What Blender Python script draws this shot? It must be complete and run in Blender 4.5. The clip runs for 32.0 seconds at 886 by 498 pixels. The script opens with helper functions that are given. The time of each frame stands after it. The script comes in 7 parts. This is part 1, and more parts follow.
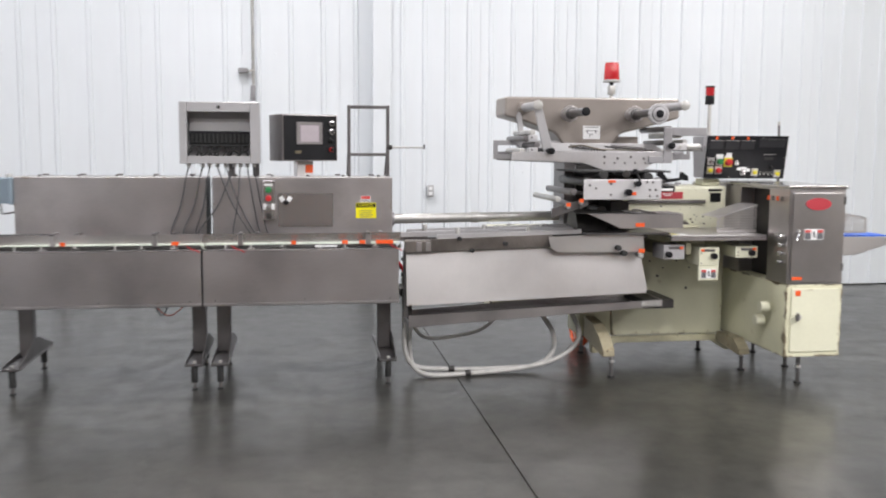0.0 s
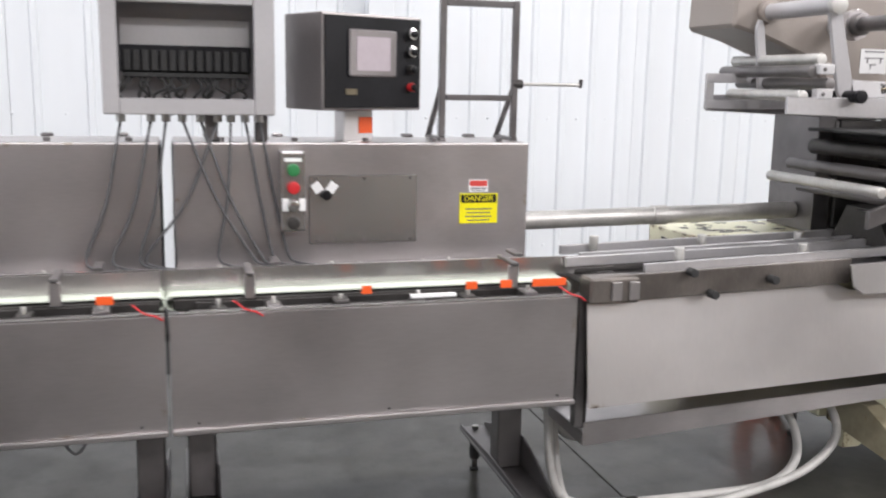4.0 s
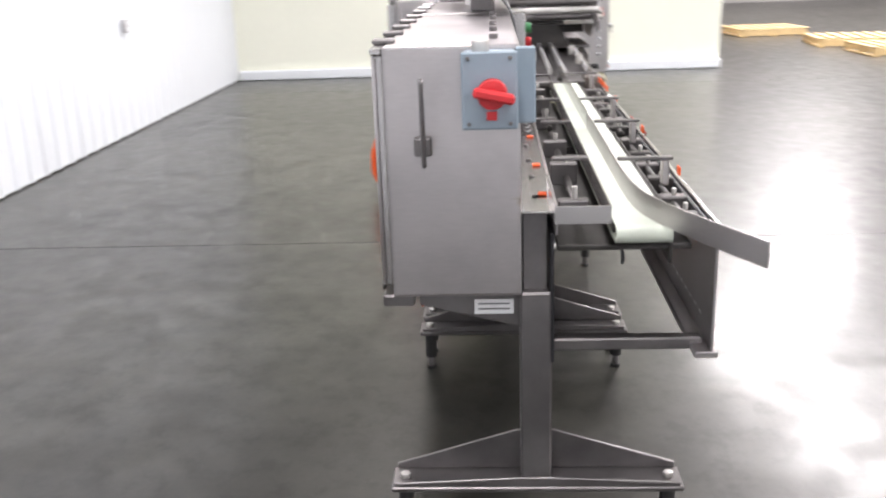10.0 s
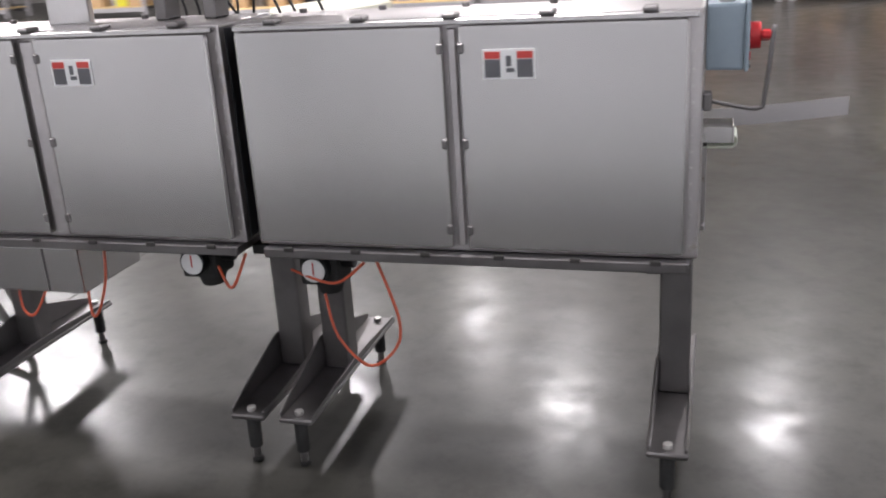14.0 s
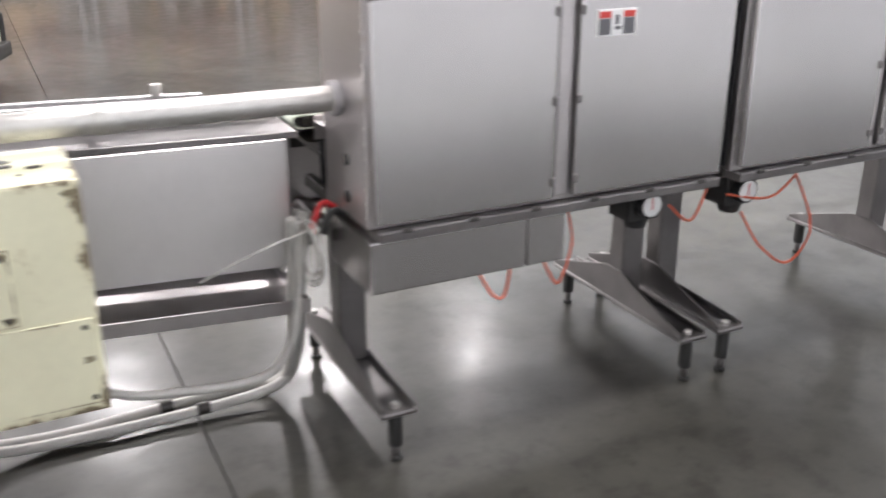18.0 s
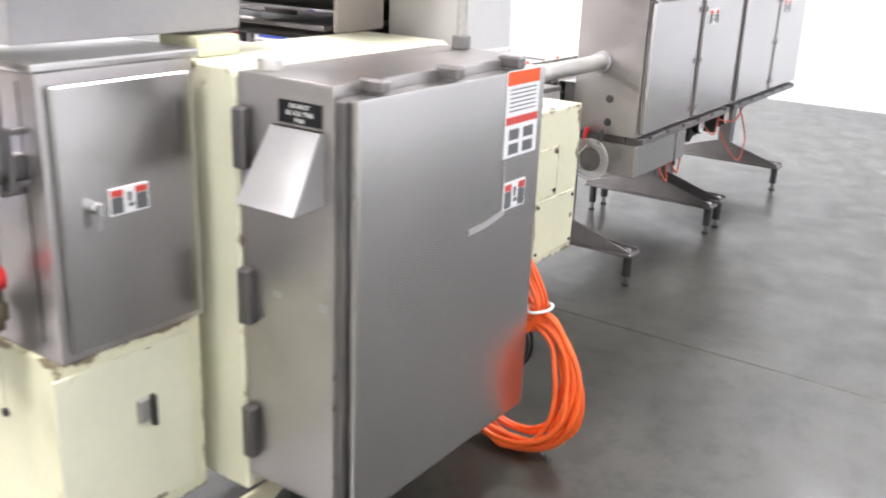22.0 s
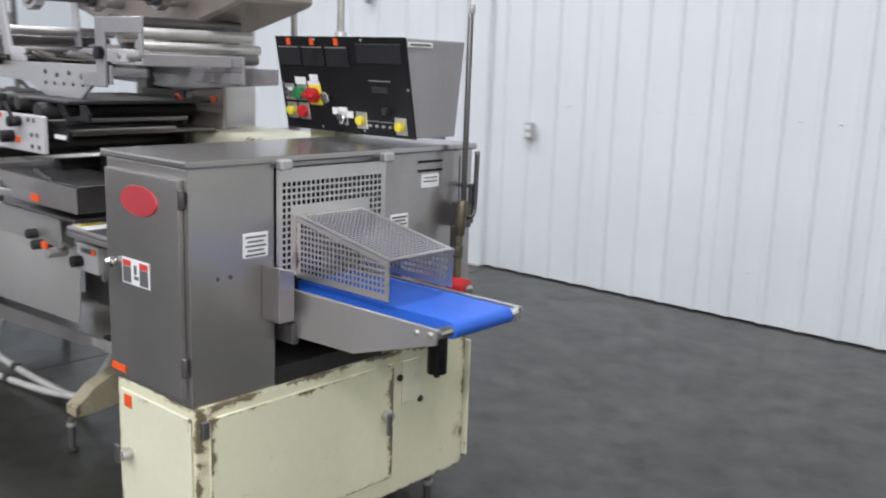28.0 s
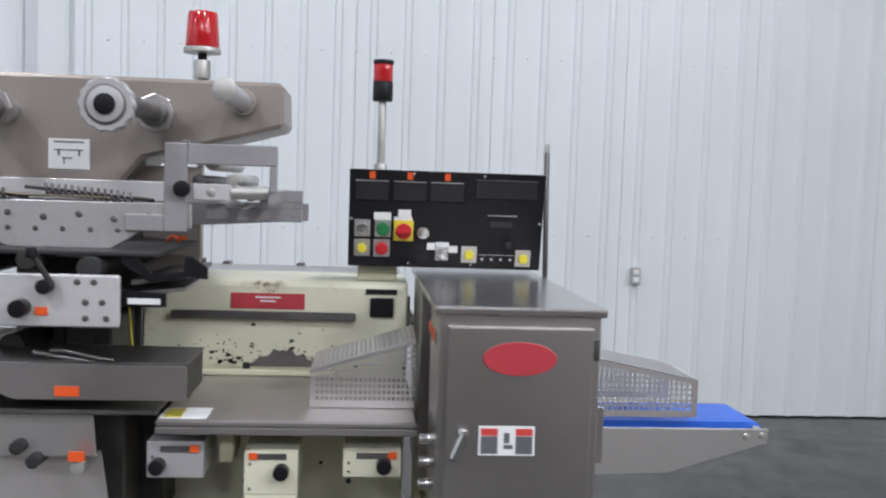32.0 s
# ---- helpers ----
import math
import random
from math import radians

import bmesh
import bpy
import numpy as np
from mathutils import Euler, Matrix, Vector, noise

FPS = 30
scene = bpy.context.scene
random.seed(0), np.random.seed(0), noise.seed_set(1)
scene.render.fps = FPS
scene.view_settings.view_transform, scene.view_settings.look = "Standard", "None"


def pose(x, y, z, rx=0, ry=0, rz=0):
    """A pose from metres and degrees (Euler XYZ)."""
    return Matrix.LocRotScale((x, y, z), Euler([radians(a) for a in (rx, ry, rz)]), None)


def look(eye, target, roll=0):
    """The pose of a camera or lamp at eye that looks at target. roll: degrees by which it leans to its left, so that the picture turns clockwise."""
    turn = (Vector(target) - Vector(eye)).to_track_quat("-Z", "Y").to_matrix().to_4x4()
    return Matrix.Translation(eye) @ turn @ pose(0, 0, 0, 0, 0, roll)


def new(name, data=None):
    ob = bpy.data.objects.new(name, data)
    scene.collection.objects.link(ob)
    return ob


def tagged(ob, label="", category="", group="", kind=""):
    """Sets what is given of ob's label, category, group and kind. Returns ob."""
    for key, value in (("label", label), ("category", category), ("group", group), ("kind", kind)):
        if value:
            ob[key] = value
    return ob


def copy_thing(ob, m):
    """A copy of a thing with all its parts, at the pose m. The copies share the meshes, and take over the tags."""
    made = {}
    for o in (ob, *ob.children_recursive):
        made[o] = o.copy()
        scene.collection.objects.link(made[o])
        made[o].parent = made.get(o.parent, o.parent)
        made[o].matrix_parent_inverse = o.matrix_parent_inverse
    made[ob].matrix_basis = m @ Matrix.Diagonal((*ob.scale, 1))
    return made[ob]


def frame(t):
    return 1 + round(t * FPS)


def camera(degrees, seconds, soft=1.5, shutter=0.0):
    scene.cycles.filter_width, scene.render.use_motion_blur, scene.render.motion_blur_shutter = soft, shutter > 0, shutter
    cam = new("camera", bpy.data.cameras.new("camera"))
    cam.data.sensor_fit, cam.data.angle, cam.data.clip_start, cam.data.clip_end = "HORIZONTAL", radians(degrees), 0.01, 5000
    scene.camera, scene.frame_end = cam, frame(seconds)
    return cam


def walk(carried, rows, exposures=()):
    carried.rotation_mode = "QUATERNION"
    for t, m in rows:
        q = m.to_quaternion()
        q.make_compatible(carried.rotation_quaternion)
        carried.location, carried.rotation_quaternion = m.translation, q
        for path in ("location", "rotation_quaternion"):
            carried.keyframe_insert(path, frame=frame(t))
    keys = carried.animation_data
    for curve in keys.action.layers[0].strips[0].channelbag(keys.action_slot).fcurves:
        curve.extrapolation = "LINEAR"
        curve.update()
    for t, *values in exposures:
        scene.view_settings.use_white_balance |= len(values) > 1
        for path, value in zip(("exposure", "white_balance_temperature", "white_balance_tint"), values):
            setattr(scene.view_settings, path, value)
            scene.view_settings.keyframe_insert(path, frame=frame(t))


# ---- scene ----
cam = camera(50.7, 32.0, soft=2.0, shutter=0.75)
PATH = [
    (0, (0.003, 0.01, 1.5), (0.294, 1.977, 1.289), 0.3),
    (0.5, (0.087, 0.656, 1.52), (0.382, 2.62, 1.284), 0.1),
    (1, (0.166, 1.318, 1.549), (0.424, 3.276, 1.236), -0.2),
    (1.5, (0.261, 1.954, 1.56), (0.478, 3.915, 1.235), 0.3),
    (2, (0.292, 2.537, 1.566), (0.542, 4.496, 1.248), 0.8),
    (2.5, (0.286, 2.996, 1.552), (0.54, 4.946, 1.19), 1.0),
    (3, (0.098, 3.261, 1.541), (0.366, 5.199, 1.125), 1.3),
    (3.5, (-0.211, 3.329, 1.527), (0.165, 5.254, 1.134), 1.1),
    (4, (-0.589, 3.292, 1.518), (-0.048, 5.185, 1.166), 1.1),
    (4.5, (-1.039, 3.329, 1.511), (-0.34, 5.179, 1.208), 1.7),
    (6.5, (-2.715, 3.856, 1.551), (-1.44, 5.351, 1.175), 2.2),
    (7, (-3.072, 4.149, 1.546), (-1.632, 5.474, 1.13), 2.5),
    (7.5, (-3.427, 4.428, 1.54), (-1.836, 5.567, 1.126), 2.2),
    (8, (-3.71, 4.779, 1.533), (-2.031, 5.769, 1.087), 1.9),
    (8.5, (-3.899, 5.186, 1.532), (-2.116, 5.951, 1.05), 1.5),
    (9, (-4.042, 5.573, 1.523), (-2.215, 6.191, 0.995), -0.1),
    (9.5, (-4.051, 6.002, 1.521), (-2.176, 6.403, 0.95), -1.0),
    (10, (-4.041, 6.424, 1.51), (-2.135, 6.536, 0.914), -2.0),
    (10.5, (-4.006, 6.839, 1.511), (-2.117, 6.672, 0.875), -2.1),
    (11, (-3.865, 7.282, 1.516), (-2.046, 6.841, 0.814), -3.9),
    (11.5, (-3.699, 7.703, 1.503), (-1.996, 6.919, 0.808), -3.5),
    (12, (-3.407, 8.061, 1.518), (-1.879, 6.983, 0.809), -3.5),
    (12.5, (-3.086, 8.391, 1.524), (-1.774, 7.055, 0.823), -4.2),
    (13, (-2.753, 8.666, 1.518), (-1.705, 7.102, 0.842), -4.5),
    (13.5, (-2.326, 8.846, 1.523), (-1.514, 7.139, 0.869), -4.5),
    (15.5, (-0.592, 9.07, 1.554), (-0.795, 7.199, 0.878), -0.8),
    (16, (-0.155, 9.0, 1.546), (-0.521, 7.153, 0.871), -1.6),
    (16.5, (0.264, 8.969, 1.54), (-0.283, 7.173, 0.852), -1.3),
    (17, (0.673, 8.907, 1.539), (0.012, 7.151, 0.845), -0.8),
    (17.5, (1.054, 8.86, 1.542), (0.298, 7.152, 0.828), -0.4),
    (18, (1.439, 8.844, 1.543), (0.614, 7.17, 0.823), -0.1),
    (18.5, (1.836, 8.8, 1.547), (0.955, 7.148, 0.844), -0.2),
    (19, (2.21, 8.789, 1.564), (1.265, 7.171, 0.865), 0.5),
    (19.5, (2.587, 8.763, 1.562), (1.586, 7.17, 0.882), 0.8),
    (20, (2.973, 8.713, 1.549), (1.887, 7.182, 0.859), 0.8),
    (20.5, (3.366, 8.69, 1.553), (2.176, 7.245, 0.848), 1.2),
    (21, (3.752, 8.565, 1.541), (2.425, 7.235, 0.854), 2.1),
    (21.5, (4.11, 8.447, 1.554), (2.656, 7.253, 0.875), 2.4),
    (22, (4.464, 8.317, 1.558), (2.903, 7.248, 0.909), 2.3),
    (22.5, (4.8, 8.096, 1.559), (3.138, 7.182, 0.925), 1.7),
    (23, (5.125, 7.868, 1.566), (3.357, 7.154, 0.963), 0.8),
    (23.5, (5.416, 7.575, 1.569), (3.574, 7.072, 0.975), 0.2),
    (24, (5.688, 7.223, 1.577), (3.784, 6.997, 1.01), -0.4),
    (24.5, (5.94, 6.878, 1.578), (4.013, 6.863, 1.042), 0.3),
    (25, (6.075, 6.48, 1.579), (4.149, 6.639, 1.063), 0.6),
    (25.5, (6.193, 6.104, 1.57), (4.278, 6.463, 1.115), 0.6),
    (27.5, (5.703, 4.598, 1.538), (4.201, 5.859, 1.147), 2.0),
    (28, (5.408, 4.297, 1.545), (4.112, 5.769, 1.151), 1.9),
    (28.5, (5.085, 4.061, 1.556), (3.994, 5.684, 1.138), 2.4),
    (29, (4.729, 3.883, 1.544), (3.813, 5.618, 1.153), 2.1),
    (29.5, (4.39, 3.712, 1.544), (3.724, 5.571, 1.225), 2.3),
    (30, (4.055, 3.598, 1.544), (3.594, 5.525, 1.278), 2.5),
    (30.5, (3.733, 3.522, 1.537), (3.468, 5.492, 1.319), 2.0),
    (31, (3.428, 3.454, 1.551), (3.328, 5.442, 1.358), 1.7),
    (31.5, (3.131, 3.446, 1.551), (3.176, 5.439, 1.387), 2.0),
    (32, (2.873, 3.425, 1.558), (3.046, 5.413, 1.429), 1.9),
]
EXPOSURES = [(0.0, -0.72, 6500, 10), (3.0, -0.65, 6500, 11), (4.0, -0.55, 6500, 11), (7.0, -0.45, 6500, 13), (9.0, -0.25, 6550, 12), (11.0, 0.0, 6600, 14), (12.0, -0.12, 6550, 14), (13.0, -0.6, 6500, 14), (16.0, -0.12, 6550, 13),
             (17.0, 0.0, 6550, 13), (18.0, 0.08, 6570, 12), (19.0, -0.15, 6600, 11), (20.0, -0.25, 6600, 11), (21.0, 0.28, 6600, 11), (22.0, 0.55, 6550, 11), (23.0, 0.3, 6500, 11), (24.0, -0.15, 6450, 11), (25.0, -0.28, 6350, 10), (28.0, -0.92, 6200, 9), (30.0, -1.1, 6200, 9), (32.0, -1.15, 6050, 9)]
walk(cam, [(t, look(eye, target, roll)) for t, eye, target, roll in PATH], EXPOSURES)

# ---- world and lamps ----
world = bpy.data.worlds.new("world")
scene.world = world
world.use_nodes = True
world.node_tree.nodes["Background"].inputs["Color"].default_value = (0.75, 0.8, 0.9, 1)
world.node_tree.nodes["Background"].inputs["Strength"].default_value = 0.05

CEILING = 6.6
# x, y, share of LAMP_WATTS; the wide ones hang in the far part of the hall
LAMPS = [(-4.9, 7.0, 0.85), (-0.3, 7.0, 1.15), (4.4, 7.0, 1.15), (-4.9, 1.2, 0.6), (-0.3, 1.2, 1.5), (4.4, 1.2, 1.5),
         (-5.7, -4.2, 1.3), (-2.9, -4.6, 1.3), (0.3, -4.6, 1.4), (4.2, -4.6, 1.5), (9.2, 0.9, 2.4), (9.4, -3.6, 4.6), (13.6, 1.2, 3.6),
         (13.6, -4.0, 4.6), (2.4, -7.4, 1.1), (9.0, -10.0, 0.6), (17.5, -1.0, 3.6)]
LAMP_XY = [(lx, ly) for lx, ly, share in LAMPS]
LAMP_WATTS = 240.0
for lx, ly, share in LAMPS:
    ld = bpy.data.lights.new("high_bay_lamp", "AREA")
    ld.shape, ld.size, ld.energy, ld.color = "DISK", 2.0 if lx >= 9 else 0.8, LAMP_WATTS * share, (1.0, 0.975, 0.985)
    lo = new("high_bay_lamp", ld)
    lo.location = (lx, ly, CEILING - 0.62)
# ---- materials ----
def mat(name, color, rough=0.5, metal=0.0, var=0.12, scale=6.0, fine=60.0, bump=0.02, stretch=(1, 1, 1), spec=0.5,
        chips=None, chip_amount=0.0, chip_scale=9.0, dirt=0.0, rough_var=0.12, emit=0.0, coat=0.0, island=0.0, edge=0.0, grain=0.35):
    m = bpy.data.materials.new(name)
    m.use_nodes = True
    nt = m.node_tree
    N, L = nt.nodes, nt.links
    b = N["Principled BSDF"]
    tc = N.new("ShaderNodeTexCoord")
    mp = N.new("ShaderNodeMapping")
    mp.inputs["Scale"].default_value = stretch
    L.new(tc.outputs["Object"], mp.inputs["Vector"])
    big = N.new("ShaderNodeTexNoise")
    big.inputs["Scale"].default_value, big.inputs["Detail"].default_value = scale, 2
    small = N.new("ShaderNodeTexNoise")
    small.inputs["Scale"].default_value, small.inputs["Detail"].default_value = fine, 3
    L.new(tc.outputs["Object"], big.inputs["Vector"])
    L.new(mp.outputs["Vector"], small.inputs["Vector"])
    mix = N.new("ShaderNodeMath")
    mix.operation = "MULTIPLY_ADD"
    L.new(big.outputs["Fac"], mix.inputs[0])
    mix.inputs[1].default_value = 1 - grain
    half = N.new("ShaderNodeMath")
    half.operation = "MULTIPLY"
    half.inputs[1].default_value = grain
    L.new(small.outputs["Fac"], half.inputs[0])
    L.new(half.outputs[0], mix.inputs[2])
    ramp = N.new("ShaderNodeValToRGB")
    lo = [max(0.0, c * (1 - var)) for c in color]
    hi = [min(1.0, c * (1 + var)) for c in color]
    ramp.color_ramp.elements[0].position, ramp.color_ramp.elements[0].color = 0.3, (*lo, 1)
    ramp.color_ramp.elements[1].position, ramp.color_ramp.elements[1].color = 0.7, (*hi, 1)
    L.new(mix.outputs[0], ramp.inputs["Fac"])
    out = ramp.outputs["Color"]
    if dirt:
        dn = N.new("ShaderNodeTexNoise")
        dn.inputs["Scale"].default_value, dn.inputs["Detail"].default_value, dn.inputs["Roughness"].default_value = scale * 0.8, 6, 0.6
        L.new(tc.outputs["Object"], dn.inputs["Vector"])
        dr = N.new("ShaderNodeValToRGB")
        dr.color_ramp.elements[0].position, dr.color_ramp.elements[1].position = 0.5, 0.74
        dr.color_ramp.elements[1].color = (dirt, dirt, dirt, 1)
        L.new(dn.outputs["Fac"], dr.inputs["Fac"])
        dm = N.new("ShaderNodeMixRGB")
        L.new(dr.outputs["Color"], dm.inputs["Fac"])
        L.new(out, dm.inputs["Color1"])
        dm.inputs["Color2"].default_value = (*[c * 0.45 for c in color], 1)
        out = dm.outputs["Color"]
    if chips:
        cn = N.new("ShaderNodeTexNoise")
        cn.inputs["Scale"].default_value, cn.inputs["Detail"].default_value, cn.inputs["Roughness"].default_value = chip_scale, 9, 0.72
        L.new(tc.outputs["Object"], cn.inputs["Vector"])
        fac = cn.outputs["Fac"]
        if edge:
            # knocked edges: chips come easier beside the border of each sheet
            sp = N.new("ShaderNodeSeparateXYZ")
            L.new(tc.outputs["Generated"], sp.inputs[0])
            def calc(op, a, b_):
                n = N.new("ShaderNodeMath")
                n.operation = op
                for i, v in enumerate((a, b_)):
                    if isinstance(v, float):
                        n.inputs[i].default_value = v
                    else:
                        L.new(v, n.inputs[i])
                return n.outputs[0]
            e = [calc("SUBTRACT", 0.5, calc("ABSOLUTE", calc("SUBTRACT", sp.outputs[k], 0.5), 0.0)) for k in range(3)]
            mid = calc("MAXIMUM", calc("MINIMUM", e[0], e[1]), calc("MINIMUM", calc("MAXIMUM", e[0], e[1]), e[2]))
            fac = calc("ADD", fac, calc("MULTIPLY", calc("MAXIMUM", calc("SUBTRACT", 0.055, mid), 0.0), edge))
            rust = N.new("ShaderNodeMapRange")
            rust.inputs["From Min"].default_value, rust.inputs["From Max"].default_value = 0.67 - chip_amount, 0.79 - chip_amount
            L.new(fac, rust.inputs["Value"])
            rm = N.new("ShaderNodeMixRGB")
            L.new(calc("MULTIPLY", rust.outputs["Result"], 0.75), rm.inputs["Fac"])
            L.new(out, rm.inputs["Color1"])
            rm.inputs["Color2"].default_value = (0.30, 0.22, 0.11, 1)
            out = rm.outputs["Color"]
        cr = N.new("ShaderNodeValToRGB")
        cr.color_ramp.elements[0].position, cr.color_ramp.elements[1].position = 0.74 - chip_amount, 0.755 - chip_amount
        L.new(fac, cr.inputs["Fac"])
        cm = N.new("ShaderNodeMixRGB")
        L.new(cr.outputs["Color"], cm.inputs["Fac"])
        L.new(out, cm.inputs["Color1"])
        cm.inputs["Color2"].default_value = (*chips, 1)
        out = cm.outputs["Color"]
    if island:
        oi = N.new("ShaderNodeObjectInfo")
        hv = N.new("ShaderNodeHueSaturation")
        mr = N.new("ShaderNodeMapRange")
        mr.inputs["To Min"].default_value, mr.inputs["To Max"].default_value = 1 - island, 1 + island
        L.new(oi.outputs["Random"], mr.inputs["Value"])
        L.new(mr.outputs["Result"], hv.inputs["Value"])
        L.new(out, hv.inputs["Color"])
        out = hv.outputs["Color"]
    L.new(out, b.inputs["Base Color"])
    rr = N.new("ShaderNodeMapRange")
    if rough > 0.27:
        rr.inputs["To Min"].default_value, rr.inputs["To Max"].default_value = max(0.285, rough - rough_var), min(1, rough + rough_var)
    else:
        rr.inputs["To Min"].default_value, rr.inputs["To Max"].default_value = max(0.02, rough - rough_var), min(0.26, rough + rough_var)
    L.new(big.outputs["Fac"], rr.inputs["Value"])
    L.new(rr.outputs["Result"], b.inputs["Roughness"])
    b.inputs["Metallic"].default_value = metal
    b.inputs["Specular IOR Level"].default_value = spec
    b.inputs["Coat Weight"].default_value = coat
    if bump:
        bp = N.new("ShaderNodeBump")
        bp.inputs["Strength"].default_value, bp.inputs["Distance"].default_value = min(1, bump * 6), 0.004
        L.new(mix.outputs[0], bp.inputs["Height"])
        L.new(bp.outputs["Normal"], b.inputs["Normal"])
    if emit:
        L.new(out, b.inputs["Emission Color"])
        b.inputs["Emission Strength"].default_value = emit
    return m


STEEL = mat("stainless_steel", (0.50, 0.475, 0.475), 0.34, 0.95, 0.18, 2.2, 30, 0.0, (1, 1, 6), dirt=0.45, rough_var=0.055, grain=0.15, chips=(0.17, 0.145, 0.125), chip_amount=-0.01, chip_scale=8, edge=2.4)
STEEL_BACK = mat("stainless_door_steel", (0.50, 0.485, 0.48), 0.25, 0.95, 0.08, 1.6, 30, 0.0, (6, 1, 1), rough_var=0.03, grain=0.1, dirt=0.18)
STEEL_BRIGHT = mat("bright_brushed_steel", (0.53, 0.51, 0.505), 0.30, 0.95, 0.12, 2.0, 30, 0.0, (1, 1, 6), dirt=0.3, rough_var=0.03, grain=0.12)
WORN_IRON = mat("worn_brown_iron", (0.20, 0.18, 0.165), 0.36, 0.8, 0.3, 6, 40, 0.0, (6, 1, 1), dirt=0.5, chips=(0.3, 0.28, 0.27), chip_amount=0.02, chip_scale=10, edge=2.0)
STEEL_DARK = mat("worn_grey_steel", (0.19, 0.18, 0.18), 0.38, 0.85, 0.22, 5, 40, 0.0, dirt=0.5, grain=0.12)
STEEL_PANEL = mat("sheet_steel_guard", (0.70, 0.68, 0.675), 0.29, 0.9, 0.12, 1.5, 30, 0.0, (4, 1, 1), dirt=0.3, grain=0.1, chips=(0.16, 0.12, 0.10), chip_amount=0.0, chip_scale=7, edge=2.8)
ALU = mat("machined_aluminium", (0.6, 0.59, 0.6), 0.38, 0.85, 0.1, 4, 70, 0.02)
CHROME = mat("chromed_roller", (0.7, 0.7, 0.7), 0.2, 1.0, 0.08, 8, 50, 0.01)
GALV = mat("galvanised_pipe", (0.55, 0.54, 0.52), 0.42, 0.75, 0.15, 9, 60, 0.03, dirt=0.4)
CREAM = mat("cream_enamel_chipped", (0.71, 0.695, 0.51), 0.38, 0.0, 0.06, 2.5, 40, 0.02, chips=(0.17, 0.14, 0.09), chip_amount=0.045, chip_scale=9, dirt=0.15, edge=4.2)
# two creams for low parts: brown dirt, with their shade in the colour too
CREAM_DIRTY_SHADE = mat("soiled_shaded_cream_enamel", (0.56, 0.53, 0.37), 0.42, 0.0, 0.12, 4, 40, 0.0, chips=(0.17, 0.13, 0.09), chip_amount=0.06, chip_scale=14, dirt=0.7, edge=4.0)
CREAM_WORN_SHADE = mat("rubbed_shaded_brown_enamel", (0.36, 0.32, 0.22), 0.45, 0.0, 0.2, 5, 40, 0.0, chips=(0.10, 0.075, 0.05), chip_amount=0.10, chip_scale=14, dirt=0.8, edge=4.0)
CREAM_CLEAN = mat("cream_enamel", (0.72, 0.71, 0.55), 0.36, 0.0, 0.05, 2.5, 40, 0.015, chips=(0.17, 0.14, 0.09), chip_amount=0.03, chip_scale=12, dirt=0.1, edge=2.6)
PANEL_DARK = mat("dark_brushed_steel", (0.27, 0.25, 0.25), 0.3, 0.9, 0.15, 5, 60, 0.02, (1, 1, 8))
BEIGE = mat("taupe_hammered_enamel", (0.30, 0.265, 0.24), 0.4, 0.25, 0.06, 3, 120, 0.05)
GREY_PAINT = mat("grey_enamel", (0.33, 0.32, 0.33), 0.4, 0.2, 0.08, 3, 60, 0.02, dirt=0.3)
SILVER_PAINT = mat("silver_grey_enamel", (0.46, 0.45, 0.46), 0.38, 0.3, 0.06, 3, 80, 0.02)
CASING = mat("pale_brushed_casing", (0.60, 0.585, 0.58), 0.36, 0.4, 0.08, 2.5, 60, 0.0, (1, 1, 5), dirt=0.2)
WHITE_PLATE = mat("pale_anodised_plate", (0.66, 0.65, 0.66), 0.35, 0.35, 0.06, 3, 80, 0.02, dirt=0.2)
BLACK = mat("black_enamel", (0.010, 0.010, 0.012), 0.32, 0.0, 0.3, 6, 60, 0.01, spec=0.25)
BLACK_PLATE = mat("dull_black_plate", (0.012, 0.012, 0.015), 0.5, 0.0, 0.3, 6, 60, 0.0)
BLACK_ROUGH = mat("black_rubber", (0.02, 0.02, 0.02), 0.65, 0.0, 0.3, 8, 80, 0.03)
DARK_IRON = mat("oily_black_iron", (0.05, 0.047, 0.045), 0.42, 0.5, 0.3, 10, 60, 0.04)
SWITCH_GREY = mat("blue_grey_plastic", (0.24, 0.30, 0.35), 0.42, 0.0, 0.06, 5, 60, 0.02)
RED = mat("red_plastic", (0.52, 0.02, 0.025), 0.35, 0.0, 0.08, 6, 60, 0.01)
RED_LENS = mat("red_lens", (0.5, 0.012, 0.018), 0.12, 0.0, 0.2, 12, 60, 0.01, coat=0.5, emit=0.03)
RED_SIGN = mat("faded_red_badge", (0.46, 0.045, 0.06), 0.4, 0.0, 0.12, 10, 90, 0.02)
GREEN = mat("green_plastic", (0.025, 0.19, 0.06), 0.35, 0.0, 0.08, 6, 60, 0.01)
YELLOW = mat("yellow_plastic", (0.76, 0.66, 0.05), 0.4, 0.0, 0.06, 6, 60, 0.01)
YELLOW_SIGN = mat("yellow_sign_vinyl", (0.85, 0.76, 0.0), 0.45, 0.0, 0.05, 6, 60, 0.005)
ORANGE = mat("orange_hose_rubber", (0.85, 0.13, 0.025), 0.42, 0.0, 0.12, 10, 60, 0.02)
ORANGE_TAG = mat("fluorescent_orange_sticker", (0.80, 0.10, 0.012), 0.55, 0.0, 0.05, 6, 60, 0.005)
WHITE = mat("white_label", (0.82, 0.82, 0.82), 0.5, 0.0, 0.04, 8, 60, 0.005)
BAR_GREY = mat("label_print", (0.12, 0.12, 0.13), 0.6, 0.0, 0.1, 8, 60, 0.0)
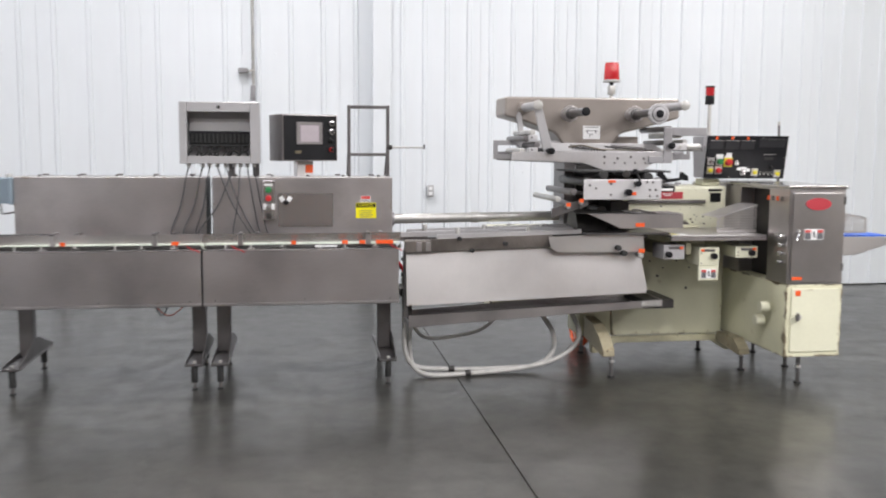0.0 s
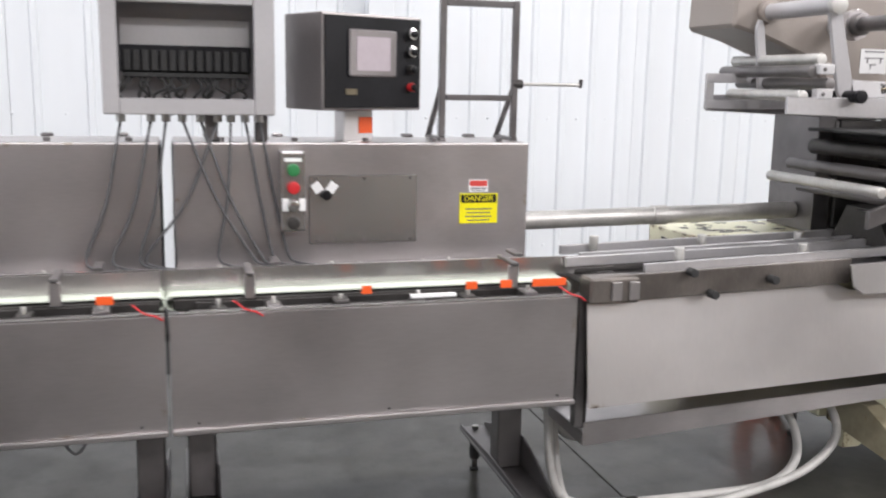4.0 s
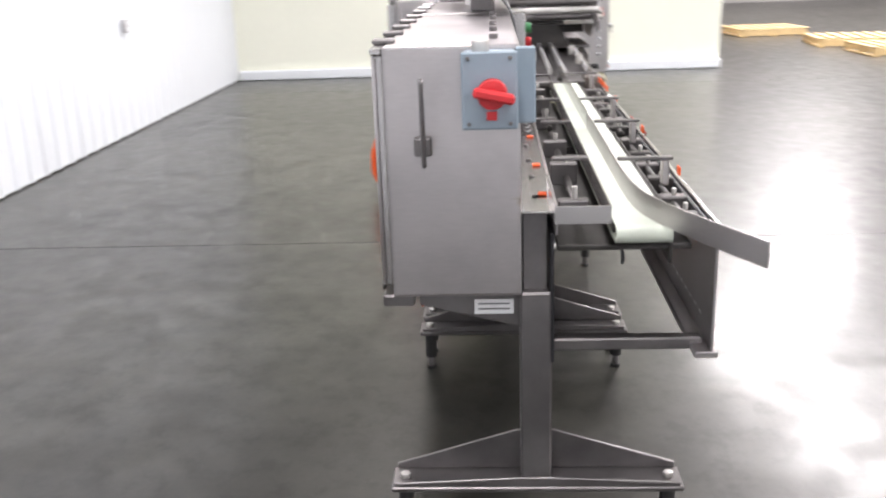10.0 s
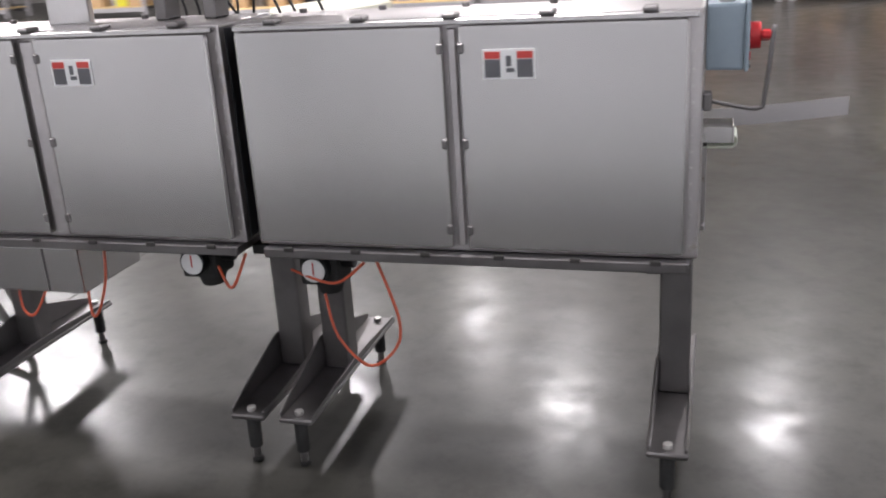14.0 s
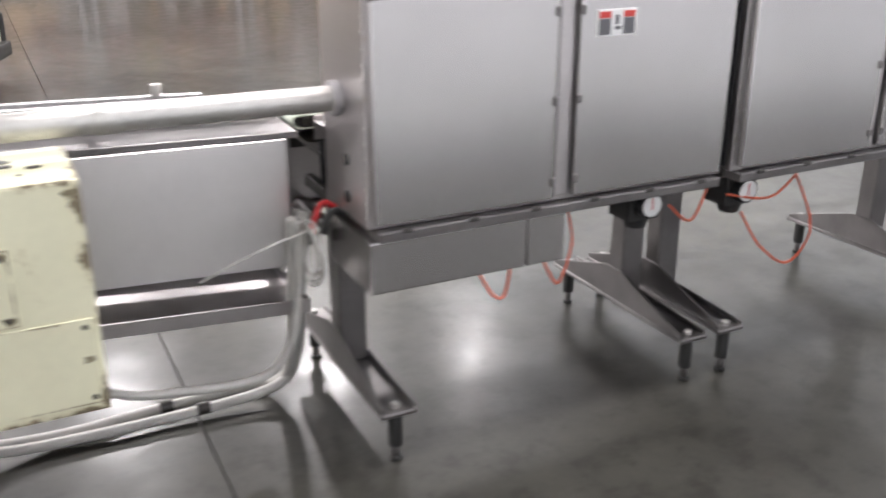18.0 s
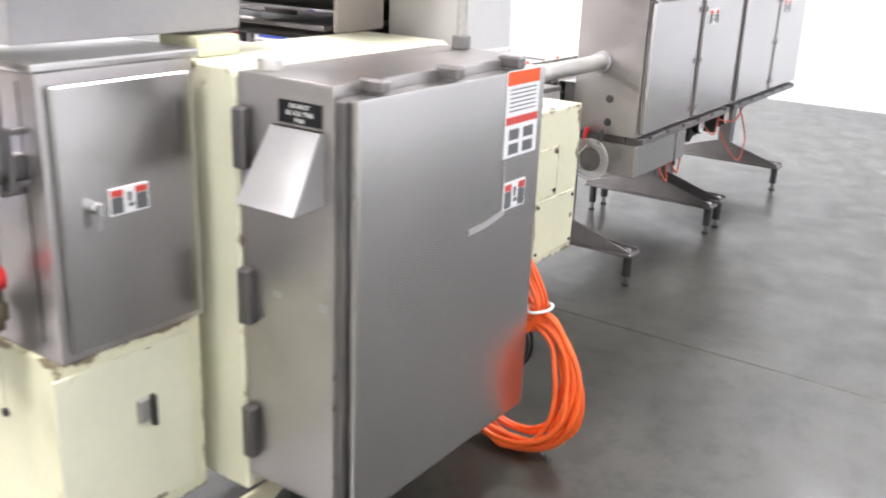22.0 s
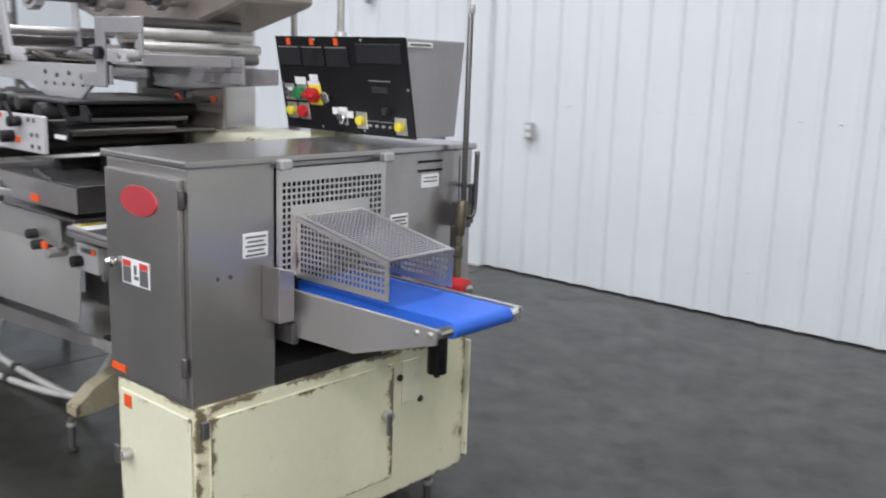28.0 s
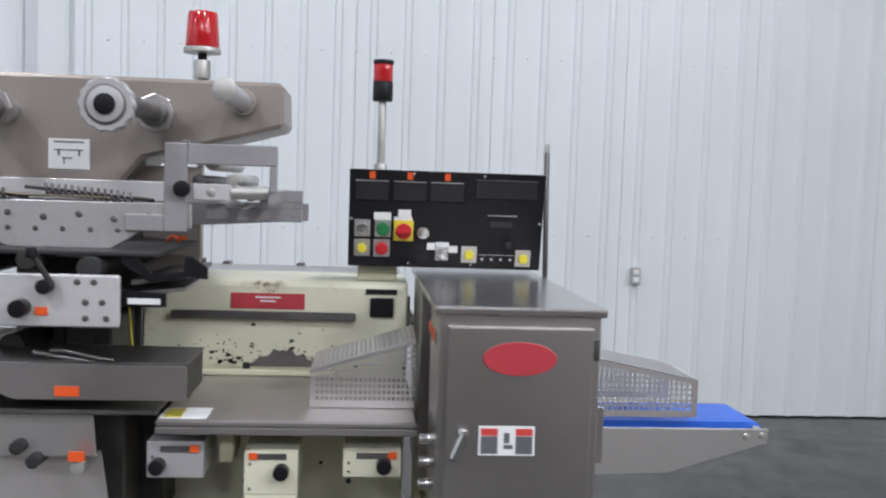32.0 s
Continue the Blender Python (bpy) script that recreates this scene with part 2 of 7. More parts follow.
BAR_RED = mat("label_red_print", (0.6, 0.06, 0.05), 0.5, 0.0, 0.1, 8, 60, 0.0)
BELT = mat("pale_green_white_belt", (0.60, 0.65, 0.56), 0.5, 0.0, 0.07, 5, 80, 0.02, dirt=0.35)
BLUE_BELT = mat("blue_conveyor_belt", (0.03, 0.13, 0.62), 0.45, 0.0, 0.06, 4, 90, 0.03)
BLUE = mat("blue_plastic", (0.03, 0.06, 0.30), 0.4, 0.0, 0.1, 4, 60, 0.02)
SCREEN = mat("lit_touch_screen", (0.42, 0.37, 0.40), 0.2, 0.0, 0.03, 30, 60, 0.0, emit=0.22)
PVC = mat("grey_flexible_conduit", (0.46, 0.45, 0.43), 0.42, 0.0, 0.12, 12, 60, 0.03, dirt=0.4)
CABLE = mat("dark_grey_cable", (0.085, 0.085, 0.09), 0.45, 0.0, 0.15, 12, 60, 0.02)
TUBE_RED = mat("orange_red_air_tube", (0.55, 0.09, 0.04), 0.35, 0.0, 0.1, 12, 60, 0.01)
BRASS = mat("tarnished_brass", (0.18, 0.155, 0.11), 0.4, 0.9, 0.2, 14, 60, 0.03)
WOOD = mat("raw_pine", (0.55, 0.40, 0.20), 0.6, 0.0, 0.18, 5, 40, 0.05, (1, 12, 12), island=0.15)
GLASS_DIAL = mat("white_dial", (0.75, 0.75, 0.75), 0.15, 0.0, 0.05, 8, 60, 0.0, coat=0.6)
WALL_WHITE = mat("white_ribbed_metal", (0.74, 0.77, 0.80), 0.38, 0.0, 0.03, 0.7, 14, 0.01, (1, 1, 0.15), dirt=0.05, island=0.02)
WALL_EAST = mat("pale_insulated_panel", (0.80, 0.81, 0.70), 0.45, 0.0, 0.03, 0.6, 18, 0.01, dirt=0.04)
WALL_FAR = mat("dim_block_wall", (0.30, 0.29, 0.28), 0.7, 0.0, 0.15, 0.7, 18, 0.03)
CEIL = mat("white_ceiling_deck", (0.55, 0.55, 0.55), 0.7, 0.0, 0.05, 0.6, 18, 0.02)
BENCH_GREEN = mat("olive_yellow_paint", (0.45, 0.42, 0.03), 0.4, 0.0, 0.15, 6, 60, 0.02)
TRUCK_PAINT = mat("old_cream_truck_paint", (0.55, 0.54, 0.45), 0.45, 0.0, 0.15, 4, 50, 0.03, dirt=0.6)
GREASE = mat("brown_grease", (0.22, 0.19, 0.12), 0.5, 0.0, 0.3, 12, 60, 0.0)
SCUFF = mat("black_scuff", (0.30, 0.29, 0.28), 0.7, 0.0, 0.3, 12, 60, 0.02)
SCUFF_PALE = mat("grey_scuff", (0.52, 0.52, 0.51), 0.7, 0.0, 0.3, 12, 60, 0.02)
CARD = mat("brown_cardboard", (0.35, 0.23, 0.12), 0.75, 0.0, 0.12, 5, 50, 0.02)


def floor_mat():
    m = bpy.data.materials.new("polished_concrete")
    m.use_nodes = True
    nt = m.node_tree
    N, L = nt.nodes, nt.links
    b = N["Principled BSDF"]
    tc = N.new("ShaderNodeTexCoord")
    def noise_node(scale, detail, rough=0.6):
        n = N.new("ShaderNodeTexNoise")
        n.inputs["Scale"].default_value, n.inputs["Detail"].default_value, n.inputs["Roughness"].default_value = scale, detail, rough
        L.new(tc.outputs["Object"], n.inputs["Vector"])
        return n
    cloud, blotch, grain, scuff = noise_node(0.45, 3, 0.5), noise_node(2.2, 7, 0.62), noise_node(45, 2), noise_node(6.0, 9, 0.7)
    r1 = N.new("ShaderNodeValToRGB")
    r1.color_ramp.elements[0].position, r1.color_ramp.elements[0].color = 0.3, (0.026, 0.0255, 0.0225, 1)
    r1.color_ramp.elements[1].position, r1.color_ramp.elements[1].color = 0.72, (0.052, 0.0505, 0.044, 1)
    L.new(cloud.outputs["Fac"], r1.inputs["Fac"])
    r2 = N.new("ShaderNodeValToRGB")
    r2.color_ramp.elements[0].position, r2.color_ramp.elements[0].color = 0.3, (0.62, 0.62, 0.62, 1)
    r2.color_ramp.elements[1].position, r2.color_ramp.elements[1].color = 0.7, (1.2, 1.2, 1.18, 1)
    L.new(blotch.outputs["Fac"], r2.inputs["Fac"])
    mu = N.new("ShaderNodeMixRGB")
    mu.blend_type = "MULTIPLY"
    mu.inputs["Fac"].default_value = 0.7
    L.new(r1.outputs["Color"], mu.inputs["Color1"])
    L.new(r2.outputs["Color"], mu.inputs["Color2"])
    g2 = N.new("ShaderNodeMixRGB")
    g2.blend_type = "OVERLAY"
    g2.inputs["Fac"].default_value = 0.15
    L.new(mu.outputs["Color"], g2.inputs["Color1"])
    L.new(grain.outputs["Fac"], g2.inputs["Color2"])
    # tyre scuffs and fine wear marks
    marks = noise_node(9.0, 6, 0.66)
    r3 = N.new("ShaderNodeValToRGB")
    r3.color_ramp.elements[0].position, r3.color_ramp.elements[0].color = 0.36, (0.45, 0.44, 0.42, 1)
    r3.color_ramp.elements[1].position, r3.color_ramp.elements[1].color = 0.50, (1.0, 1.0, 1.0, 1)
    hi = r3.color_ramp.elements.new(0.66)
    hi.color = (1.15, 1.14, 1.1, 1)
    L.new(marks.outputs["Fac"], r3.inputs["Fac"])
    wear = N.new("ShaderNodeMixRGB")
    wear.blend_type = "MULTIPLY"
    wear.inputs["Fac"].default_value = 0.6
    L.new(g2.outputs["Color"], wear.inputs["Color1"])
    L.new(r3.outputs["Color"], wear.inputs["Color2"])
    L.new(wear.outputs["Color"], b.inputs["Base Color"])
    mr = N.new("ShaderNodeMapRange")
    mr.inputs["From Min"].default_value, mr.inputs["From Max"].default_value = 0.3, 0.7
    mr.inputs["To Min"].default_value, mr.inputs["To Max"].default_value = 0.30, 0.42
    L.new(scuff.outputs["Fac"], mr.inputs["Value"])
    L.new(mr.outputs["Result"], b.inputs["Roughness"])
    b.inputs["Specular IOR Level"].default_value = 0.22
    # worn sealer: a thin clear coat, patchy
    cw = N.new("ShaderNodeMapRange")
    cw.inputs["From Min"].default_value, cw.inputs["From Max"].default_value = 0.36, 0.62
    cw.inputs["To Min"].default_value, cw.inputs["To Max"].default_value = 0.16, 0.52
    patch = noise_node(5.5, 6, 0.62)
    L.new(patch.outputs["Fac"], cw.inputs["Value"])
    L.new(cw.outputs["Result"], b.inputs["Coat Weight"])
    cr = N.new("ShaderNodeMapRange")
    cr.inputs["From Min"].default_value, cr.inputs["From Max"].default_value = 0.34, 0.66
    cr.inputs["To Min"].default_value, cr.inputs["To Max"].default_value = 0.14, 0.25
    scratch = noise_node(7.0, 4, 0.6)
    b.inputs["Coat IOR"].default_value = 1.42
    L.new(scratch.outputs["Fac"], cr.inputs["Value"])
    L.new(cr.outputs["Result"], b.inputs["Coat Roughness"])
    mott = noise_node(14.0, 7, 0.62)
    bp = N.new("ShaderNodeBump")
    bp.inputs["Strength"].default_value, bp.inputs["Distance"].default_value = 0.09, 0.004
    L.new(mott.outputs["Fac"], bp.inputs["Height"])
    L.new(bp.outputs["Normal"], b.inputs["Normal"])
    return m


CONCRETE = floor_mat()
# ---- builders ----
def thing(name, x, y, z, label, category, group="", kind=""):
    ob = new(name)
    ob.empty_display_size = 0.1
    ob.location = (x, y, z)
    ob["base"] = (x, y, z)
    return tagged(ob, label, category, group, kind)


def origin_of(ob):
    while ob.parent:
        ob = ob.parent
    return Vector(ob["base"]) if "base" in ob else Vector((0, 0, 0))


def part(name, bm, material, parent, label="", kind=""):
    me = bpy.data.meshes.new(name)
    bm.to_mesh(me)
    bm.free()
    me.materials.append(material)
    ob = new(name, me)
    if parent is not None:
        ob.parent = parent
        if parent.type == "EMPTY":
            ob.matrix_parent_inverse = Matrix.Translation(-Vector(parent["base"]))
    if label:
        ob["label"] = label
    if kind:
        ob["kind"] = kind
    return ob


def smooth(bm, angle=40):
    lim = math.radians(angle)
    for f in bm.faces:
        f.smooth = True
    for e in bm.edges:
        if len(e.link_faces) == 2 and e.calc_face_angle(0) > lim:
            e.smooth = False
    return bm


def add_box(bm, x0, x1, y0, y1, z0, z1, bev=0.0, seg=1):
    t = bmesh.new()
    m = Matrix.LocRotScale(((x0 + x1) / 2, (y0 + y1) / 2, (z0 + z1) / 2), None, (abs(x1 - x0), abs(y1 - y0), abs(z1 - z0)))
    bmesh.ops.create_cube(t, size=1, matrix=m)
    if bev:
        bev = min(bev, 0.45 * min(abs(x1 - x0), abs(y1 - y0), abs(z1 - z0)))
        bmesh.ops.bevel(t, geom=list(t.edges), offset=bev, segments=seg, profile=0.7, affect="EDGES")
    merge(bm, t)
    return bm


def merge(bm, other, m=None):
    if m is not None:
        bmesh.ops.transform(other, matrix=m, verts=other.verts)
    vs = {}
    for v in other.verts:
        vs[v] = bm.verts.new(v.co)
    for f in other.faces:
        try:
            nf = bm.faces.new([vs[v] for v in f.verts])
            nf.smooth = f.smooth
        except ValueError:
            pass
    other.free()
    return bm


def box(name, parent, material, x0, x1, y0, y1, z0, z1, bev=0.003, label="", seg=1, m=None):
    bm = add_box(bmesh.new(), x0, x1, y0, y1, z0, z1, bev, seg)
    if m is not None:
        bmesh.ops.transform(bm, matrix=m, verts=bm.verts)
    return part(name, bm, material, parent, label)


def add_cyl(bm, p0, p1, r0, r1=None, seg=20, bev=0.0):
    p0, p1 = Vector(p0), Vector(p1)
    r1 = r0 if r1 is None else r1
    d = p1 - p0
    q = d.to_track_quat("Z", "Y")
    t = bmesh.new()
    bmesh.ops.create_cone(t, cap_ends=True, segments=seg, radius1=r0, radius2=r1, depth=d.length, matrix=Matrix.Translation((p0 + p1) / 2) @ q.to_matrix().to_4x4())
    if bev:
        es = [e for e in t.edges if any(len(f.verts) > 4 for f in e.link_faces)]
        bmesh.ops.bevel(t, geom=es, offset=min(bev, r0 * 0.4, d.length * 0.3), segments=2, profile=0.6, affect="EDGES")
    smooth(t)
    merge(bm, t)
    return bm


def cyl(name, parent, material, p0, p1, r, label="", r1=None, seg=20, bev=0.002):
    bm = add_cyl(bmesh.new(), p0, p1, r, r1, seg, bev)
    return part(name, smooth(bm), material, parent, label)


def spline(pts, n=8, closed=False):
    P = [Vector(p) for p in pts]
    out = []
    k = len(P)
    for i in range(k if closed else k - 1):
        a, b = P[i % k], P[(i + 1) % k]
        a0 = P[(i - 1) % k] if closed or i > 0 else a
        b1 = P[(i + 2) % k] if closed or i + 2 < k else b
        for j in range(n):
            t = j / n
            out.append(0.5 * (2 * a + (b - a0) * t + (2 * a0 - 5 * a + 4 * b - b1) * t * t + (3 * a - a0 - 3 * b + b1) * t ** 3))
    if not closed:
        out.append(P[-1])
    return out


def add_tube(bm, pts, r, seg=8, closed=False):
    n = len(pts)
    rings = []
    up = None
    for i in range(n):
        a = pts[(i - 1) % n] if closed or i > 0 else pts[i]
        b = pts[(i + 1) % n] if closed or i + 1 < n else pts[i]
        d = (b - a).normalized()
        if up is None:
            up = Vector((0, 0, 1)) if abs(d.z) < 0.9 else Vector((1, 0, 0))
        u = (up - d * up.dot(d)).normalized()
        w = d.cross(u)
        up = u
        rings.append([bm.verts.new(pts[i] + (u * math.cos(2 * math.pi * j / seg) + w * math.sin(2 * math.pi * j / seg)) * r) for j in range(seg)])
    for i in range(n if closed else n - 1):
        A, B = rings[i], rings[(i + 1) % n]
        for j in range(seg):
            f = bm.faces.new((A[j], A[(j + 1) % seg], B[(j + 1) % seg], B[j]))
            f.smooth = True
    if not closed:
        bm.faces.new(list(reversed(rings[0])))
        bm.faces.new(rings[-1])
    return bm


def tube(name, parent, material, pts, r, label="", seg=8, n=8, closed=False):
    bm = add_tube(bmesh.new(), spline(pts, n, closed), r, seg, closed)
    return part(name, bm, material, parent, label)


def prism(name, parent, material, axis, pts, a0, a1, label="", bev=0.002):
    """A polygon drawn in the plane across axis ('x': (y, z); 'y': (x, z); 'z': (x, y)), from a0 to a1."""
    bm = bmesh.new()
    def at(p, a):
        return {"x": (a, p[0], p[1]), "y": (p[0], a, p[1]), "z": (p[0], p[1], a)}[axis]
    lo = [bm.verts.new(at(p, a0)) for p in pts]
    hi = [bm.verts.new(at(p, a1)) for p in pts]
    k = len(pts)
    bm.faces.new(lo)
    bm.faces.new(list(reversed(hi)))
    for i in range(k):
        bm.faces.new((lo[i], hi[i], hi[(i + 1) % k], lo[(i + 1) % k]))
    bmesh.ops.recalc_face_normals(bm, faces=bm.faces)
    if bev:
        bmesh.ops.bevel(bm, geom=list(bm.edges), offset=bev, segments=1, affect="EDGES")
    return part(name, bm, material, parent, label)


def lattice(name, parent, material, o, u, v, nu, nv, hole, thick, label="", keep=None, fill=True):
    """A sheet of nu x nv cells with square holes. keep(i, j): False leaves the cell solid, None leaves it out."""
    o, u, v = Vector(o), Vector(u), Vector(v)
    nrm = u.cross(v).normalized() * thick
    verts, faces = [], []
    m = (1 - hole) / 2
    for i in range(nu):
        for j in range(nv):
            k = keep(i, j) if keep else True
            if k is None:
                continue
            c = [o + u * ((i + a) / nu) + v * ((j + b) / nv) for a, b in ((0, 0), (1, 0), (1, 1), (0, 1))]
            s = len(verts)
            if not k:
                verts += c + [p + nrm for p in c]
                faces += [(s, s + 1, s + 2, s + 3), (s + 7, s + 6, s + 5, s + 4)]
            else:
                h = [o + u * ((i + a) / nu) + v * ((j + b) / nv) for a, b in ((m, m), (1 - m, m), (1 - m, 1 - m), (m, 1 - m))]
                verts += c + h + [p + nrm for p in c] + [p + nrm for p in h]
                for q in range(4):
                    r = (q + 1) % 4
                    faces += [(s + q, s + r, s + 4 + r, s + 4 + q), (s + 8 + r, s + 8 + q, s + 12 + q, s + 12 + r), (s + 4 + q, s + 4 + r, s + 12 + r, s + 12 + q)]
    me = bpy.data.meshes.new(name)
    me.from_pydata([tuple(p) for p in verts], [], faces)
    bm = bmesh.new()
    bm.from_mesh(me)
    bmesh.ops.remove_doubles(bm, verts=bm.verts, dist=0.0001)
    bpy.data.meshes.remove(me)
    return part(name, bm, material, parent, label)


def words(name, parent, material, text, size, m, label=""):
    cu = bpy.data.curves.new(name, "FONT")
    cu.body, cu.size, cu.align_x, cu.align_y, cu.extrude = text, size, "CENTER", "CENTER", 0.0004
    t = bpy.data.objects.new(name, cu)
    scene.collection.objects.link(t)
    me = bpy.data.meshes.new_from_object(t.evaluated_get(bpy.context.evaluated_depsgraph_get()))
    bpy.data.objects.remove(t)
    me.transform(m)
    me.materials.clear()
    me.materials.append(material)
    ob = new(name, me)
    ob.parent = parent
    if parent.type == "EMPTY":
        ob.matrix_parent_inverse = Matrix.Translation(-Vector(parent["base"]))
    if label:
        ob["label"] = label
    return ob


def face_mat(facing, cx, cy, cz):
    """Pose of a flat sign whose front looks along -y ('s'), +y ('n'), +x ('e') or -x ('w')."""
    return pose(cx, cy, cz, 90, 0, {"s": 0, "n": 180, "e": 90, "w": -90}[facing])


def flat_sign(name, parent, facing, cx, cy, cz, w, h, material, bars=(), label="", texts=()):
    """A thin plate with printed bars (x, y, w, h, material) in its own plane, from its centre."""
    m = face_mat(facing, cx, cy, cz)
    plate = box(name, parent, material, -w / 2, w / 2, -h / 2, h / 2, 0, 0.0025, 0.0006, label, m=m)
    for bx, by, bw, bh, bmt in bars:
        box("print_bar", plate, bmt, bx - bw / 2, bx + bw / 2, by - bh / 2, by + bh / 2, 0.0024, 0.0034, 0, m=m)
    for tx, ty, size, text, tm in texts:
        words("lettering", plate, tm, text, size, m @ pose(tx, ty, 0.0034))
    return plate


def warning_sticker(parent, facing, cx, cy, cz, w=0.13, h=0.073):
    """White sticker with red headed black boxes and a small pictogram."""
    return flat_sign("warning_sticker", parent, facing, cx, cy, cz, w, h, WHITE,
                     [(-w * 0.31, -h * 0.14, w * 0.3, h * 0.6, BAR_GREY), (w * 0.31, -h * 0.14, w * 0.3, h * 0.6, BAR_GREY),
                      (-w * 0.31, h * 0.3, w * 0.3, h * 0.24, BAR_RED), (w * 0.31, h * 0.3, w * 0.3, h * 0.24, BAR_RED),
                      (0, h * 0.1, w * 0.1, h * 0.35, BAR_GREY), (0.004, -h * 0.2, w * 0.16, h * 0.14, BAR_GREY)],
                     "white warning sticker with red and black print")


def bolt(parent, p, direction, r=0.007, h=0.006, material=None, name="bolt"):
    p, d = Vector(p), Vector(direction).normalized()
    return cyl(name, parent, material or STEEL_DARK, p, p + d * h, r, seg=10, bev=0.0015)
# ---- the hall ----
X_WEST, X_EAST, Y_NORTH, Y_SOUTH, X_FAR = -5.65, 8.8, 9.90, -16.0, 24.0
GROUND = -0.02               # floor level under the machine
Y_BAY = 10.02                # the wall steps back west of the column

floor = tagged(part("floor", add_box(bmesh.new(), X_WEST - 0.3, X_FAR + 0.3, Y_SOUTH - 0.3, Y_NORTH + 0.3, -0.2, GROUND - 0.012), CONCRETE, None),
               "polished grey concrete floor with saw-cut joints", "floor", kind="structure")
JOINTS = [X_WEST, 1.0, 7.4, 13.8, X_FAR]
for i in range(4):
    a, b = JOINTS[i] + (0.003 if i else 0), JOINTS[i + 1] - 0.003
    part("slab", add_box(bmesh.new(), a, b, Y_SOUTH, Y_BAY, GROUND - 0.0115, GROUND, 0.002), CONCRETE, floor)

wall_n = tagged(part("wall_north", add_box(bmesh.new(), X_WEST - 0.2, X_EAST + 0.2, Y_BAY + 0.04, Y_BAY + 0.25, -0.2, CEILING), WALL_WHITE, None),
                "white ribbed sheet-metal wall", "wall", kind="structure")


def ribbed_panel(x0, x1, pitch, z1, y=None):
    """One sheet with trapezoid ribs standing proud towards the hall."""
    y = Y_NORTH if y is None else y
    n = max(1, round((x1 - x0) / pitch))
    prof = []
    for k in range(n):
        c = x0 + (k + 0.5) * (x1 - x0) / n
        prof += [(c - 0.028, 0.0), (c - 0.016, -0.019), (c + 0.016, -0.019), (c + 0.028, 0.0)]
    prof = [(x0, 0.0)] + prof + [(x1, 0.0)]
    bm = bmesh.new()
    lo = [bm.verts.new((x, y + d, GROUND + 0.012)) for x, d in prof]
    hi = [bm.verts.new((x, y + d, z1)) for x, d in prof]
    for i in range(len(prof) - 1):
        bm.faces.new((lo[i], lo[i + 1], hi[i + 1], hi[i]))
    g = bmesh.ops.extrude_face_region(bm, geom=list(bm.faces))
    bmesh.ops.translate(bm, vec=(0, 0.012, 0), verts=[v for v in g["geom"] if isinstance(v, bmesh.types.BMVert)])
    bmesh.ops.recalc_face_normals(bm, faces=bm.faces)
    return bm


x = X_WEST
while x < 0.72:
    w = min(1.005, 0.72 - x)
    part("wall_panel", ribbed_panel(x, x + w - 0.003, 0.335, CEILING - 0.05, Y_BAY), WALL_WHITE, wall_n)
    x += 1.005
part("wall_return", add_box(bmesh.new(), 0.896, 0.913, Y_NORTH - 0.052, Y_BAY + 0.03, GROUND + 0.012, CEILING - 0.05), WALL_WHITE, wall_n)
x = 0.91
while x < X_EAST - 0.1:
    w = min(0.944, X_EAST - x)
    part("wall_panel", ribbed_panel(x, x + w - 0.003, 0.236, CEILING - 0.05), WALL_WHITE, wall_n)
    x += 0.944

tagged(part("wall_west", add_box(bmesh.new(), X_WEST - 0.25, X_WEST, Y_SOUTH, Y_NORTH + 0.25, -0.2, CEILING), WALL_WHITE, None),
       "smooth white wall", "wall", kind="structure")
wall_e = tagged(part("wall_east", add_box(bmesh.new(), X_EAST, X_EAST + 0.2, 3.4, Y_NORTH + 0.25, -0.2, CEILING, 0.01), WALL_EAST, None),
                "pale insulated partition wall that ends half way", "wall", kind="structure")
part("kerb", add_box(bmesh.new(), X_EAST - 0.09, X_EAST - 0.002, 3.4, Y_NORTH - 0.03, GROUND, 0.11, 0.015), WALL_WHITE, wall_e, "white base kerb")
for k in range(5):
    yy = 4.5 + k * 1.18
    part("joint_strip", add_box(bmesh.new(), X_EAST - 0.006, X_EAST - 0.001, yy, yy + 0.02, 0.14, CEILING - 0.1, 0.001), WALL_EAST, wall_e)
tagged(part("wall_south", add_box(bmesh.new(), X_WEST - 0.25, X_FAR + 0.25, Y_SOUTH - 0.25, Y_SOUTH, -0.2, CEILING), WALL_FAR, None),
       "dim grey block wall", "wall", kind="structure")
tagged(part("wall_far_east", add_box(bmesh.new(), X_FAR, X_FAR + 0.25, Y_SOUTH, Y_NORTH, -0.2, CEILING), WALL_FAR, None),
       "dim grey block wall", "wall", kind="structure")
tagged(part("wall_north_far", add_box(bmesh.new(), X_EAST + 0.2, X_FAR, Y_NORTH, Y_NORTH + 0.25, -0.2, CEILING), WALL_FAR, None),
       "dim grey block wall", "wall", kind="structure")
tagged(part("ceiling", add_box(bmesh.new(), X_WEST - 0.25, X_FAR + 0.25, Y_SOUTH - 0.25, Y_NORTH + 0.25, CEILING, CEILING + 0.2), CEIL, None),
       "white painted metal deck ceiling", "ceiling", kind="structure")

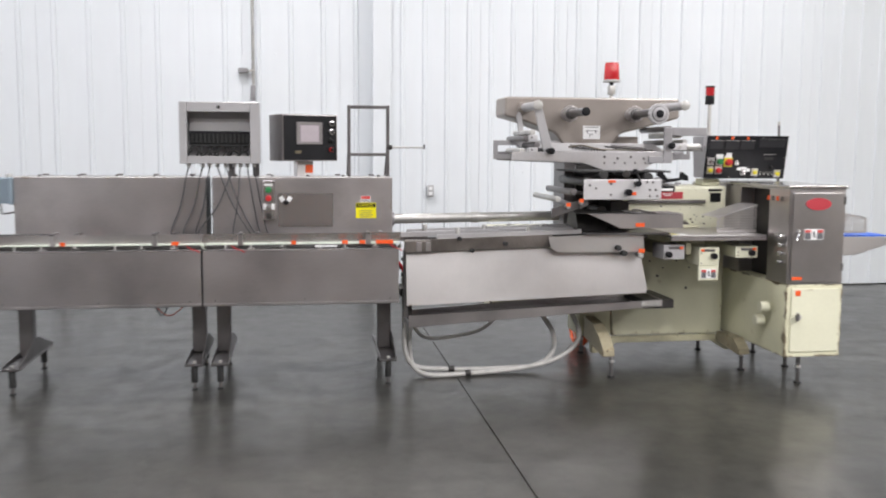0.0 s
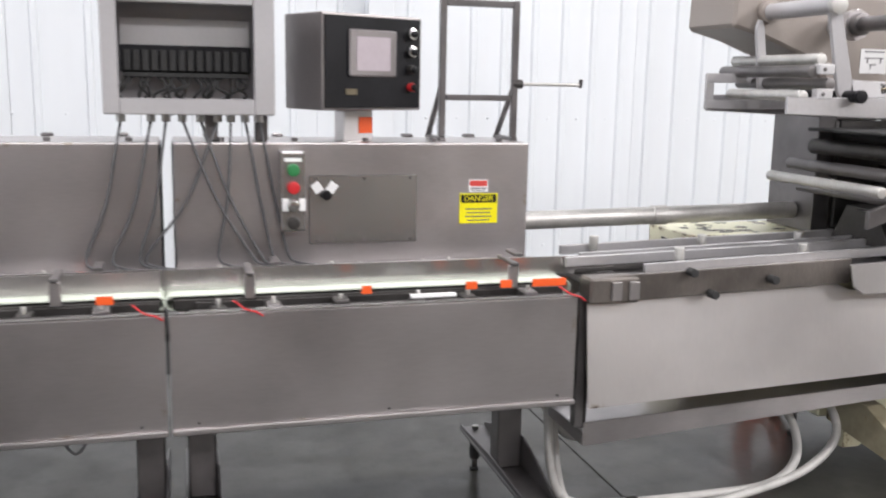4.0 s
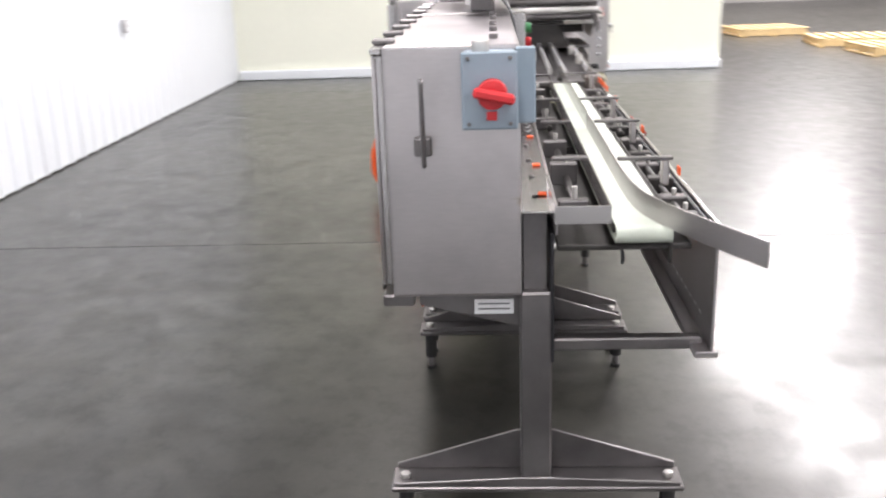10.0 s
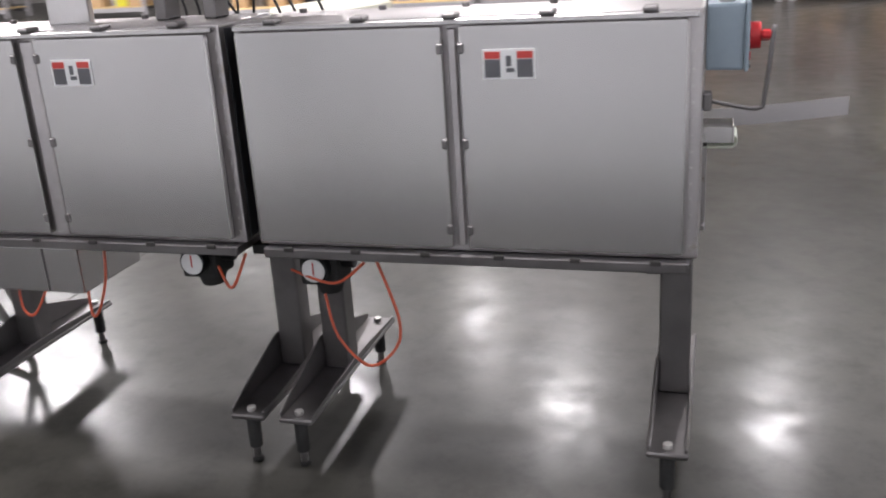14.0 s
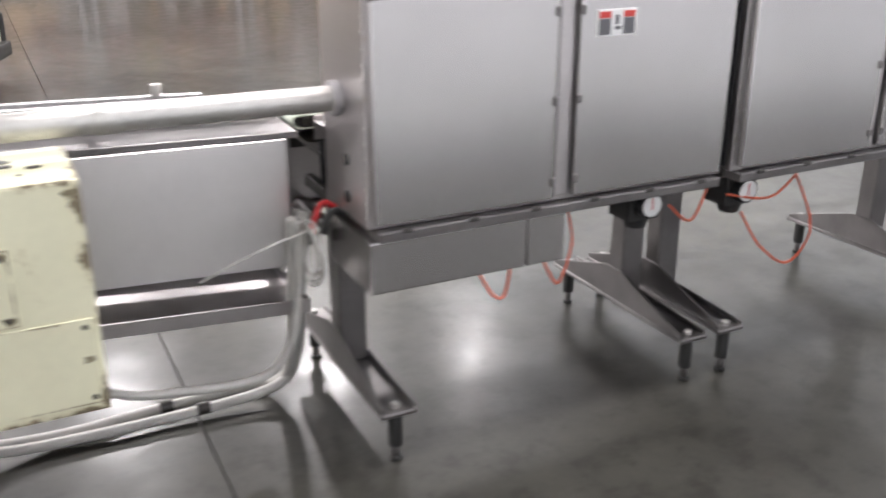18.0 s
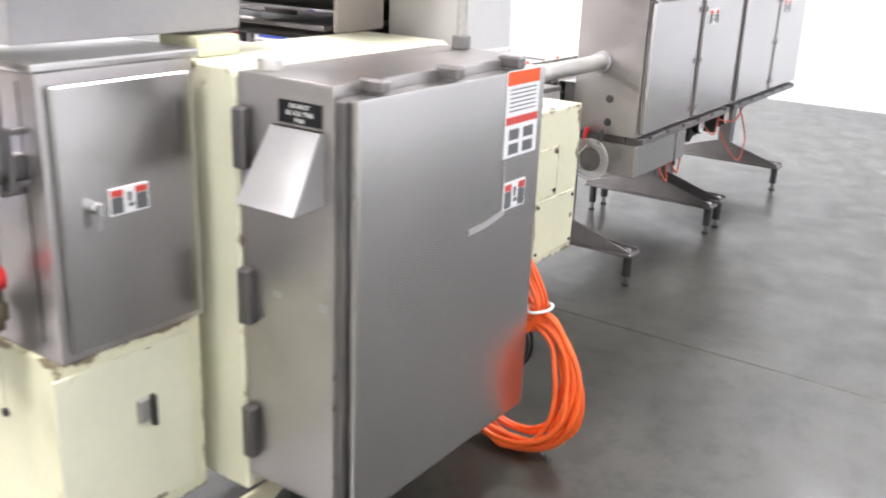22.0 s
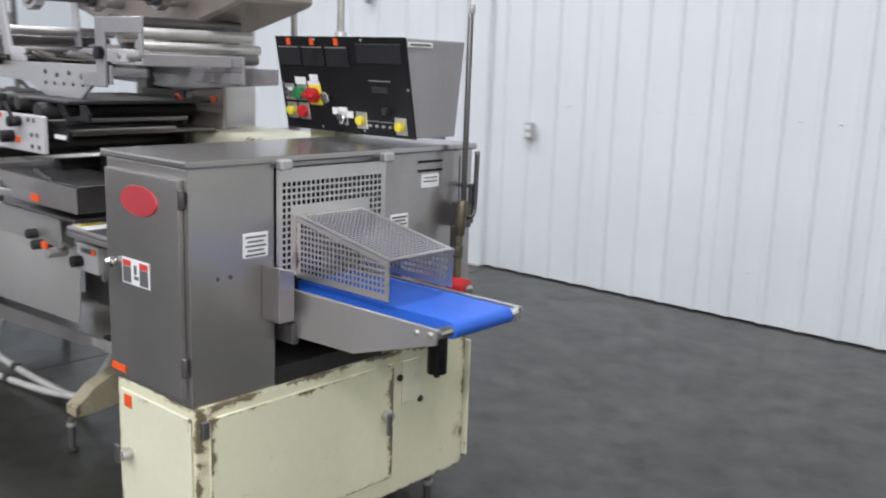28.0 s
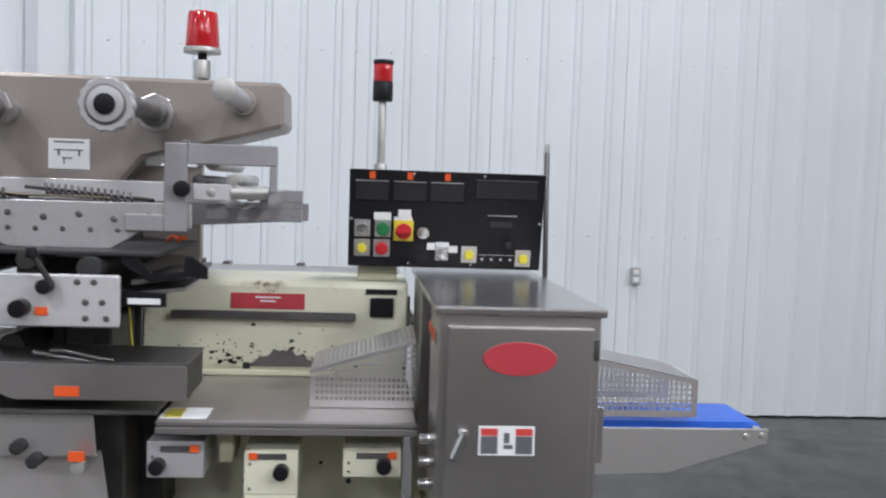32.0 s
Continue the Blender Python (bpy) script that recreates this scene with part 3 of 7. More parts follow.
# steel column against the wall
col = thing("steel_column", 0.85, 9.98, GROUND, "white painted steel wall column with base plate", "column", kind="structure")
for y0, y1 in ((9.845, 9.86), (9.985, 10.0)):
    box("flange", col, WALL_WHITE, 0.715, 0.895, y0, y1, GROUND + 0.015, CEILING - 0.02, 0.002)
box("web", col, WALL_WHITE, 0.80, 0.81, 9.8605, 9.9845, GROUND + 0.015, CEILING - 0.02, 0)
box("base_plate", col, GALV, 0.62, 0.91, 9.82, 10.005, GROUND, GROUND + 0.015, 0.002)
for zz in (0.26, 0.44):
    box("bracket", col, GALV, 0.605, 0.714, 9.85, 9.98, zz, zz + 0.025, 0.003)


def outlet(x, z):
    o = thing("wall_outlet", x, Y_NORTH - 0.02, z, "grey surface-mounted electrical outlet box on the wall", "outlet")
    box("box", o, SILVER_PAINT, x - 0.034, x + 0.034, Y_NORTH - 0.066, Y_NORTH - 0.025, z - 0.06, z + 0.06, 0.006)
    for s in (-1, 1):
        box("socket", o, WHITE, x - 0.02, x + 0.02, Y_NORTH - 0.07, Y_NORTH - 0.066, z + s * 0.027 - 0.017, z + s * 0.027 + 0.017, 0.002)


outlet(1.32, 1.066)
outlet(4.80, 0.99)

cond = thing("wall_conduit", -0.51, Y_BAY - 0.06, 2.0, "thin white electrical conduit with a small grey sensor on the wall", "conduit")
cyl("pipe", cond, GALV, (-0.51, Y_BAY - 0.05, 2.14), (-0.51, Y_BAY - 0.05, CEILING - 0.05), 0.016)
cyl("end_fitting", cond, GREY_PAINT, (-0.52, Y_BAY - 0.05, 2.0), (-0.515, Y_BAY - 0.05, 2.15), 0.026)
box("sensor", cond, GREY_PAINT, -0.66, -0.56, Y_BAY - 0.10, Y_BAY - 0.03, 2.275, 2.325, 0.008)
box("sensor_arm", cond, GALV, -0.56, -0.49, Y_BAY - 0.075, Y_BAY - 0.03, 2.29, 2.31, 0.003)
pipe2 = thing("wall_pipe", -2.45, Y_BAY - 0.05, 0, "grey pipe running down the wall", "pipe")
cyl("pipe", pipe2, SILVER_PAINT, (-2.47, Y_BAY - 0.06, GROUND), (-2.43, Y_BAY - 0.06, 0.95), 0.022)
cyl("elbow", pipe2, GREY_PAINT, (-2.43, Y_BAY - 0.06, 0.95), (-2.43, Y_BAY - 0.028, 0.95), 0.026)

# high-bay lamps
lamp0 = thing("high_bay_fixture", LAMP_XY[0][0], LAMP_XY[0][1], CEILING, "white high-bay lamp hanging under the ceiling", "lamp", "ceiling lamps")
lx, ly = LAMP_XY[0]
cyl("stem", lamp0, GALV, (lx, ly, CEILING - 0.25), (lx, ly, CEILING), 0.012, seg=8)
cyl("housing", lamp0, ALU, (lx, ly, CEILING - 0.42), (lx, ly, CEILING - 0.25), 0.12, seg=20)
cyl("reflector", lamp0, SILVER_PAINT, (lx, ly, CEILING - 0.60), (lx, ly, CEILING - 0.42), 0.40, r1=0.13, seg=28)
for px, py in LAMP_XY[1:]:
    copy_thing(lamp0, Matrix.Translation((px, py, CEILING)))

# scuffs and fork marks low on the wall
random.seed(21)
for k in range(60):
    sx = random.uniform(-5.4, 0.5)
    sz = 0.03 + abs(random.gauss(0, 0.12)) if k < 52 else random.uniform(0.3, 0.9)
    w, h = random.uniform(0.006, 0.035), random.uniform(0.012, 0.05)
    ring = [(sx + w * random.uniform(0.5, 1) * math.cos(a), sz + h * random.uniform(0.4, 1) * math.sin(a) + 0.02) for a in [math.pi * q / 4 for q in range(8)]]
    prism("scuff_mark", wall_n, SCUFF if k % 4 == 0 else SCUFF_PALE, "y", [(px, max(0.014, pz)) for px, pz in ring], Y_BAY - 0.0012 - 0.0002 * (k % 4), Y_BAY + 0.001, bev=0)

# panel screws: one shared mesh, a row at each girt
bm = add_cyl(bmesh.new(), (0, 0, 0), (0, -0.005, 0), 0.009, seg=8)
screw0 = part("panel_screw", bm, WALL_WHITE, wall_n)
first = True
for zz in (0.3, 1.262, 2.474, 3.7):
    xs = [0.91 + 0.236 * k for k in range(1, 33)] + [X_WEST + 0.335 * k for k in range(1, 19)]
    for sx in xs:
        if first:
            sc, first = screw0, False
        else:
            sc = new("panel_screw", screw0.data)
            sc.parent = wall_n
        sc.location = (sx + 0.006, Y_NORTH if sx > 0.9 else Y_BAY, zz)
# ---- infeed conveyors ----
YF, YR = 6.36, 6.68          # cabinet front and back
Z_TOP, Z_DECK = 1.315, 0.915


def foot_stand(parent, cx, y_mid=6.325):
    """T-foot: post, flanged beam with a tapered web, two levelling feet."""
    box("post", parent, STEEL_DARK, cx - 0.045, cx + 0.045, y_mid - 0.04, y_mid + 0.04, 0.152, 0.70, 0.006)
    beam = box("foot_beam", parent, STEEL_DARK, cx - 0.055, cx + 0.055, y_mid - 0.39, y_mid + 0.39, 0.136, 0.152, 0.004)
    prism("web", beam, STEEL_DARK, "x", [(y_mid - 0.38, 0.153), (y_mid + 0.38, 0.153), (y_mid + 0.38, 0.168), (y_mid + 0.05, 0.27), (y_mid - 0.05, 0.27), (y_mid - 0.38, 0.168)], cx + 0.046, cx + 0.054)
    prism("web", beam, STEEL_DARK, "x", [(y_mid - 0.38, 0.153), (y_mid + 0.38, 0.153), (y_mid + 0.38, 0.164), (y_mid + 0.05, 0.18), (y_mid - 0.05, 0.18), (y_mid - 0.38, 0.164)], cx - 0.054, cx - 0.046)
    for s in (-1, 1):
        fy = y_mid + s * 0.355
        ft = cyl("levelling_foot", parent, BLACK_ROUGH, (cx, fy, 0.03), (cx, fy, 0.136), 0.021, "black rubber sleeved levelling foot")
        cyl("spindle", ft, STEEL_DARK, (cx, fy, GROUND + 0.01), (cx, fy, 0.032), 0.012, seg=10)
        cyl("pad", ft, BLACK_ROUGH, (cx, fy, GROUND), (cx, fy, GROUND + 0.012), 0.018)
        cyl("nut", ft, GALV, (cx, fy, 0.152), (cx, fy, 0.166), 0.014, seg=6, bev=0.001)


def infeed(x0, x1, doors, posts, sticker_door, label):
    c = thing("infeed_conveyor", (x0 + x1) / 2, 6.3, 0, label, "conveyor", "infeed conveyor sections")
    cab = box("cabinet", c, STEEL, x0, x1, YF, YR, 0.70, Z_TOP, 0.007, "brushed stainless steel cabinet", seg=2)
    for i, (a, b) in enumerate(doors):
        d = box("door", c, STEEL_BACK, a, b, YR + 0.003, YR + 0.030, 0.719, 1.293, 0.004, "flat stainless steel door", seg=2)
        hx = a if i == 0 else b
        lx_ = b - 0.004 if i == 0 else a + 0.004
        for zz in (0.77, 1.0, 1.24):
            box("clamp", d, STEEL_DARK, lx_ - 0.008, lx_ + 0.008, YR + 0.028, YR + 0.037, zz - 0.013, zz + 0.013, 0.003)
        cyl("piano_hinge", d, STEEL, (hx, YR + 0.024, 0.725), (hx, YR + 0.024, 1.287), 0.006, seg=8)
        out = -1 if hx < (x0 + x1) / 2 else 1
        for k in range(14):
            bolt(c, (hx + out * 0.014, YR - 0.001, 0.735 + 0.04 * k), (0, 1, 0), 0.0035, 0.003, GALV, "rivet")
        if i == sticker_door:
            warning_sticker(d, "n", -1.394 if x0 < -1 else -0.144, YR + 0.0305, 1.2)
    (_, ma), (mb, _) = doors
    box("mullion", c, STEEL, ma + 0.012, mb - 0.012, YR + 0.001, YR + 0.016, 0.72, 1.288, 0.003)
    box("top_flange", c, STEEL_BACK, x0 + 0.01, x1 - 0.01, YR + 0.002, YR + 0.03, 1.296, 1.312, 0.003)
    n = 5
    for k in range(n):
        px = x0 + 0.12 + k * (x1 - x0 - 0.24) / (n - 1)
        box("lid_clamp", c, STEEL_DARK, px - 0.018, px + 0.018, YR - 0.02, YR + 0.034, 1.312, 1.326, 0.004)
        bolt(c, (px + 0.03, YF + 0.06, Z_TOP), (0, 0, 1), 0.011, 0.012)
    box("sill", c, STEEL_DARK, x0 + 0.02, x1 - 0.02, YR - 0.05, YR + 0.03, 0.668, 0.698, 0.004)
    for k in range(6):
        px = x0 + 0.1 + k * (x1 - x0 - 0.2) / 5
        box("sill_clip", c, DARK_IRON, px - 0.014, px + 0.014, YR + 0.03, YR + 0.038, 0.69, 0.705, 0.002)
    # deck beside the cabinet
    box("deck", c, STEEL_BACK, x0, x1, 6.275, YF - 0.002, Z_DECK - 0.006, Z_DECK, 0.002)
    box("deck_lip", c, STEEL, x0, x1, 6.272, 6.277, Z_DECK - 0.06, Z_DECK + 0.012, 0.001)
    for k in range(5):
        px = x0 + 0.15 + k * 0.22
        bolt(c, (px, 6.32, Z_DECK), (0, 0, 1), 0.008, 0.006)
    # belt bed
    low = [(x0 + 0.02, 0.508), (x0 + 0.15, 0.505), (x0 + 0.46, 0.69)] if x0 < -1 else [(x0 + 0.02, 0.72)]
    prism("side_frame", c, BLACK_PLATE, "y", low + [(x1 - 0.01, 0.72), (x1 - 0.01, 0.853), (x0 + 0.02, 0.853)], 6.279, 6.289, "black conveyor side frame")
    prism("side_frame", c, DARK_IRON, "y", [(x0 + 0.05, 0.76), (x1 - 0.01, 0.76), (x1 - 0.01, 0.886), (x0 + 0.05, 0.884)], 5.985, 5.993)
    if x0 < -1:
        # pale discs painted for two round holes with bright floor behind
        for dx, hz, hr in ((0.13, 0.644, 0.026), (0.228, 0.584, 0.034)):
            cyl("frame_cap", c, SILVER_PAINT, (x0 + dx, 6.275, hz), (x0 + dx, 6.279, hz), hr, "pale disc standing for a round hole in the black frame")
    bm = bmesh.new()
    r = 0.022
    loop = [(x0 - (0.074 if x0 < -1 else 0.012) - r * math.sin(a), 0.878 + r * math.cos(a)) for a in [math.pi * k / 8 for k in range(9)]]
    loop += [(x1 - (0.012 if x0 < -1 else -0.004) + r * math.sin(a), 0.878 - r * math.cos(a)) for a in [math.pi * k / 8 for k in range(9)]]
    box("belt_bed", c, DARK_IRON, x0 - 0.01, x1 - 0.004, 5.9975, 6.1425, 0.861, 0.890, 0.002)
    A = [bm.verts.new((px, 6.012, pz)) for px, pz in loop]
    B = [bm.verts.new((px, 6.143, pz)) for px, pz in loop]
    for i in range(len(loop)):
        f = bm.faces.new((A[i], A[(i + 1) % len(loop)], B[(i + 1) % len(loop)], B[i]))
        f.smooth = True
    bmesh.ops.recalc_face_normals(bm, faces=bm.faces)
    bmesh.ops.solidify(bm, geom=list(bm.faces), thickness=0.004)
    part("belt", smooth(bm), BELT, c, "pale green-white conveyor belt")
    # dark sheet added under the belt so the gap reads dark
    box("belt_pan", c, DARK_IRON, x0 + 0.06, x1 - 0.02, 5.935, 6.27, 0.795, 0.81, 0.003)
    # hardware between belt and front panel
    cyl("shaft", c, DARK_IRON, (x0 + 0.03, 5.95, 0.862), (x1 - 0.03, 5.95, 0.862), 0.010)
    cyl("shaft", c, DARK_IRON, (x0 + 0.03, 6.215, 0.886), (x1 - 0.03, 6.215, 0.886), 0.011)
    k = 0
    px = x0 + 0.09
    while px < x1 - 0.05:
        box("clamp_block", c, STEEL_DARK if k % 2 else DARK_IRON, px, px + 0.045, 5.912, 5.985, 0.84, 0.876 + 0.006 * (k % 3), 0.004)
        if k % 2 == 0:
            box("clamp_block", c, STEEL_DARK, px + 0.02, px + 0.06, 6.185, 6.262, 0.868, 0.912 + 0.01 * (k % 3), 0.004)
            cyl("clamp_screw", c, GALV, (px + 0.04, 6.22, 0.91), (px + 0.04, 6.22, 0.945), 0.007, seg=8)
        cyl("clamp_screw", c, GALV, (px + 0.022, 5.945, 0.875), (px + 0.022, 5.945, 0.902), 0.007, seg=8)
        px += 0.155 + 0.04 * (k % 3)
        k += 1
    # rail coloured black for the dark void between belt and front panel
    box("cross_rail", c, BLACK_PLATE, x0 + 0.03, x1 - 0.02, 5.902, 5.914, 0.84, 0.878, 0.003)
    for px in posts:
        box("rail_bracket", c, STEEL, px - 0.015, px + 0.015, 5.95, 5.97, 0.895, 0.965, 0.004)
        box("rail_bracket_arm", c, STEEL_DARK, px - 0.012, px + 0.012, 5.94, 6.088, 0.966, 0.975, 0.002)
        box("rail_bracket", c, STEEL_DARK, px + 0.08, px + 0.11, 6.158, 6.26, 0.95, 0.96, 0.002)
    # front guard panel
    pa, pb = (-1.857, -0.636) if x0 < -1 else (-0.624, x1 - 0.004)
    fp = box("front_panel", c, STEEL, pa, pb, 5.885, 5.892, 0.545, 0.872, 0.002, "brushed stainless steel front guard panel")
    box("hem", fp, STEEL_BACK, pa, pb, 5.883, 5.897, 0.872, 0.881, 0.003)
    box("bottom_flange", fp, STEEL, pa, pb, 5.872, 5.93, 0.528, 0.545, 0.003)
    # pale bars painted in place of open slots with light behind
    for k in range(16):
        box("slot", fp, WHITE_PLATE, pa + 0.12 + k * 0.062, pa + 0.142 + k * 0.062, 5.8921, 5.8931, 0.60, 0.606, 0)
    for px in (x0 + 0.05, (x0 + x1) / 2, x1 - 0.06):
        bolt(fp, (px, 5.884, 0.56), (0, -1, 0), 0.004, 0.003, DARK_IRON)
    if x0 < -1:
        # black strip added to darken the upper gap between the front panels
        box("gap_strip", c, BLACK_PLATE, -0.634, -0.627, 5.90, 5.915, 0.70, 0.885, 0.002)
    # cross members
    for px in (x0 + 0.05, x1 - 0.08):
        box("cross_member", c, STEEL_DARK, px, px + 0.04, 5.90, 6.30, 0.528, 0.56, 0.004)
        if px > -1.7:
            box("cross_member", c, DARK_IRON, px, px + 0.03, 5.995, 6.257, 0.63, 0.67, 0.003)
            box("cross_member", c, DARK_IRON, px, px + 0.03, 6.0, 6.257, 0.77, 0.80, 0.003)
        prism("gusset", c, STEEL_DARK, "x", [(6.62, 0.699), (6.62, 0.66), (6.32, 0.585), (6.295, 0.585), (6.295, 0.90), (6.355, 0.90), (6.355, 0.699)], px, px + 0.05)
    return c


sec1 = infeed(-1.85, -0.645, [(-1.815, -1.270), (-1.224, -0.664)], [-1.52, -0.92], 0,
              "stainless steel infeed conveyor section with cabinet, white belt and T-feet")
sec2 = infeed(-0.602, 0.592, [(-0.570, -0.029), (0.040, 0.580)], [-0.40, 0.40], 0,
              "stainless steel infeed conveyor section with control station and warning signs")
# black sheets that paint the shade inside the gap between the two sections
box("end_liner", sec1, BLACK_PLATE, -0.6445, -0.641, 6.372, 6.655, 0.712, 1.303, 0.001)
box("end_liner", sec2, BLACK_PLATE, -0.606, -0.6025, 6.372, 6.655, 0.712, 1.303, 0.001)
foot_stand(sec1, -1.788)
foot_stand(sec1, -0.698)
foot_stand(sec2, -0.538)
foot_stand(sec2, 0.528)

# section 1: long front guide rail, curved outwards at its free end
def strip(name, parent, material, pts, h, t, label=""):
    bm = bmesh.new()
    P = spline(pts, 8)
    rows = []
    for i, p in enumerate(P):
        d = (P[min(i + 1, len(P) - 1)] - P[max(i - 1, 0)])
        n = Vector((-d.y, d.x, 0)).normalized() * t / 2
        rows.append([bm.verts.new(q) for q in (p - n, p + n, p + n + Vector((0, 0, h)), p - n + Vector((0, 0, h)))])
    for a, b in zip(rows, rows[1:]):
        for i in range(4):
            bm.faces.new((a[i], a[(i + 1) % 4], b[(i + 1) % 4], b[i]))
    bm.faces.new(rows[0])
    bm.faces.new(list(reversed(rows[-1])))
    bmesh.ops.recalc_face_normals(bm, faces=bm.faces)
    return part(name, bm, material, parent, label)


strip("guide_rail", sec1, STEEL, [(-0.65, 6.085, 0.902), (-1.2, 6.085, 0.902), (-1.6, 6.085, 0.902), (-1.80, 6.072, 0.9005), (-1.94, 6.034, 0.9005), (-2.1, 5.965, 0.9), (-2.27, 5.89, 0.904)], 0.056, 0.004, "stainless guide rail bent outwards at its end")
strip("guide_rail", sec2, STEEL_BACK, [(-0.645, 6.085, 0.902), (0.1, 6.085, 0.904), (0.80, 6.082, 0.906)], 0.058, 0.004, "stainless guide rail")
strip("guide_rail", sec1, STEEL_BACK, [(-0.65, 6.155, 0.905), (-1.2, 6.155, 0.905), (-1.93, 6.155, 0.905)], 0.044, 0.004)
strip("guide_rail", sec2, STEEL_BACK, [(-0.645, 6.155, 0.905), (0.0, 6.155, 0.905), (0.62, 6.155, 0.905)], 0.044, 0.004)
box("rail_end_plate", sec1, STEEL_BACK, -1.933, -1.928, 6.157, 6.285, 0.905, 0.949, 0.001)
box("rail_end_plate", sec1, STEEL_BACK, -1.928, -1.60, 6.281, 6.285, 0.905, 0.949, 0.001)

for px, w in ((-1.45, 0.03), (-0.79, 0.045), (-0.07, 0.03), (0.25, 0.036), (0.36, 0.036), (0.50, 0.11)):
    par = sec1 if px < -0.62 else sec2
    box("orange_tag", par, ORANGE_TAG, px - w / 2, px + w / 2, 5.905, 5.911, 0.906, 0.930, 0.001, "fluorescent orange tag", m=None)
for px, par in ((-1.35, sec1), (-0.9, sec1), (-1.7, sec1), (-0.3, sec2)):
    box("orange_tag", par, ORANGE_TAG, px, px + 0.03, 6.29, 6.312, Z_DECK + 0.001, Z_DECK + 0.006, 0.001)
for px, par in ((-0.72, sec1), (-0.45, sec2), (0.53, sec2)):
    tube("red_tie", par, RED, [(px, 5.9, 0.905), (px + 0.03, 5.88, 0.885), (px + 0.06, 5.876, 0.875), (px + 0.08, 5.878, 0.862)], 0.003, seg=6)
box("white_slat", sec2, WHITE, 0.06, 0.2, 5.896, 5.912, 0.888, 0.899, 0.002)
tube("cable_loop", sec1, CABLE, [(-0.93, 6.0, 0.58), (-0.92, 5.98, 0.5), (-0.89, 5.98, 0.46), (-0.86, 5.98, 0.5), (-0.85, 6.0, 0.58)], 0.004, seg=6)
flat_sign("maker_plate", sec1, "w", -1.803, 6.43, 0.655, 0.1, 0.04, WHITE, [(0, 0.008, 0.08, 0.004, BAR_GREY), (0, -0.006, 0.08, 0.004, BAR_GREY)])

# section 2 extras
flat_sign("danger_sign", sec2, "s", 0.412, 6.359, 1.088, 0.138, 0.104, YELLOW_SIGN,
          [(0, 0.034, 0.128, 0.028, BLACK)] + [(0, -0.002 - k * 0.013, 0.095 - 0.012 * (k % 2), 0.004, BAR_GREY) for k in range(4)],
          "yellow and black danger sign", [(0, 0.034, 0.026, "DANGER", YELLOW_SIGN)])
flat_sign("notice_sign", sec2, "s", 0.41, 6.359, 1.166, 0.07, 0.043, WHITE, [(0, 0.009, 0.062, 0.02, BAR_RED), (0, -0.008, 0.056, 0.004, BAR_GREY), (0, -0.015, 0.05, 0.003, BAR_GREY)])
box("cover_plate", sec2, STEEL_BACK, -0.176, 0.19, 6.352, 6.3585, 0.979, 1.207, 0.002, "screwed-on stainless cover plate")
for px in (-0.15, 0.007, 0.165):
    for pz in (0.99, 1.197):
        bolt(sec2, (px, 6.352, pz), (0, -1, 0), 0.005, 0.004)
box("clear_label", sec2, WHITE, -0.165, -0.135, 6.346, 6.35, 1.15, 1.185, 0.001, m=pose(-0.15, 6.348, 1.168, 0, -35, 0) @ Matrix.Translation((0.15, -6.348, -1.168)))
box("clear_label", sec2, WHITE, -0.115, -0.085, 6.346, 6.35, 1.15, 1.185, 0.001, m=pose(-0.1, 6.348, 1.168, 0, 35, 0) @ Matrix.Translation((0.1, -6.348, -1.168)))
cyl("selector_knob", sec2, BLACK, (-0.122, 6.352, 1.145), (-0.122, 6.315, 1.145), 0.016)
st = box("button_station", sec2, STEEL_BACK, -0.275, -0.195, 6.292, 6.358, 1.032, 1.292, 0.008, "grey push-button station", seg=2)
for z_, mt in ((1.232, GREEN), (1.176, RED), (1.118, CHROME), (1.062, DARK_IRON)):
    cyl("button", st, mt, (-0.235, 6.292, z_), (-0.235, 6.268, z_), 0.02, bev=0.004)
box("station_label", st, WHITE, -0.262, -0.208, 6.289, 6.292, 1.258, 1.27, 0)
for px in (-0.27, -0.215):
    box("station_label", st, WHITE, px, px + 0.02, 6.288, 6.2915, 1.1, 1.14, 0)
for y_, z_ in ((6.54, 0.862), (6.54, 0.756)):
    cyl("grommet", sec2, BLACK_ROUGH, (0.592, y_, z_), (0.597, y_, z_), 0.018)
box("lower_box", sec2, STEEL_BACK, -0.02, 0.592, 6.38, 6.688, 0.515, 0.666, 0.006, "stainless wiring box under the cabinet", seg=2)
box("lower_box_seam", sec2, STEEL_DARK, 0.104, 0.108, 6.6885, 6.691, 0.52, 0.66, 0)


# regulators under the cabinets
for px, dz in ((-0.381, 0.612), (-0.777, 0.605)):
    g = thing("pressure_regulator", px, 6.62, 0.60, "black pressure regulator with white dial under the cabinet", "gauge", "pressure regulators")
    box("body", g, BLACK_ROUGH, px - 0.06, px + 0.06, 6.49, 6.60, dz - 0.06, dz + 0.052, 0.012, seg=2)
    cyl("bowl", g, BLACK_ROUGH, (px - 0.01, 6.545, dz - 0.095), (px - 0.01, 6.545, dz - 0.06), 0.034, r1=0.045)
    cyl("adjusting_knob", g, BLACK, (px - 0.095, 6.545, dz + 0.01), (px - 0.06, 6.545, dz + 0.01), 0.028)
    cyl("dial_case", g, BLACK, (px, 6.60, dz), (px, 6.635, dz), 0.042)
    dl = cyl("dial", g, GLASS_DIAL, (px, 6.635, dz), (px, 6.638, dz), 0.036)
    box("needle", dl, RED, px - 0.002, px + 0.002, 6.6381, 6.6395, dz - 0.012, dz + 0.026, 0)
    box("arm", g, BLACK_ROUGH, px + 0.06, px + 0.225, 6.52, 6.57, dz + 0.02, dz + 0.05, 0.004)
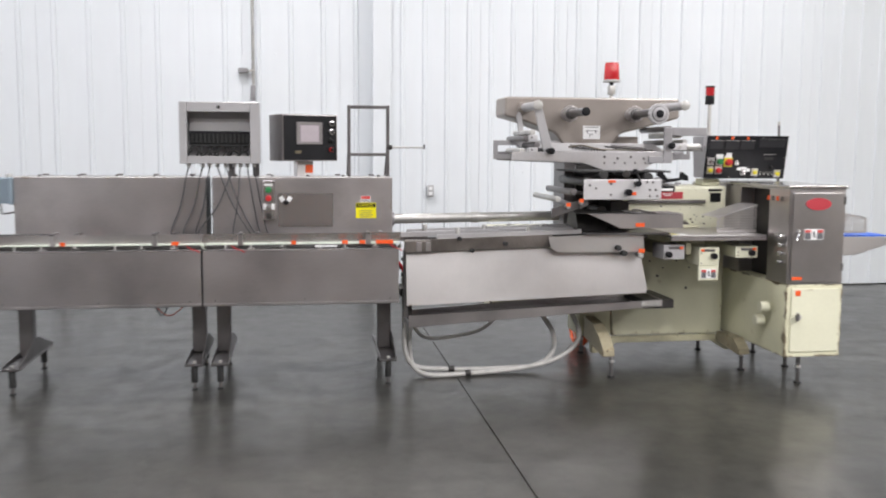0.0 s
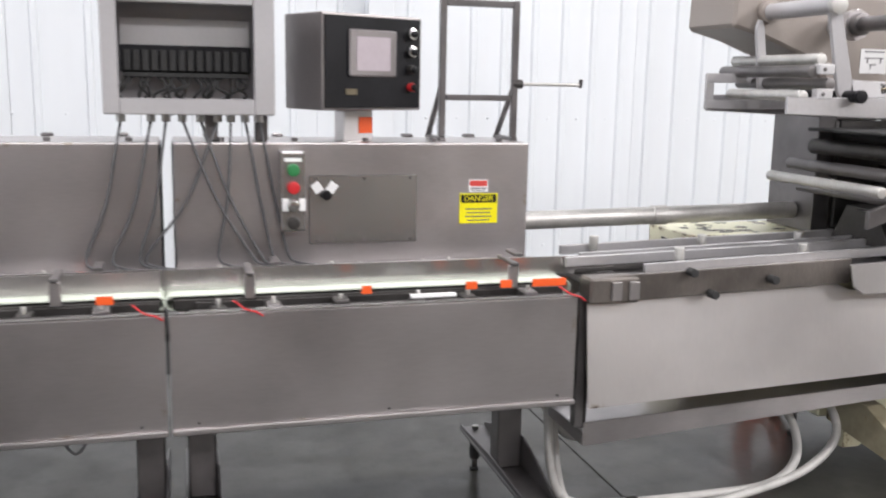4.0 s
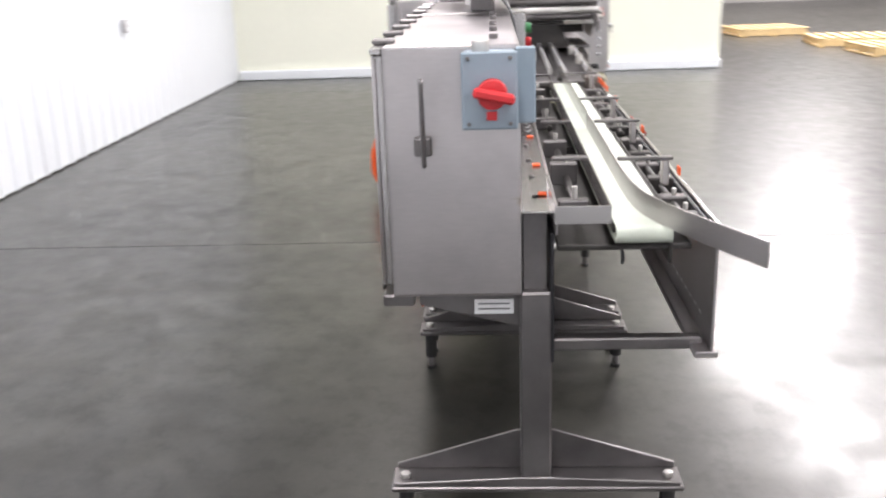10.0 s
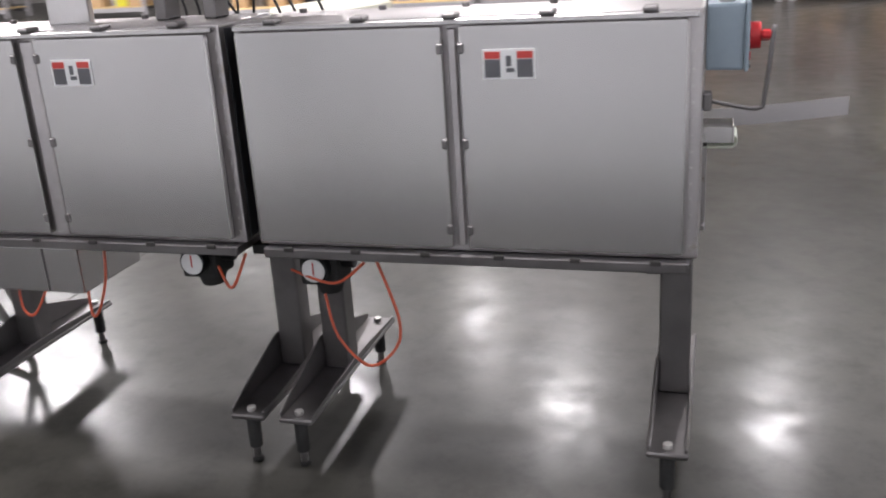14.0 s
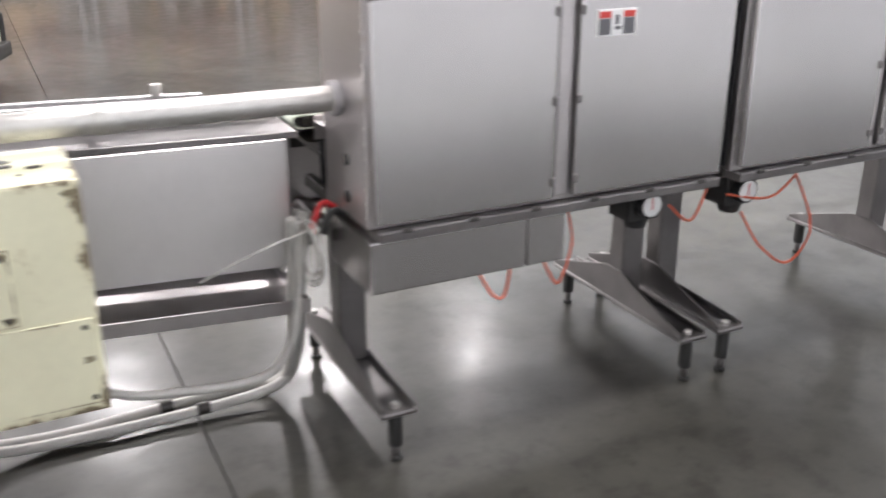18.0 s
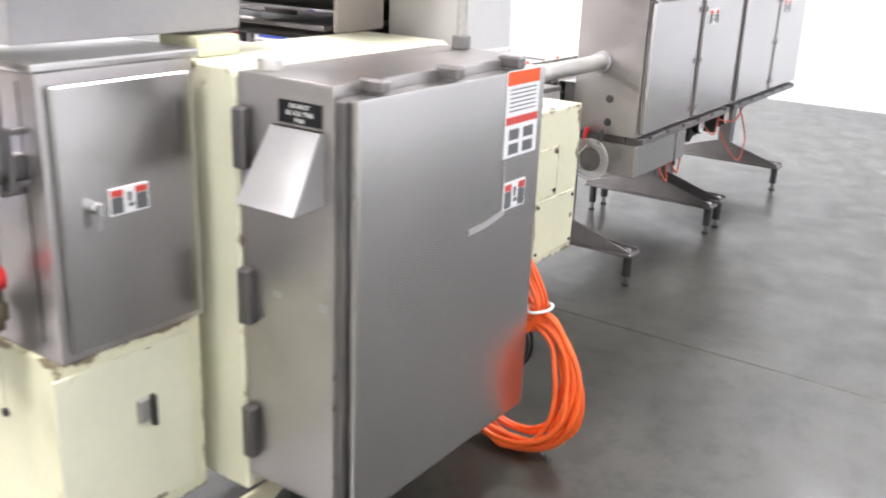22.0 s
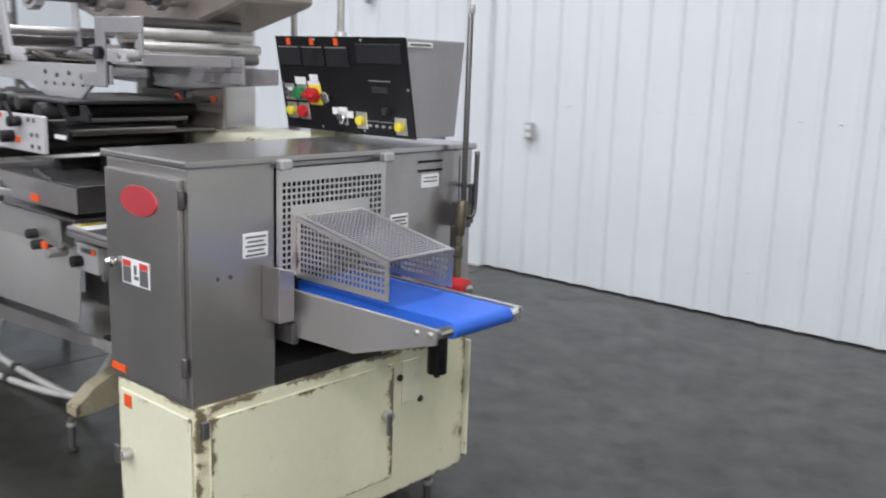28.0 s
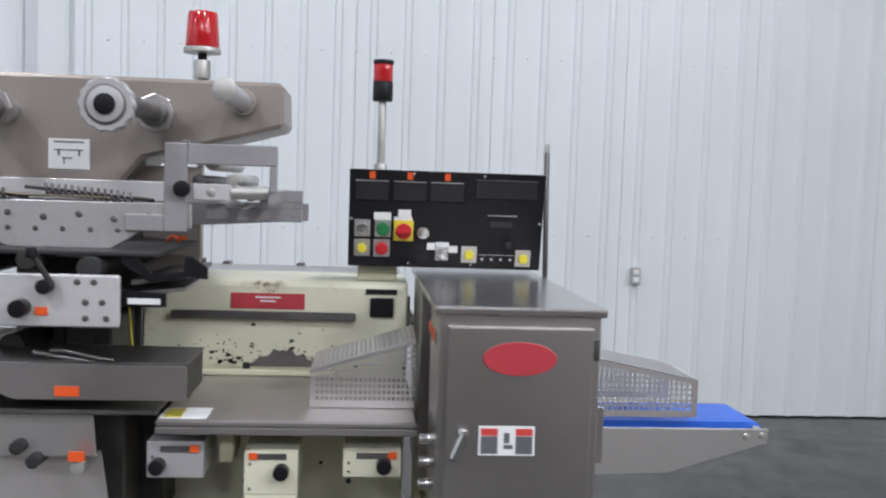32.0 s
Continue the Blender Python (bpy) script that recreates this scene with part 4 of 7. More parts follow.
loops = [((-0.70, 6.62, 0.6), (-0.85, 6.66, 0.58), (-0.95, 6.67, 0.65)), ((-0.79, 6.60, 0.52), (-0.84, 6.65, 0.41), (-0.943, 6.68, 0.336), (-1.03, 6.68, 0.40), (-1.04, 6.67, 0.49), (-0.977, 6.64, 0.645)),
         ((-0.46, 6.62, 0.6), (-0.52, 6.66, 0.55), (-0.58, 6.66, 0.66)), ((-0.07, 6.62, 0.66), (-0.075, 6.65, 0.55), (-0.04, 6.66, 0.45), (-0.012, 6.66, 0.434), (0.02, 6.62, 0.52)),
         ((0.249, 6.66, 0.515), (0.22, 6.69, 0.45), (0.18, 6.69, 0.437), (0.143, 6.66, 0.515))]
for i, lp in enumerate(loops):
    h = thing("air_tube", *lp[0], "orange-red air tube looping under the cabinet", "tube", "air tubes")
    tube("tube", h, TUBE_RED, lp, 0.0045, seg=6)

# disconnect switch on the end of section 1
sw = thing("disconnect_switch", -1.9, 6.42, 1.135, "blue-grey disconnect switch with a red rotary handle", "switch")
box("housing", sw, SWITCH_GREY, -1.945, -1.853, 6.372, 6.49, 1.14, 1.305, 0.008, seg=2)
box("mounting_plate", sw, SWITCH_GREY, -1.875, -1.852, 6.325, 6.372, 1.135, 1.31, 0.004)
box("lid", sw, SWITCH_GREY, -1.957, -1.946, 6.368, 6.494, 1.136, 1.309, 0.004)
cyl("conduit_hub", sw, GALV, (-1.9, 6.45, 1.305), (-1.9, 6.45, 1.33), 0.02)
hd = cyl("dial", sw, RED, (-1.957, 6.425, 1.218), (-1.985, 6.425, 1.218), 0.034, bev=0.004)
box("handle", hd, RED, -2.01, -1.984, 6.375, 6.468, 1.206, 1.229, 0.006, m=pose(-2, 6.425, 1.218, 12, 0, 0) @ Matrix.Translation((2, -6.425, -1.218)))
box("lock_tag", sw, RED, -1.962, -1.9575, 6.415, 6.438, 1.158, 1.178, 0.001)
for y_ in (6.385, 6.478):
    for z_ in (1.15, 1.295):
        bolt(sw, (-1.957, y_, z_), (-1, 0, 0), 0.005, 0.004)
hn = thing("crank_handle", -1.87, 6.59, 1.08, "bent steel rod handle on the cabinet end", "handle")
box("mount", hn, STEEL_DARK, -1.872, -1.8505, 6.57, 6.612, 1.06, 1.105, 0.004)
tube("rod", hn, STEEL_DARK, [(-1.872, 6.59, 1.082), (-1.93, 6.585, 1.068), (-1.985, 6.58, 1.063), (-1.995, 6.58, 1.10), (-2.01, 6.58, 1.26)], 0.0055, seg=8)

# junction box on its post
jb = thing("terminal_box", -0.54, 6.45, 1.315, "grey steel terminal box with a window and wires inside", "electrical box")
JX0, JX1, JY0, JY1, JZ0, JZ1 = -0.798, -0.29, 6.325, 6.52, 1.405, 1.80
box("back", jb, SILVER_PAINT, JX0, JX1, JY1 - 0.006, JY1, JZ0, JZ1, 0.002)
for nm, a in (("side", (JX0, JX0 + 0.006, JY0 + 0.012, JY1 - 0.007, JZ0, JZ1)), ("side", (JX1 - 0.006, JX1, JY0 + 0.012, JY1 - 0.007, JZ0, JZ1)),
              ("top", (JX0 + 0.0065, JX1 - 0.0065, JY0 + 0.012, JY1 - 0.007, JZ1 - 0.006, JZ1)), ("bottom", (JX0 + 0.0065, JX1 - 0.0065, JY0 + 0.012, JY1 - 0.007, JZ0, JZ0 + 0.006))):
    box(nm, jb, SILVER_PAINT, *a, 0.001)
WX0, WX1, WZ0, WZ1 = JX0 + 0.045, JX1 - 0.06, 1.452, 1.738
dr = box("door_frame", jb, SILVER_PAINT, JX0 - 0.004, WX0, JY0 - 0.01, JY0 + 0.011, JZ0 - 0.003, JZ1 + 0.003, 0.004)
box("rail", dr, SILVER_PAINT, WX1, JX1 + 0.004, JY0 - 0.01, JY0 + 0.011, JZ0 - 0.003, JZ1 + 0.003, 0.004)
box("rail", dr, SILVER_PAINT, WX0 + 0.0005, WX1 - 0.0005, JY0 - 0.009, JY0 + 0.011, JZ0 - 0.003, WZ0, 0.003)
box("rail", dr, SILVER_PAINT, WX0 + 0.0005, WX1 - 0.0005, JY0 - 0.009, JY0 + 0.011, WZ1, JZ1 + 0.003, 0.003)
cyl("lock", dr, DARK_IRON, (-0.55, JY0 - 0.01, 1.77), (-0.55, JY0 - 0.017, 1.77), 0.011)
box("terminal_strip", jb, BLACK, WX0, WX1, 6.43, 6.47, 1.53, 1.615, 0.004)
for k in range(14):
    box("terminal", jb, BLACK_ROUGH, WX0 + 0.012 + k * 0.0275, WX0 + 0.032 + k * 0.0275, 6.415, 6.43, 1.535, 1.60, 0.002)
box("terminal_strip", jb, BLACK_ROUGH, WX0 + 0.01, WX1 - 0.01, 6.40, 6.47, 1.515, 1.53, 0.002)
box("shelf_plate", jb, WHITE_PLATE, WX0, WX1, 6.475, 6.48, 1.60, 1.70, 0.001)
random.seed(4)
for k in range(20):
    px = WX0 + 0.02 + k * 0.0185
    tube("wire", jb, BLACK_ROUGH, [(px, 6.42, 1.52), (px + random.uniform(-0.03, 0.03), 6.39, 1.49), (px + random.uniform(-0.05, 0.05), 6.40, 1.46), (px + random.uniform(-0.06, 0.06), 6.42, 1.43)], 0.0045, seg=5, n=4)
box("support_post", jb, STEEL_DARK, -0.50, -0.46, 6.42, 6.50, Z_TOP, JZ0, 0.004)
box("support_post", jb, STEEL_DARK, -0.34, -0.30, 6.42, 6.50, Z_TOP, JZ0, 0.004)
GL = [-0.755, -0.665, -0.62, -0.57, -0.515, -0.46, -0.42, -0.375, -0.33]
ENDS = [(-0.86, 0.0), (-0.78, 0.0), (-0.70, 0.0), (-0.36, 0.02), (-0.33, 0.0), (-0.68, 0.015), (-0.46, 0.0), (-0.29, 0.0), (-0.24, 0.02)]
for gx, (ex, ey) in zip(GL, ENDS):
    cyl("cable_gland", jb, GALV, (gx, 6.40, JZ0 - 0.028), (gx, 6.40, JZ0), 0.014, seg=10)
    w = tube("cable", jb, CABLE, [(gx, 6.40, JZ0 - 0.02), (gx + (ex - gx) * 0.15, 6.35, 1.30), (gx + (ex - gx) * 0.5, 6.335, 1.12), (ex - 0.01, 6.33, 0.96), (ex + 0.02, 6.31 + ey, 0.925), (ex + 0.08, 6.295, 0.921)], 0.0044, "dark grey cable", seg=6, n=5)

# operator panel, turned towards the aisle
op = thing("operator_panel", 0.05, 6.42, Z_TOP, "dark grey operator panel with touch screen on a short post", "control panel")
OM = pose(0.045, 6.375, 1.575, 0, 0, 24)
box("post", op, STEEL_PANEL, -0.06, 0.06, 0.09, 0.15, -0.262, -0.158, 0.004, m=OM)
op_tag = box("orange_tag", op, ORANGE_TAG, 0.0, 0.055, 0.086, 0.0895, -0.235, -0.18, 0.001, m=OM)
box("housing", op, PANEL_DARK, -0.2, 0.2, 0.006, 0.235, -0.155, 0.155, 0.008, "dark stainless housing", seg=2, m=OM)
fc = box("face_plate", op, BLACK, -0.192, 0.192, 0.0, 0.006, -0.147, 0.147, 0.003, m=OM)
bz = box("screen_bezel", op, PANEL_DARK, -0.105, 0.085, -0.012, 0.0, -0.045, 0.105, 0.005, m=OM)
box("screen", bz, SCREEN, -0.078, 0.056, -0.0135, -0.012, -0.026, 0.082, 0.0005, m=OM)
for z_, mt in ((0.098, CHROME), (0.04, CHROME), (-0.018, DARK_IRON), (-0.078, RED)):
    bt = bmesh.new()
    add_cyl(bt, (0.148, 0.0, z_), (0.148, -0.022, z_), 0.02 if z_ > 0 else 0.015, bev=0.003)
    bmesh.ops.transform(bt, matrix=OM, verts=bt.verts)
    kb = part("button", smooth(bt), mt, fc)
    bt = bmesh.new()
    add_cyl(bt, (0.148, -0.022, z_), (0.148, -0.03, z_), 0.012)
    bmesh.ops.transform(bt, matrix=OM, verts=bt.verts)
    part("cap", bt, BLACK, kb)
box("badge", fc, BRASS, -0.115, -0.07, -0.004, 0.0, -0.105, -0.085, 0.001, m=OM)

# stop-gate frame on the cabinet
gf = thing("tube_frame", 0.44, 6.42, Z_TOP, "welded square-tube frame standing on the cabinet", "frame")
for px in (0.305, 0.57):
    box("upright", gf, STEEL_DARK, px - 0.011, px + 0.011, 6.459, 6.481, Z_TOP + 0.013, 1.80, 0.003)
    box("base_rail", gf, STEEL_DARK, px - 0.011, px + 0.011, 6.45, 6.655, Z_TOP, Z_TOP + 0.0125, 0.002)
    bm = bmesh.new()
    add_cyl(bm, (px, 6.48, 1.50), (px, 6.645, Z_TOP + 0.012), 0.011, seg=4)
    part("brace", bm, STEEL_DARK, gf)
box("crossbar", gf, STEEL_DARK, 0.3165, 0.5585, 6.46, 6.48, 1.776, 1.798, 0.003)
box("crossbar", gf, STEEL_DARK, 0.3165, 0.5585, 6.46, 6.48, 1.455, 1.475, 0.003)
cyl("rod", gf, GALV, (0.581, 6.47, 1.515), (0.82, 6.46, 1.515), 0.006)
cyl("rod_collar", gf, DARK_IRON, (0.565, 6.47, 1.515), (0.60, 6.47, 1.515), 0.016)
cyl("rod_tip", gf, DARK_IRON, (0.82, 6.46, 1.505), (0.823, 6.46, 1.535), 0.007)
# ---- lug infeed with sloping guard ----
lug = thing("lug_infeed", 1.4, 6.1, 0.35, "steel lug infeed with a sloping sheet guard and drip tray", "conveyor")
prism("guard_sheet", lug, STEEL_PANEL, "y", [(0.64, 0.505), (2.24, 0.562), (2.245, 0.60), (2.20, 0.835), (1.62, 0.842), (1.56, 0.868), (0.64, 0.838)], 5.897, 5.903, "dull sheet-steel guard with worn edges", bev=0.001)
for v in lug.children[0].data.vertices:
    v.co.y += (v.co.z - 0.6) * 0.13
prism("chassis", lug, WORN_IRON, "y", [(0.64, 0.842), (1.60, 0.872), (1.60, 0.955), (0.64, 0.925)], 5.906, 5.925)
box("end_block", lug, WORN_IRON, 0.63, 0.80, 5.885, 5.97, 0.845, 0.925, 0.006)
for px in (0.70, 0.76):
    box("block_stop", lug, STEEL, px, px + 0.035, 5.875, 5.885, 0.855, 0.915, 0.003)
prism("clip_plate", lug, STEEL_PANEL, "y", [(1.556, 0.944), (2.196, 0.968), (2.207, 0.839), (1.617, 0.84), (1.575, 0.87)], 5.858, 5.866, "grey bevelled plate")
for px, pz in ((1.06, 0.86), (1.28, 0.90), (0.98, 0.935)):
    cyl("knob", lug, BLACK_ROUGH, (px, 5.904, pz), (px, 5.865, pz), 0.014)
for px, pz in ((2.02, 0.87), (2.06, 0.835), (2.17, 0.82)):
    cyl("knob", lug, BLACK_ROUGH if px < 2.1 else GALV, (px, 5.895, pz), (px, 5.82, pz), 0.018)
box("orange_tag", lug, ORANGE_TAG, 2.15, 2.19, 5.81, 5.8195, 0.84, 0.865, 0.001)
prism("bed", lug, STEEL_DARK, "y", [(0.66, 0.90), (2.25, 0.945), (2.25, 0.925), (0.66, 0.88)], 5.93, 6.33, "worn steel bed plate")
for y0, z0, x0 in ((5.935, 0.925, 0.84), (6.06, 0.93, 0.62), (6.13, 0.93, 0.70), (6.25, 0.935, 0.68)):
    prism("guide_strip", lug, ALU, "y", [(x0, z0), (1.80, z0 + 0.03), (1.80, z0 + 0.062), (x0, z0 + 0.032)], y0, y0 + 0.016)
for px, py in ((0.98, 5.97), (1.45, 5.97), (1.2, 6.2), (0.8, 6.24), (1.6, 6.2)):
    cyl("guide_knob", lug, GALV, (px, py, 0.95), (px, py, 1.0), 0.016)
cyl("lug_chain", lug, DARK_IRON, (0.66, 6.09, 0.912), (2.2, 6.09, 0.958), 0.012)
ty0, ty1 = 5.96, 6.36
prism("tray", lug, STEEL, "y", [(0.66, 0.350), (2.38, 0.458), (2.38, 0.505), (2.37, 0.505), (2.37, 0.466), (0.67, 0.36), (0.67, 0.395), (0.66, 0.395)], ty0, ty1, "sloping drip tray")
prism("tray_side", lug, STEEL, "y", [(0.66, 0.350), (2.38, 0.458), (2.38, 0.505), (0.66, 0.432)], ty0 - 0.006, ty0 - 0.0005)
prism("tray_side", lug, STEEL, "y", [(0.66, 0.350), (2.38, 0.458), (2.38, 0.505), (0.66, 0.395)], ty1 + 0.0005, ty1 + 0.006)
box("tray_clip", lug, GALV, 2.23, 2.37, 5.948, 5.9535, 0.462, 0.497, 0.002)
prism("back_sheet", lug, STEEL_PANEL, "y", [(0.70, 0.50), (1.34, 0.53), (1.34, 0.90), (0.70, 0.885)], 6.34, 6.346, "stainless back sheet")
box("hanger", lug, DARK_IRON, 0.655, 0.685, 5.99, 6.03, 0.40, 0.90, 0.003)
box("hanger", lug, DARK_IRON, 0.61, 0.65, 6.0, 6.33, 0.55, 0.59, 0.003)
box("hanger", lug, STEEL_DARK, 0.625, 0.655, 5.95, 5.99, 0.42, 0.86, 0.003)
for pz in (0.60, 0.70, 0.80):
    bolt(lug, (0.624, 5.97, pz), (-1, 0, 0), 0.012, 0.012, DARK_IRON)

pipe = thing("conduit_pipe", 1.2, 6.49, 1.02, "galvanised pipe running from the cabinet to the wrapper", "pipe")
cyl("pipe", pipe, GALV, (0.60, 6.49, 1.02), (1.80, 6.52, 1.035), 0.034)
cyl("flange", pipe, GREY_PAINT, (0.592, 6.49, 1.02), (0.615, 6.49, 1.02), 0.048)
cyl("coupling", pipe, GALV, (1.16, 6.504, 1.027), (1.22, 6.5055, 1.028), 0.038)

hoses = thing("flexible_conduits", 1.3, 6.1, 0.0, "grey flexible conduits hanging to the floor under the infeed", "conduit")
tube("conduit", hoses, PVC, [(0.67, 6.36, 0.66), (0.665, 6.27, 0.36), (0.665, 6.21, 0.15), (0.73, 6.2, 0.04), (0.93, 6.2, 0.012), (1.27, 6.2, 0.006), (1.56, 6.2, 0.02), (1.69, 6.22, 0.10), (1.72, 6.3, 0.22), (1.66, 6.40, 0.34), (1.62, 6.46, 0.42)], 0.017)
tube("conduit", hoses, PVC, [(0.71, 6.38, 0.66), (0.71, 6.34, 0.40), (0.70, 6.25, 0.15), (0.72, 6.17, 0.04), (0.82, 6.1, -0.001), (1.05, 6.11, -0.002), (1.42, 6.16, 0.01), (1.70, 6.19, 0.06), (1.86, 6.22, 0.16), (1.90, 6.30, 0.26), (1.84, 6.43, 0.42)], 0.017)
tube("conduit", hoses, PVC, [(0.70, 6.42, 0.66), (0.715, 6.42, 0.43), (0.745, 6.41, 0.28), (0.84, 6.41, 0.19), (1.06, 6.41, 0.20), (1.25, 6.43, 0.25), (1.42, 6.46, 0.40)], 0.014)
for px, py, pz in ((0.98, 6.2, 0.010), (1.08, 6.115, -0.0015)):
    cyl("coupler", hoses, DARK_IRON, (px - 0.02, py, pz + 0.003), (px + 0.02, py, pz + 0.003), 0.021)
coil = thing("wire_coil", 0.66, 6.5, 0.62, "loose grey wire coil and red cable ends on the cabinet end", "wire")
random.seed(6)
for k in range(5):
    r = 0.06 + 0.008 * k
    tube("loop", coil, PVC, [(0.70 + random.uniform(-.01, .01), 6.52 + r * math.cos(a), 0.60 + r * math.sin(a)) for a in [2 * math.pi * q / 8 for q in range(8)]], 0.003, seg=5, closed=True, n=4)
tube("lead", coil, RED, [(0.60, 6.45, 0.70), (0.64, 6.46, 0.72), (0.67, 6.47, 0.68), (0.68, 6.47, 0.64)], 0.010, "red cable end", seg=6)
tube("lead", coil, BLACK_ROUGH, [(0.60, 6.52, 0.70), (0.64, 6.54, 0.72), (0.67, 6.54, 0.66)], 0.010, seg=6)
tube("lead", coil, PVC, [(0.70, 6.5, 0.66), (0.85, 6.5, 0.62), (1.0, 6.45, 0.54)], 0.004, seg=6)

# ---- wrapping machine: cream body ----
wr = thing("wrapping_machine", 2.6, 6.3, 0, "cream enamelled horizontal wrapping machine with chipped paint", "machine")
prism("main_body", wr, CREAM_CLEAN, "x", [(6.425, 0.17), (6.755, 0.17), (6.755, 1.235), (6.74, 1.25), (6.44, 1.25), (6.425, 1.235)], 2.19, 3.025, "cream enamelled machine body", bev=0.006)
box("drive_box", wr, CREAM, 1.287, 2.185, 6.43, 6.75, 0.388, 0.957, 0.008, "cream drive box with bolted covers", seg=2)
box("drive_box_skirt", wr, CREAM, 1.95, 2.185, 6.44, 6.745, 0.17, 0.387, 0.006)
for (ax, bx, az, bz_) in ((1.30, 1.602, 0.41, 0.63), (1.452, 1.65, 0.637, 0.822), (1.772, 2.16, 0.80, 0.945), (1.61, 1.915, 0.41, 0.63)):
    cv = box("cover", wr, CREAM, ax, bx, 6.7505, 6.754, az, bz_, 0.0015)
    for px in (ax + 0.02, bx - 0.02):
        for pz in (az + 0.02, bz_ - 0.02):
            bolt(cv, (px, 6.754, pz), (0, 1, 0), 0.007, 0.005, DARK_IRON)
random.seed(31)
for px, pz in ((1.32, 0.528), (1.60, 0.615), (1.63, 0.805), (1.472, 0.806), (1.472, 0.655), (1.632, 0.652), (1.79, 0.82), (1.87, 0.826), (1.92, 0.836), (1.31, 0.93), (1.79, 0.618), (1.89, 0.42)):
    ring = [(px + 0.02 * random.uniform(0.5, 1.3) * math.cos(q * 0.785), pz + 0.012 * random.uniform(0.4, 1.2) * math.sin(q * 0.785)) for q in range(8)]
    prism("grease_stain", wr, GREASE, "y", ring, 6.7535, 6.7548, bev=0)
for k in range(46):
    px, py = random.choice((random.gauss(1.50, 0.09), random.gauss(2.0, 0.1), random.uniform(1.32, 2.16))), random.uniform(6.45, 6.735)
    if 1.33 < px < 2.17:
        w = random.uniform(0.006, 0.035)
        ring = [(px + w * random.uniform(0.4, 1.2) * math.cos(q * 0.785), py + 0.6 * w * random.uniform(0.4, 1.2) * math.sin(q * 0.785)) for q in range(8)]
        prism("paint_chip", wr, DARK_IRON if k % 4 else GREASE, "z", ring, 0.956, 0.9576 + 0.0003 * (k % 5), bev=0)
box("drain_slot", wr, DARK_IRON, 1.81, 1.90, 6.7545, 6.757, 0.595, 0.617, 0.002)
for px, pz in ((1.775, 0.537), (1.757, 0.531), (1.79, 0.545)):
    bolt(wr, (px, 6.753, pz), (0, 1, 0), 0.012, 0.006, DARK_IRON)
prism("rail_foot", wr, CREAM_DIRTY_SHADE, "y", [(2.02, 0.17), (3.08, 0.17), (3.08, 0.06), (3.03, 0.06), (2.92, 0.13), (2.2, 0.13), (2.10, 0.06), (2.02, 0.06)], 6.36, 6.42)
prism("rail_foot", wr, CREAM_DIRTY_SHADE, "y", [(2.02, 0.17), (3.08, 0.17), (3.08, 0.10), (3.03, 0.08), (2.92, 0.13), (2.2, 0.13), (2.10, 0.10), (2.02, 0.10)], 6.76, 6.775)
prism("front_leg", wr, CREAM_WORN_SHADE, "x", [(6.42, 0.32), (6.42, 0.17), (6.0, 0.12), (5.96, 0.12), (5.96, 0.16), (6.04, 0.23), (6.2, 0.30)], 1.975, 2.055)
prism("front_leg", wr, CREAM_WORN_SHADE, "x", [(6.36, 0.20), (6.36, 0.13), (6.05, 0.10), (6.0, 0.10), (6.0, 0.14), (6.1, 0.20)], 2.96, 3.04)
for px, py in ((2.03, 5.95), (3.0, 6.04), (2.05, 6.72), (2.98, 6.72), (3.205, 5.65), (3.36, 6.10), (3.36, 6.58)):
    ft = cyl("levelling_foot", wr, STEEL_DARK, (px, py, GROUND + 0.012), (px, py, 0.18 if px > 3.05 else 0.12), 0.013)
    cyl("pad", ft, BLACK_ROUGH, (px, py, GROUND), (px, py, GROUND + 0.014), 0.024)
    cyl("nut", ft, GALV, (px, py, 0.085), (px, py, 0.10), 0.02, seg=6, bev=0.001)
# front details of the body
flat_sign("red_notice", wr, "s", 2.58, 6.424, 1.182, 0.232, 0.05, RED_SIGN, [(0, 0.012, 0.08, 0.005, WHITE), (0, 0.0, 0.05, 0.005, WHITE)], "red notice strip")
box("slide_bar", wr, STEEL_DARK, 2.282, 2.859, 6.395, 6.415, 1.125, 1.151, 0.004)
for px in (2.3, 2.63, 2.8):
    cyl("bar_post", wr, STEEL_DARK, (px, 6.415, 1.138), (px, 6.426, 1.138), 0.008)
box("black_cover", wr, BLACK, 2.905, 2.98, 6.412, 6.4245, 1.138, 1.2, 0.003)
box("black_strip", wr, BLACK, 2.89, 2.99, 6.419, 6.4245, 1.212, 1.228, 0.001)
box("body_ledge", wr, CREAM, 2.24, 2.8, 6.36, 6.424, 0.9525, 0.972, 0.004)
for px in (2.35, 2.52):
    cyl("ledge_knob", wr, BLACK_ROUGH, (px, 6.385, 0.972), (px, 6.385, 0.99), 0.011)
prism("bare_patch", wr, STEEL_DARK, "y", [(2.505, 0.973), (2.53, 0.968), (2.76, 0.968), (2.735, 0.99), (2.71, 0.995), (2.70, 1.012), (2.672, 1.008), (2.66, 1.026), (2.625, 1.02), (2.60, 1.028), (2.585, 1.006), (2.555, 1.002), (2.54, 0.986)], 6.4215, 6.4245, "bare grey patch worn through the paint", bev=0)
random.seed(9)
for k in range(170):
    px, pz = random.gauss(2.58, 0.12), 0.976 + abs(random.gauss(0, 0.04))
    s = random.uniform(0.0018, 0.0045) if k % 6 else 0.009
    if 2.24 < px < 2.97 and pz < 1.12:
        prism("paint_chip", wr, DARK_IRON, "y", [(px - s, pz), (px - s * 0.3, pz - s * 0.6), (px + s, pz - s * 0.2), (px + s * 0.5, pz + s * 0.7), (px - s * 0.4, pz + s * 0.5)], 6.4227, 6.4247, bev=0)
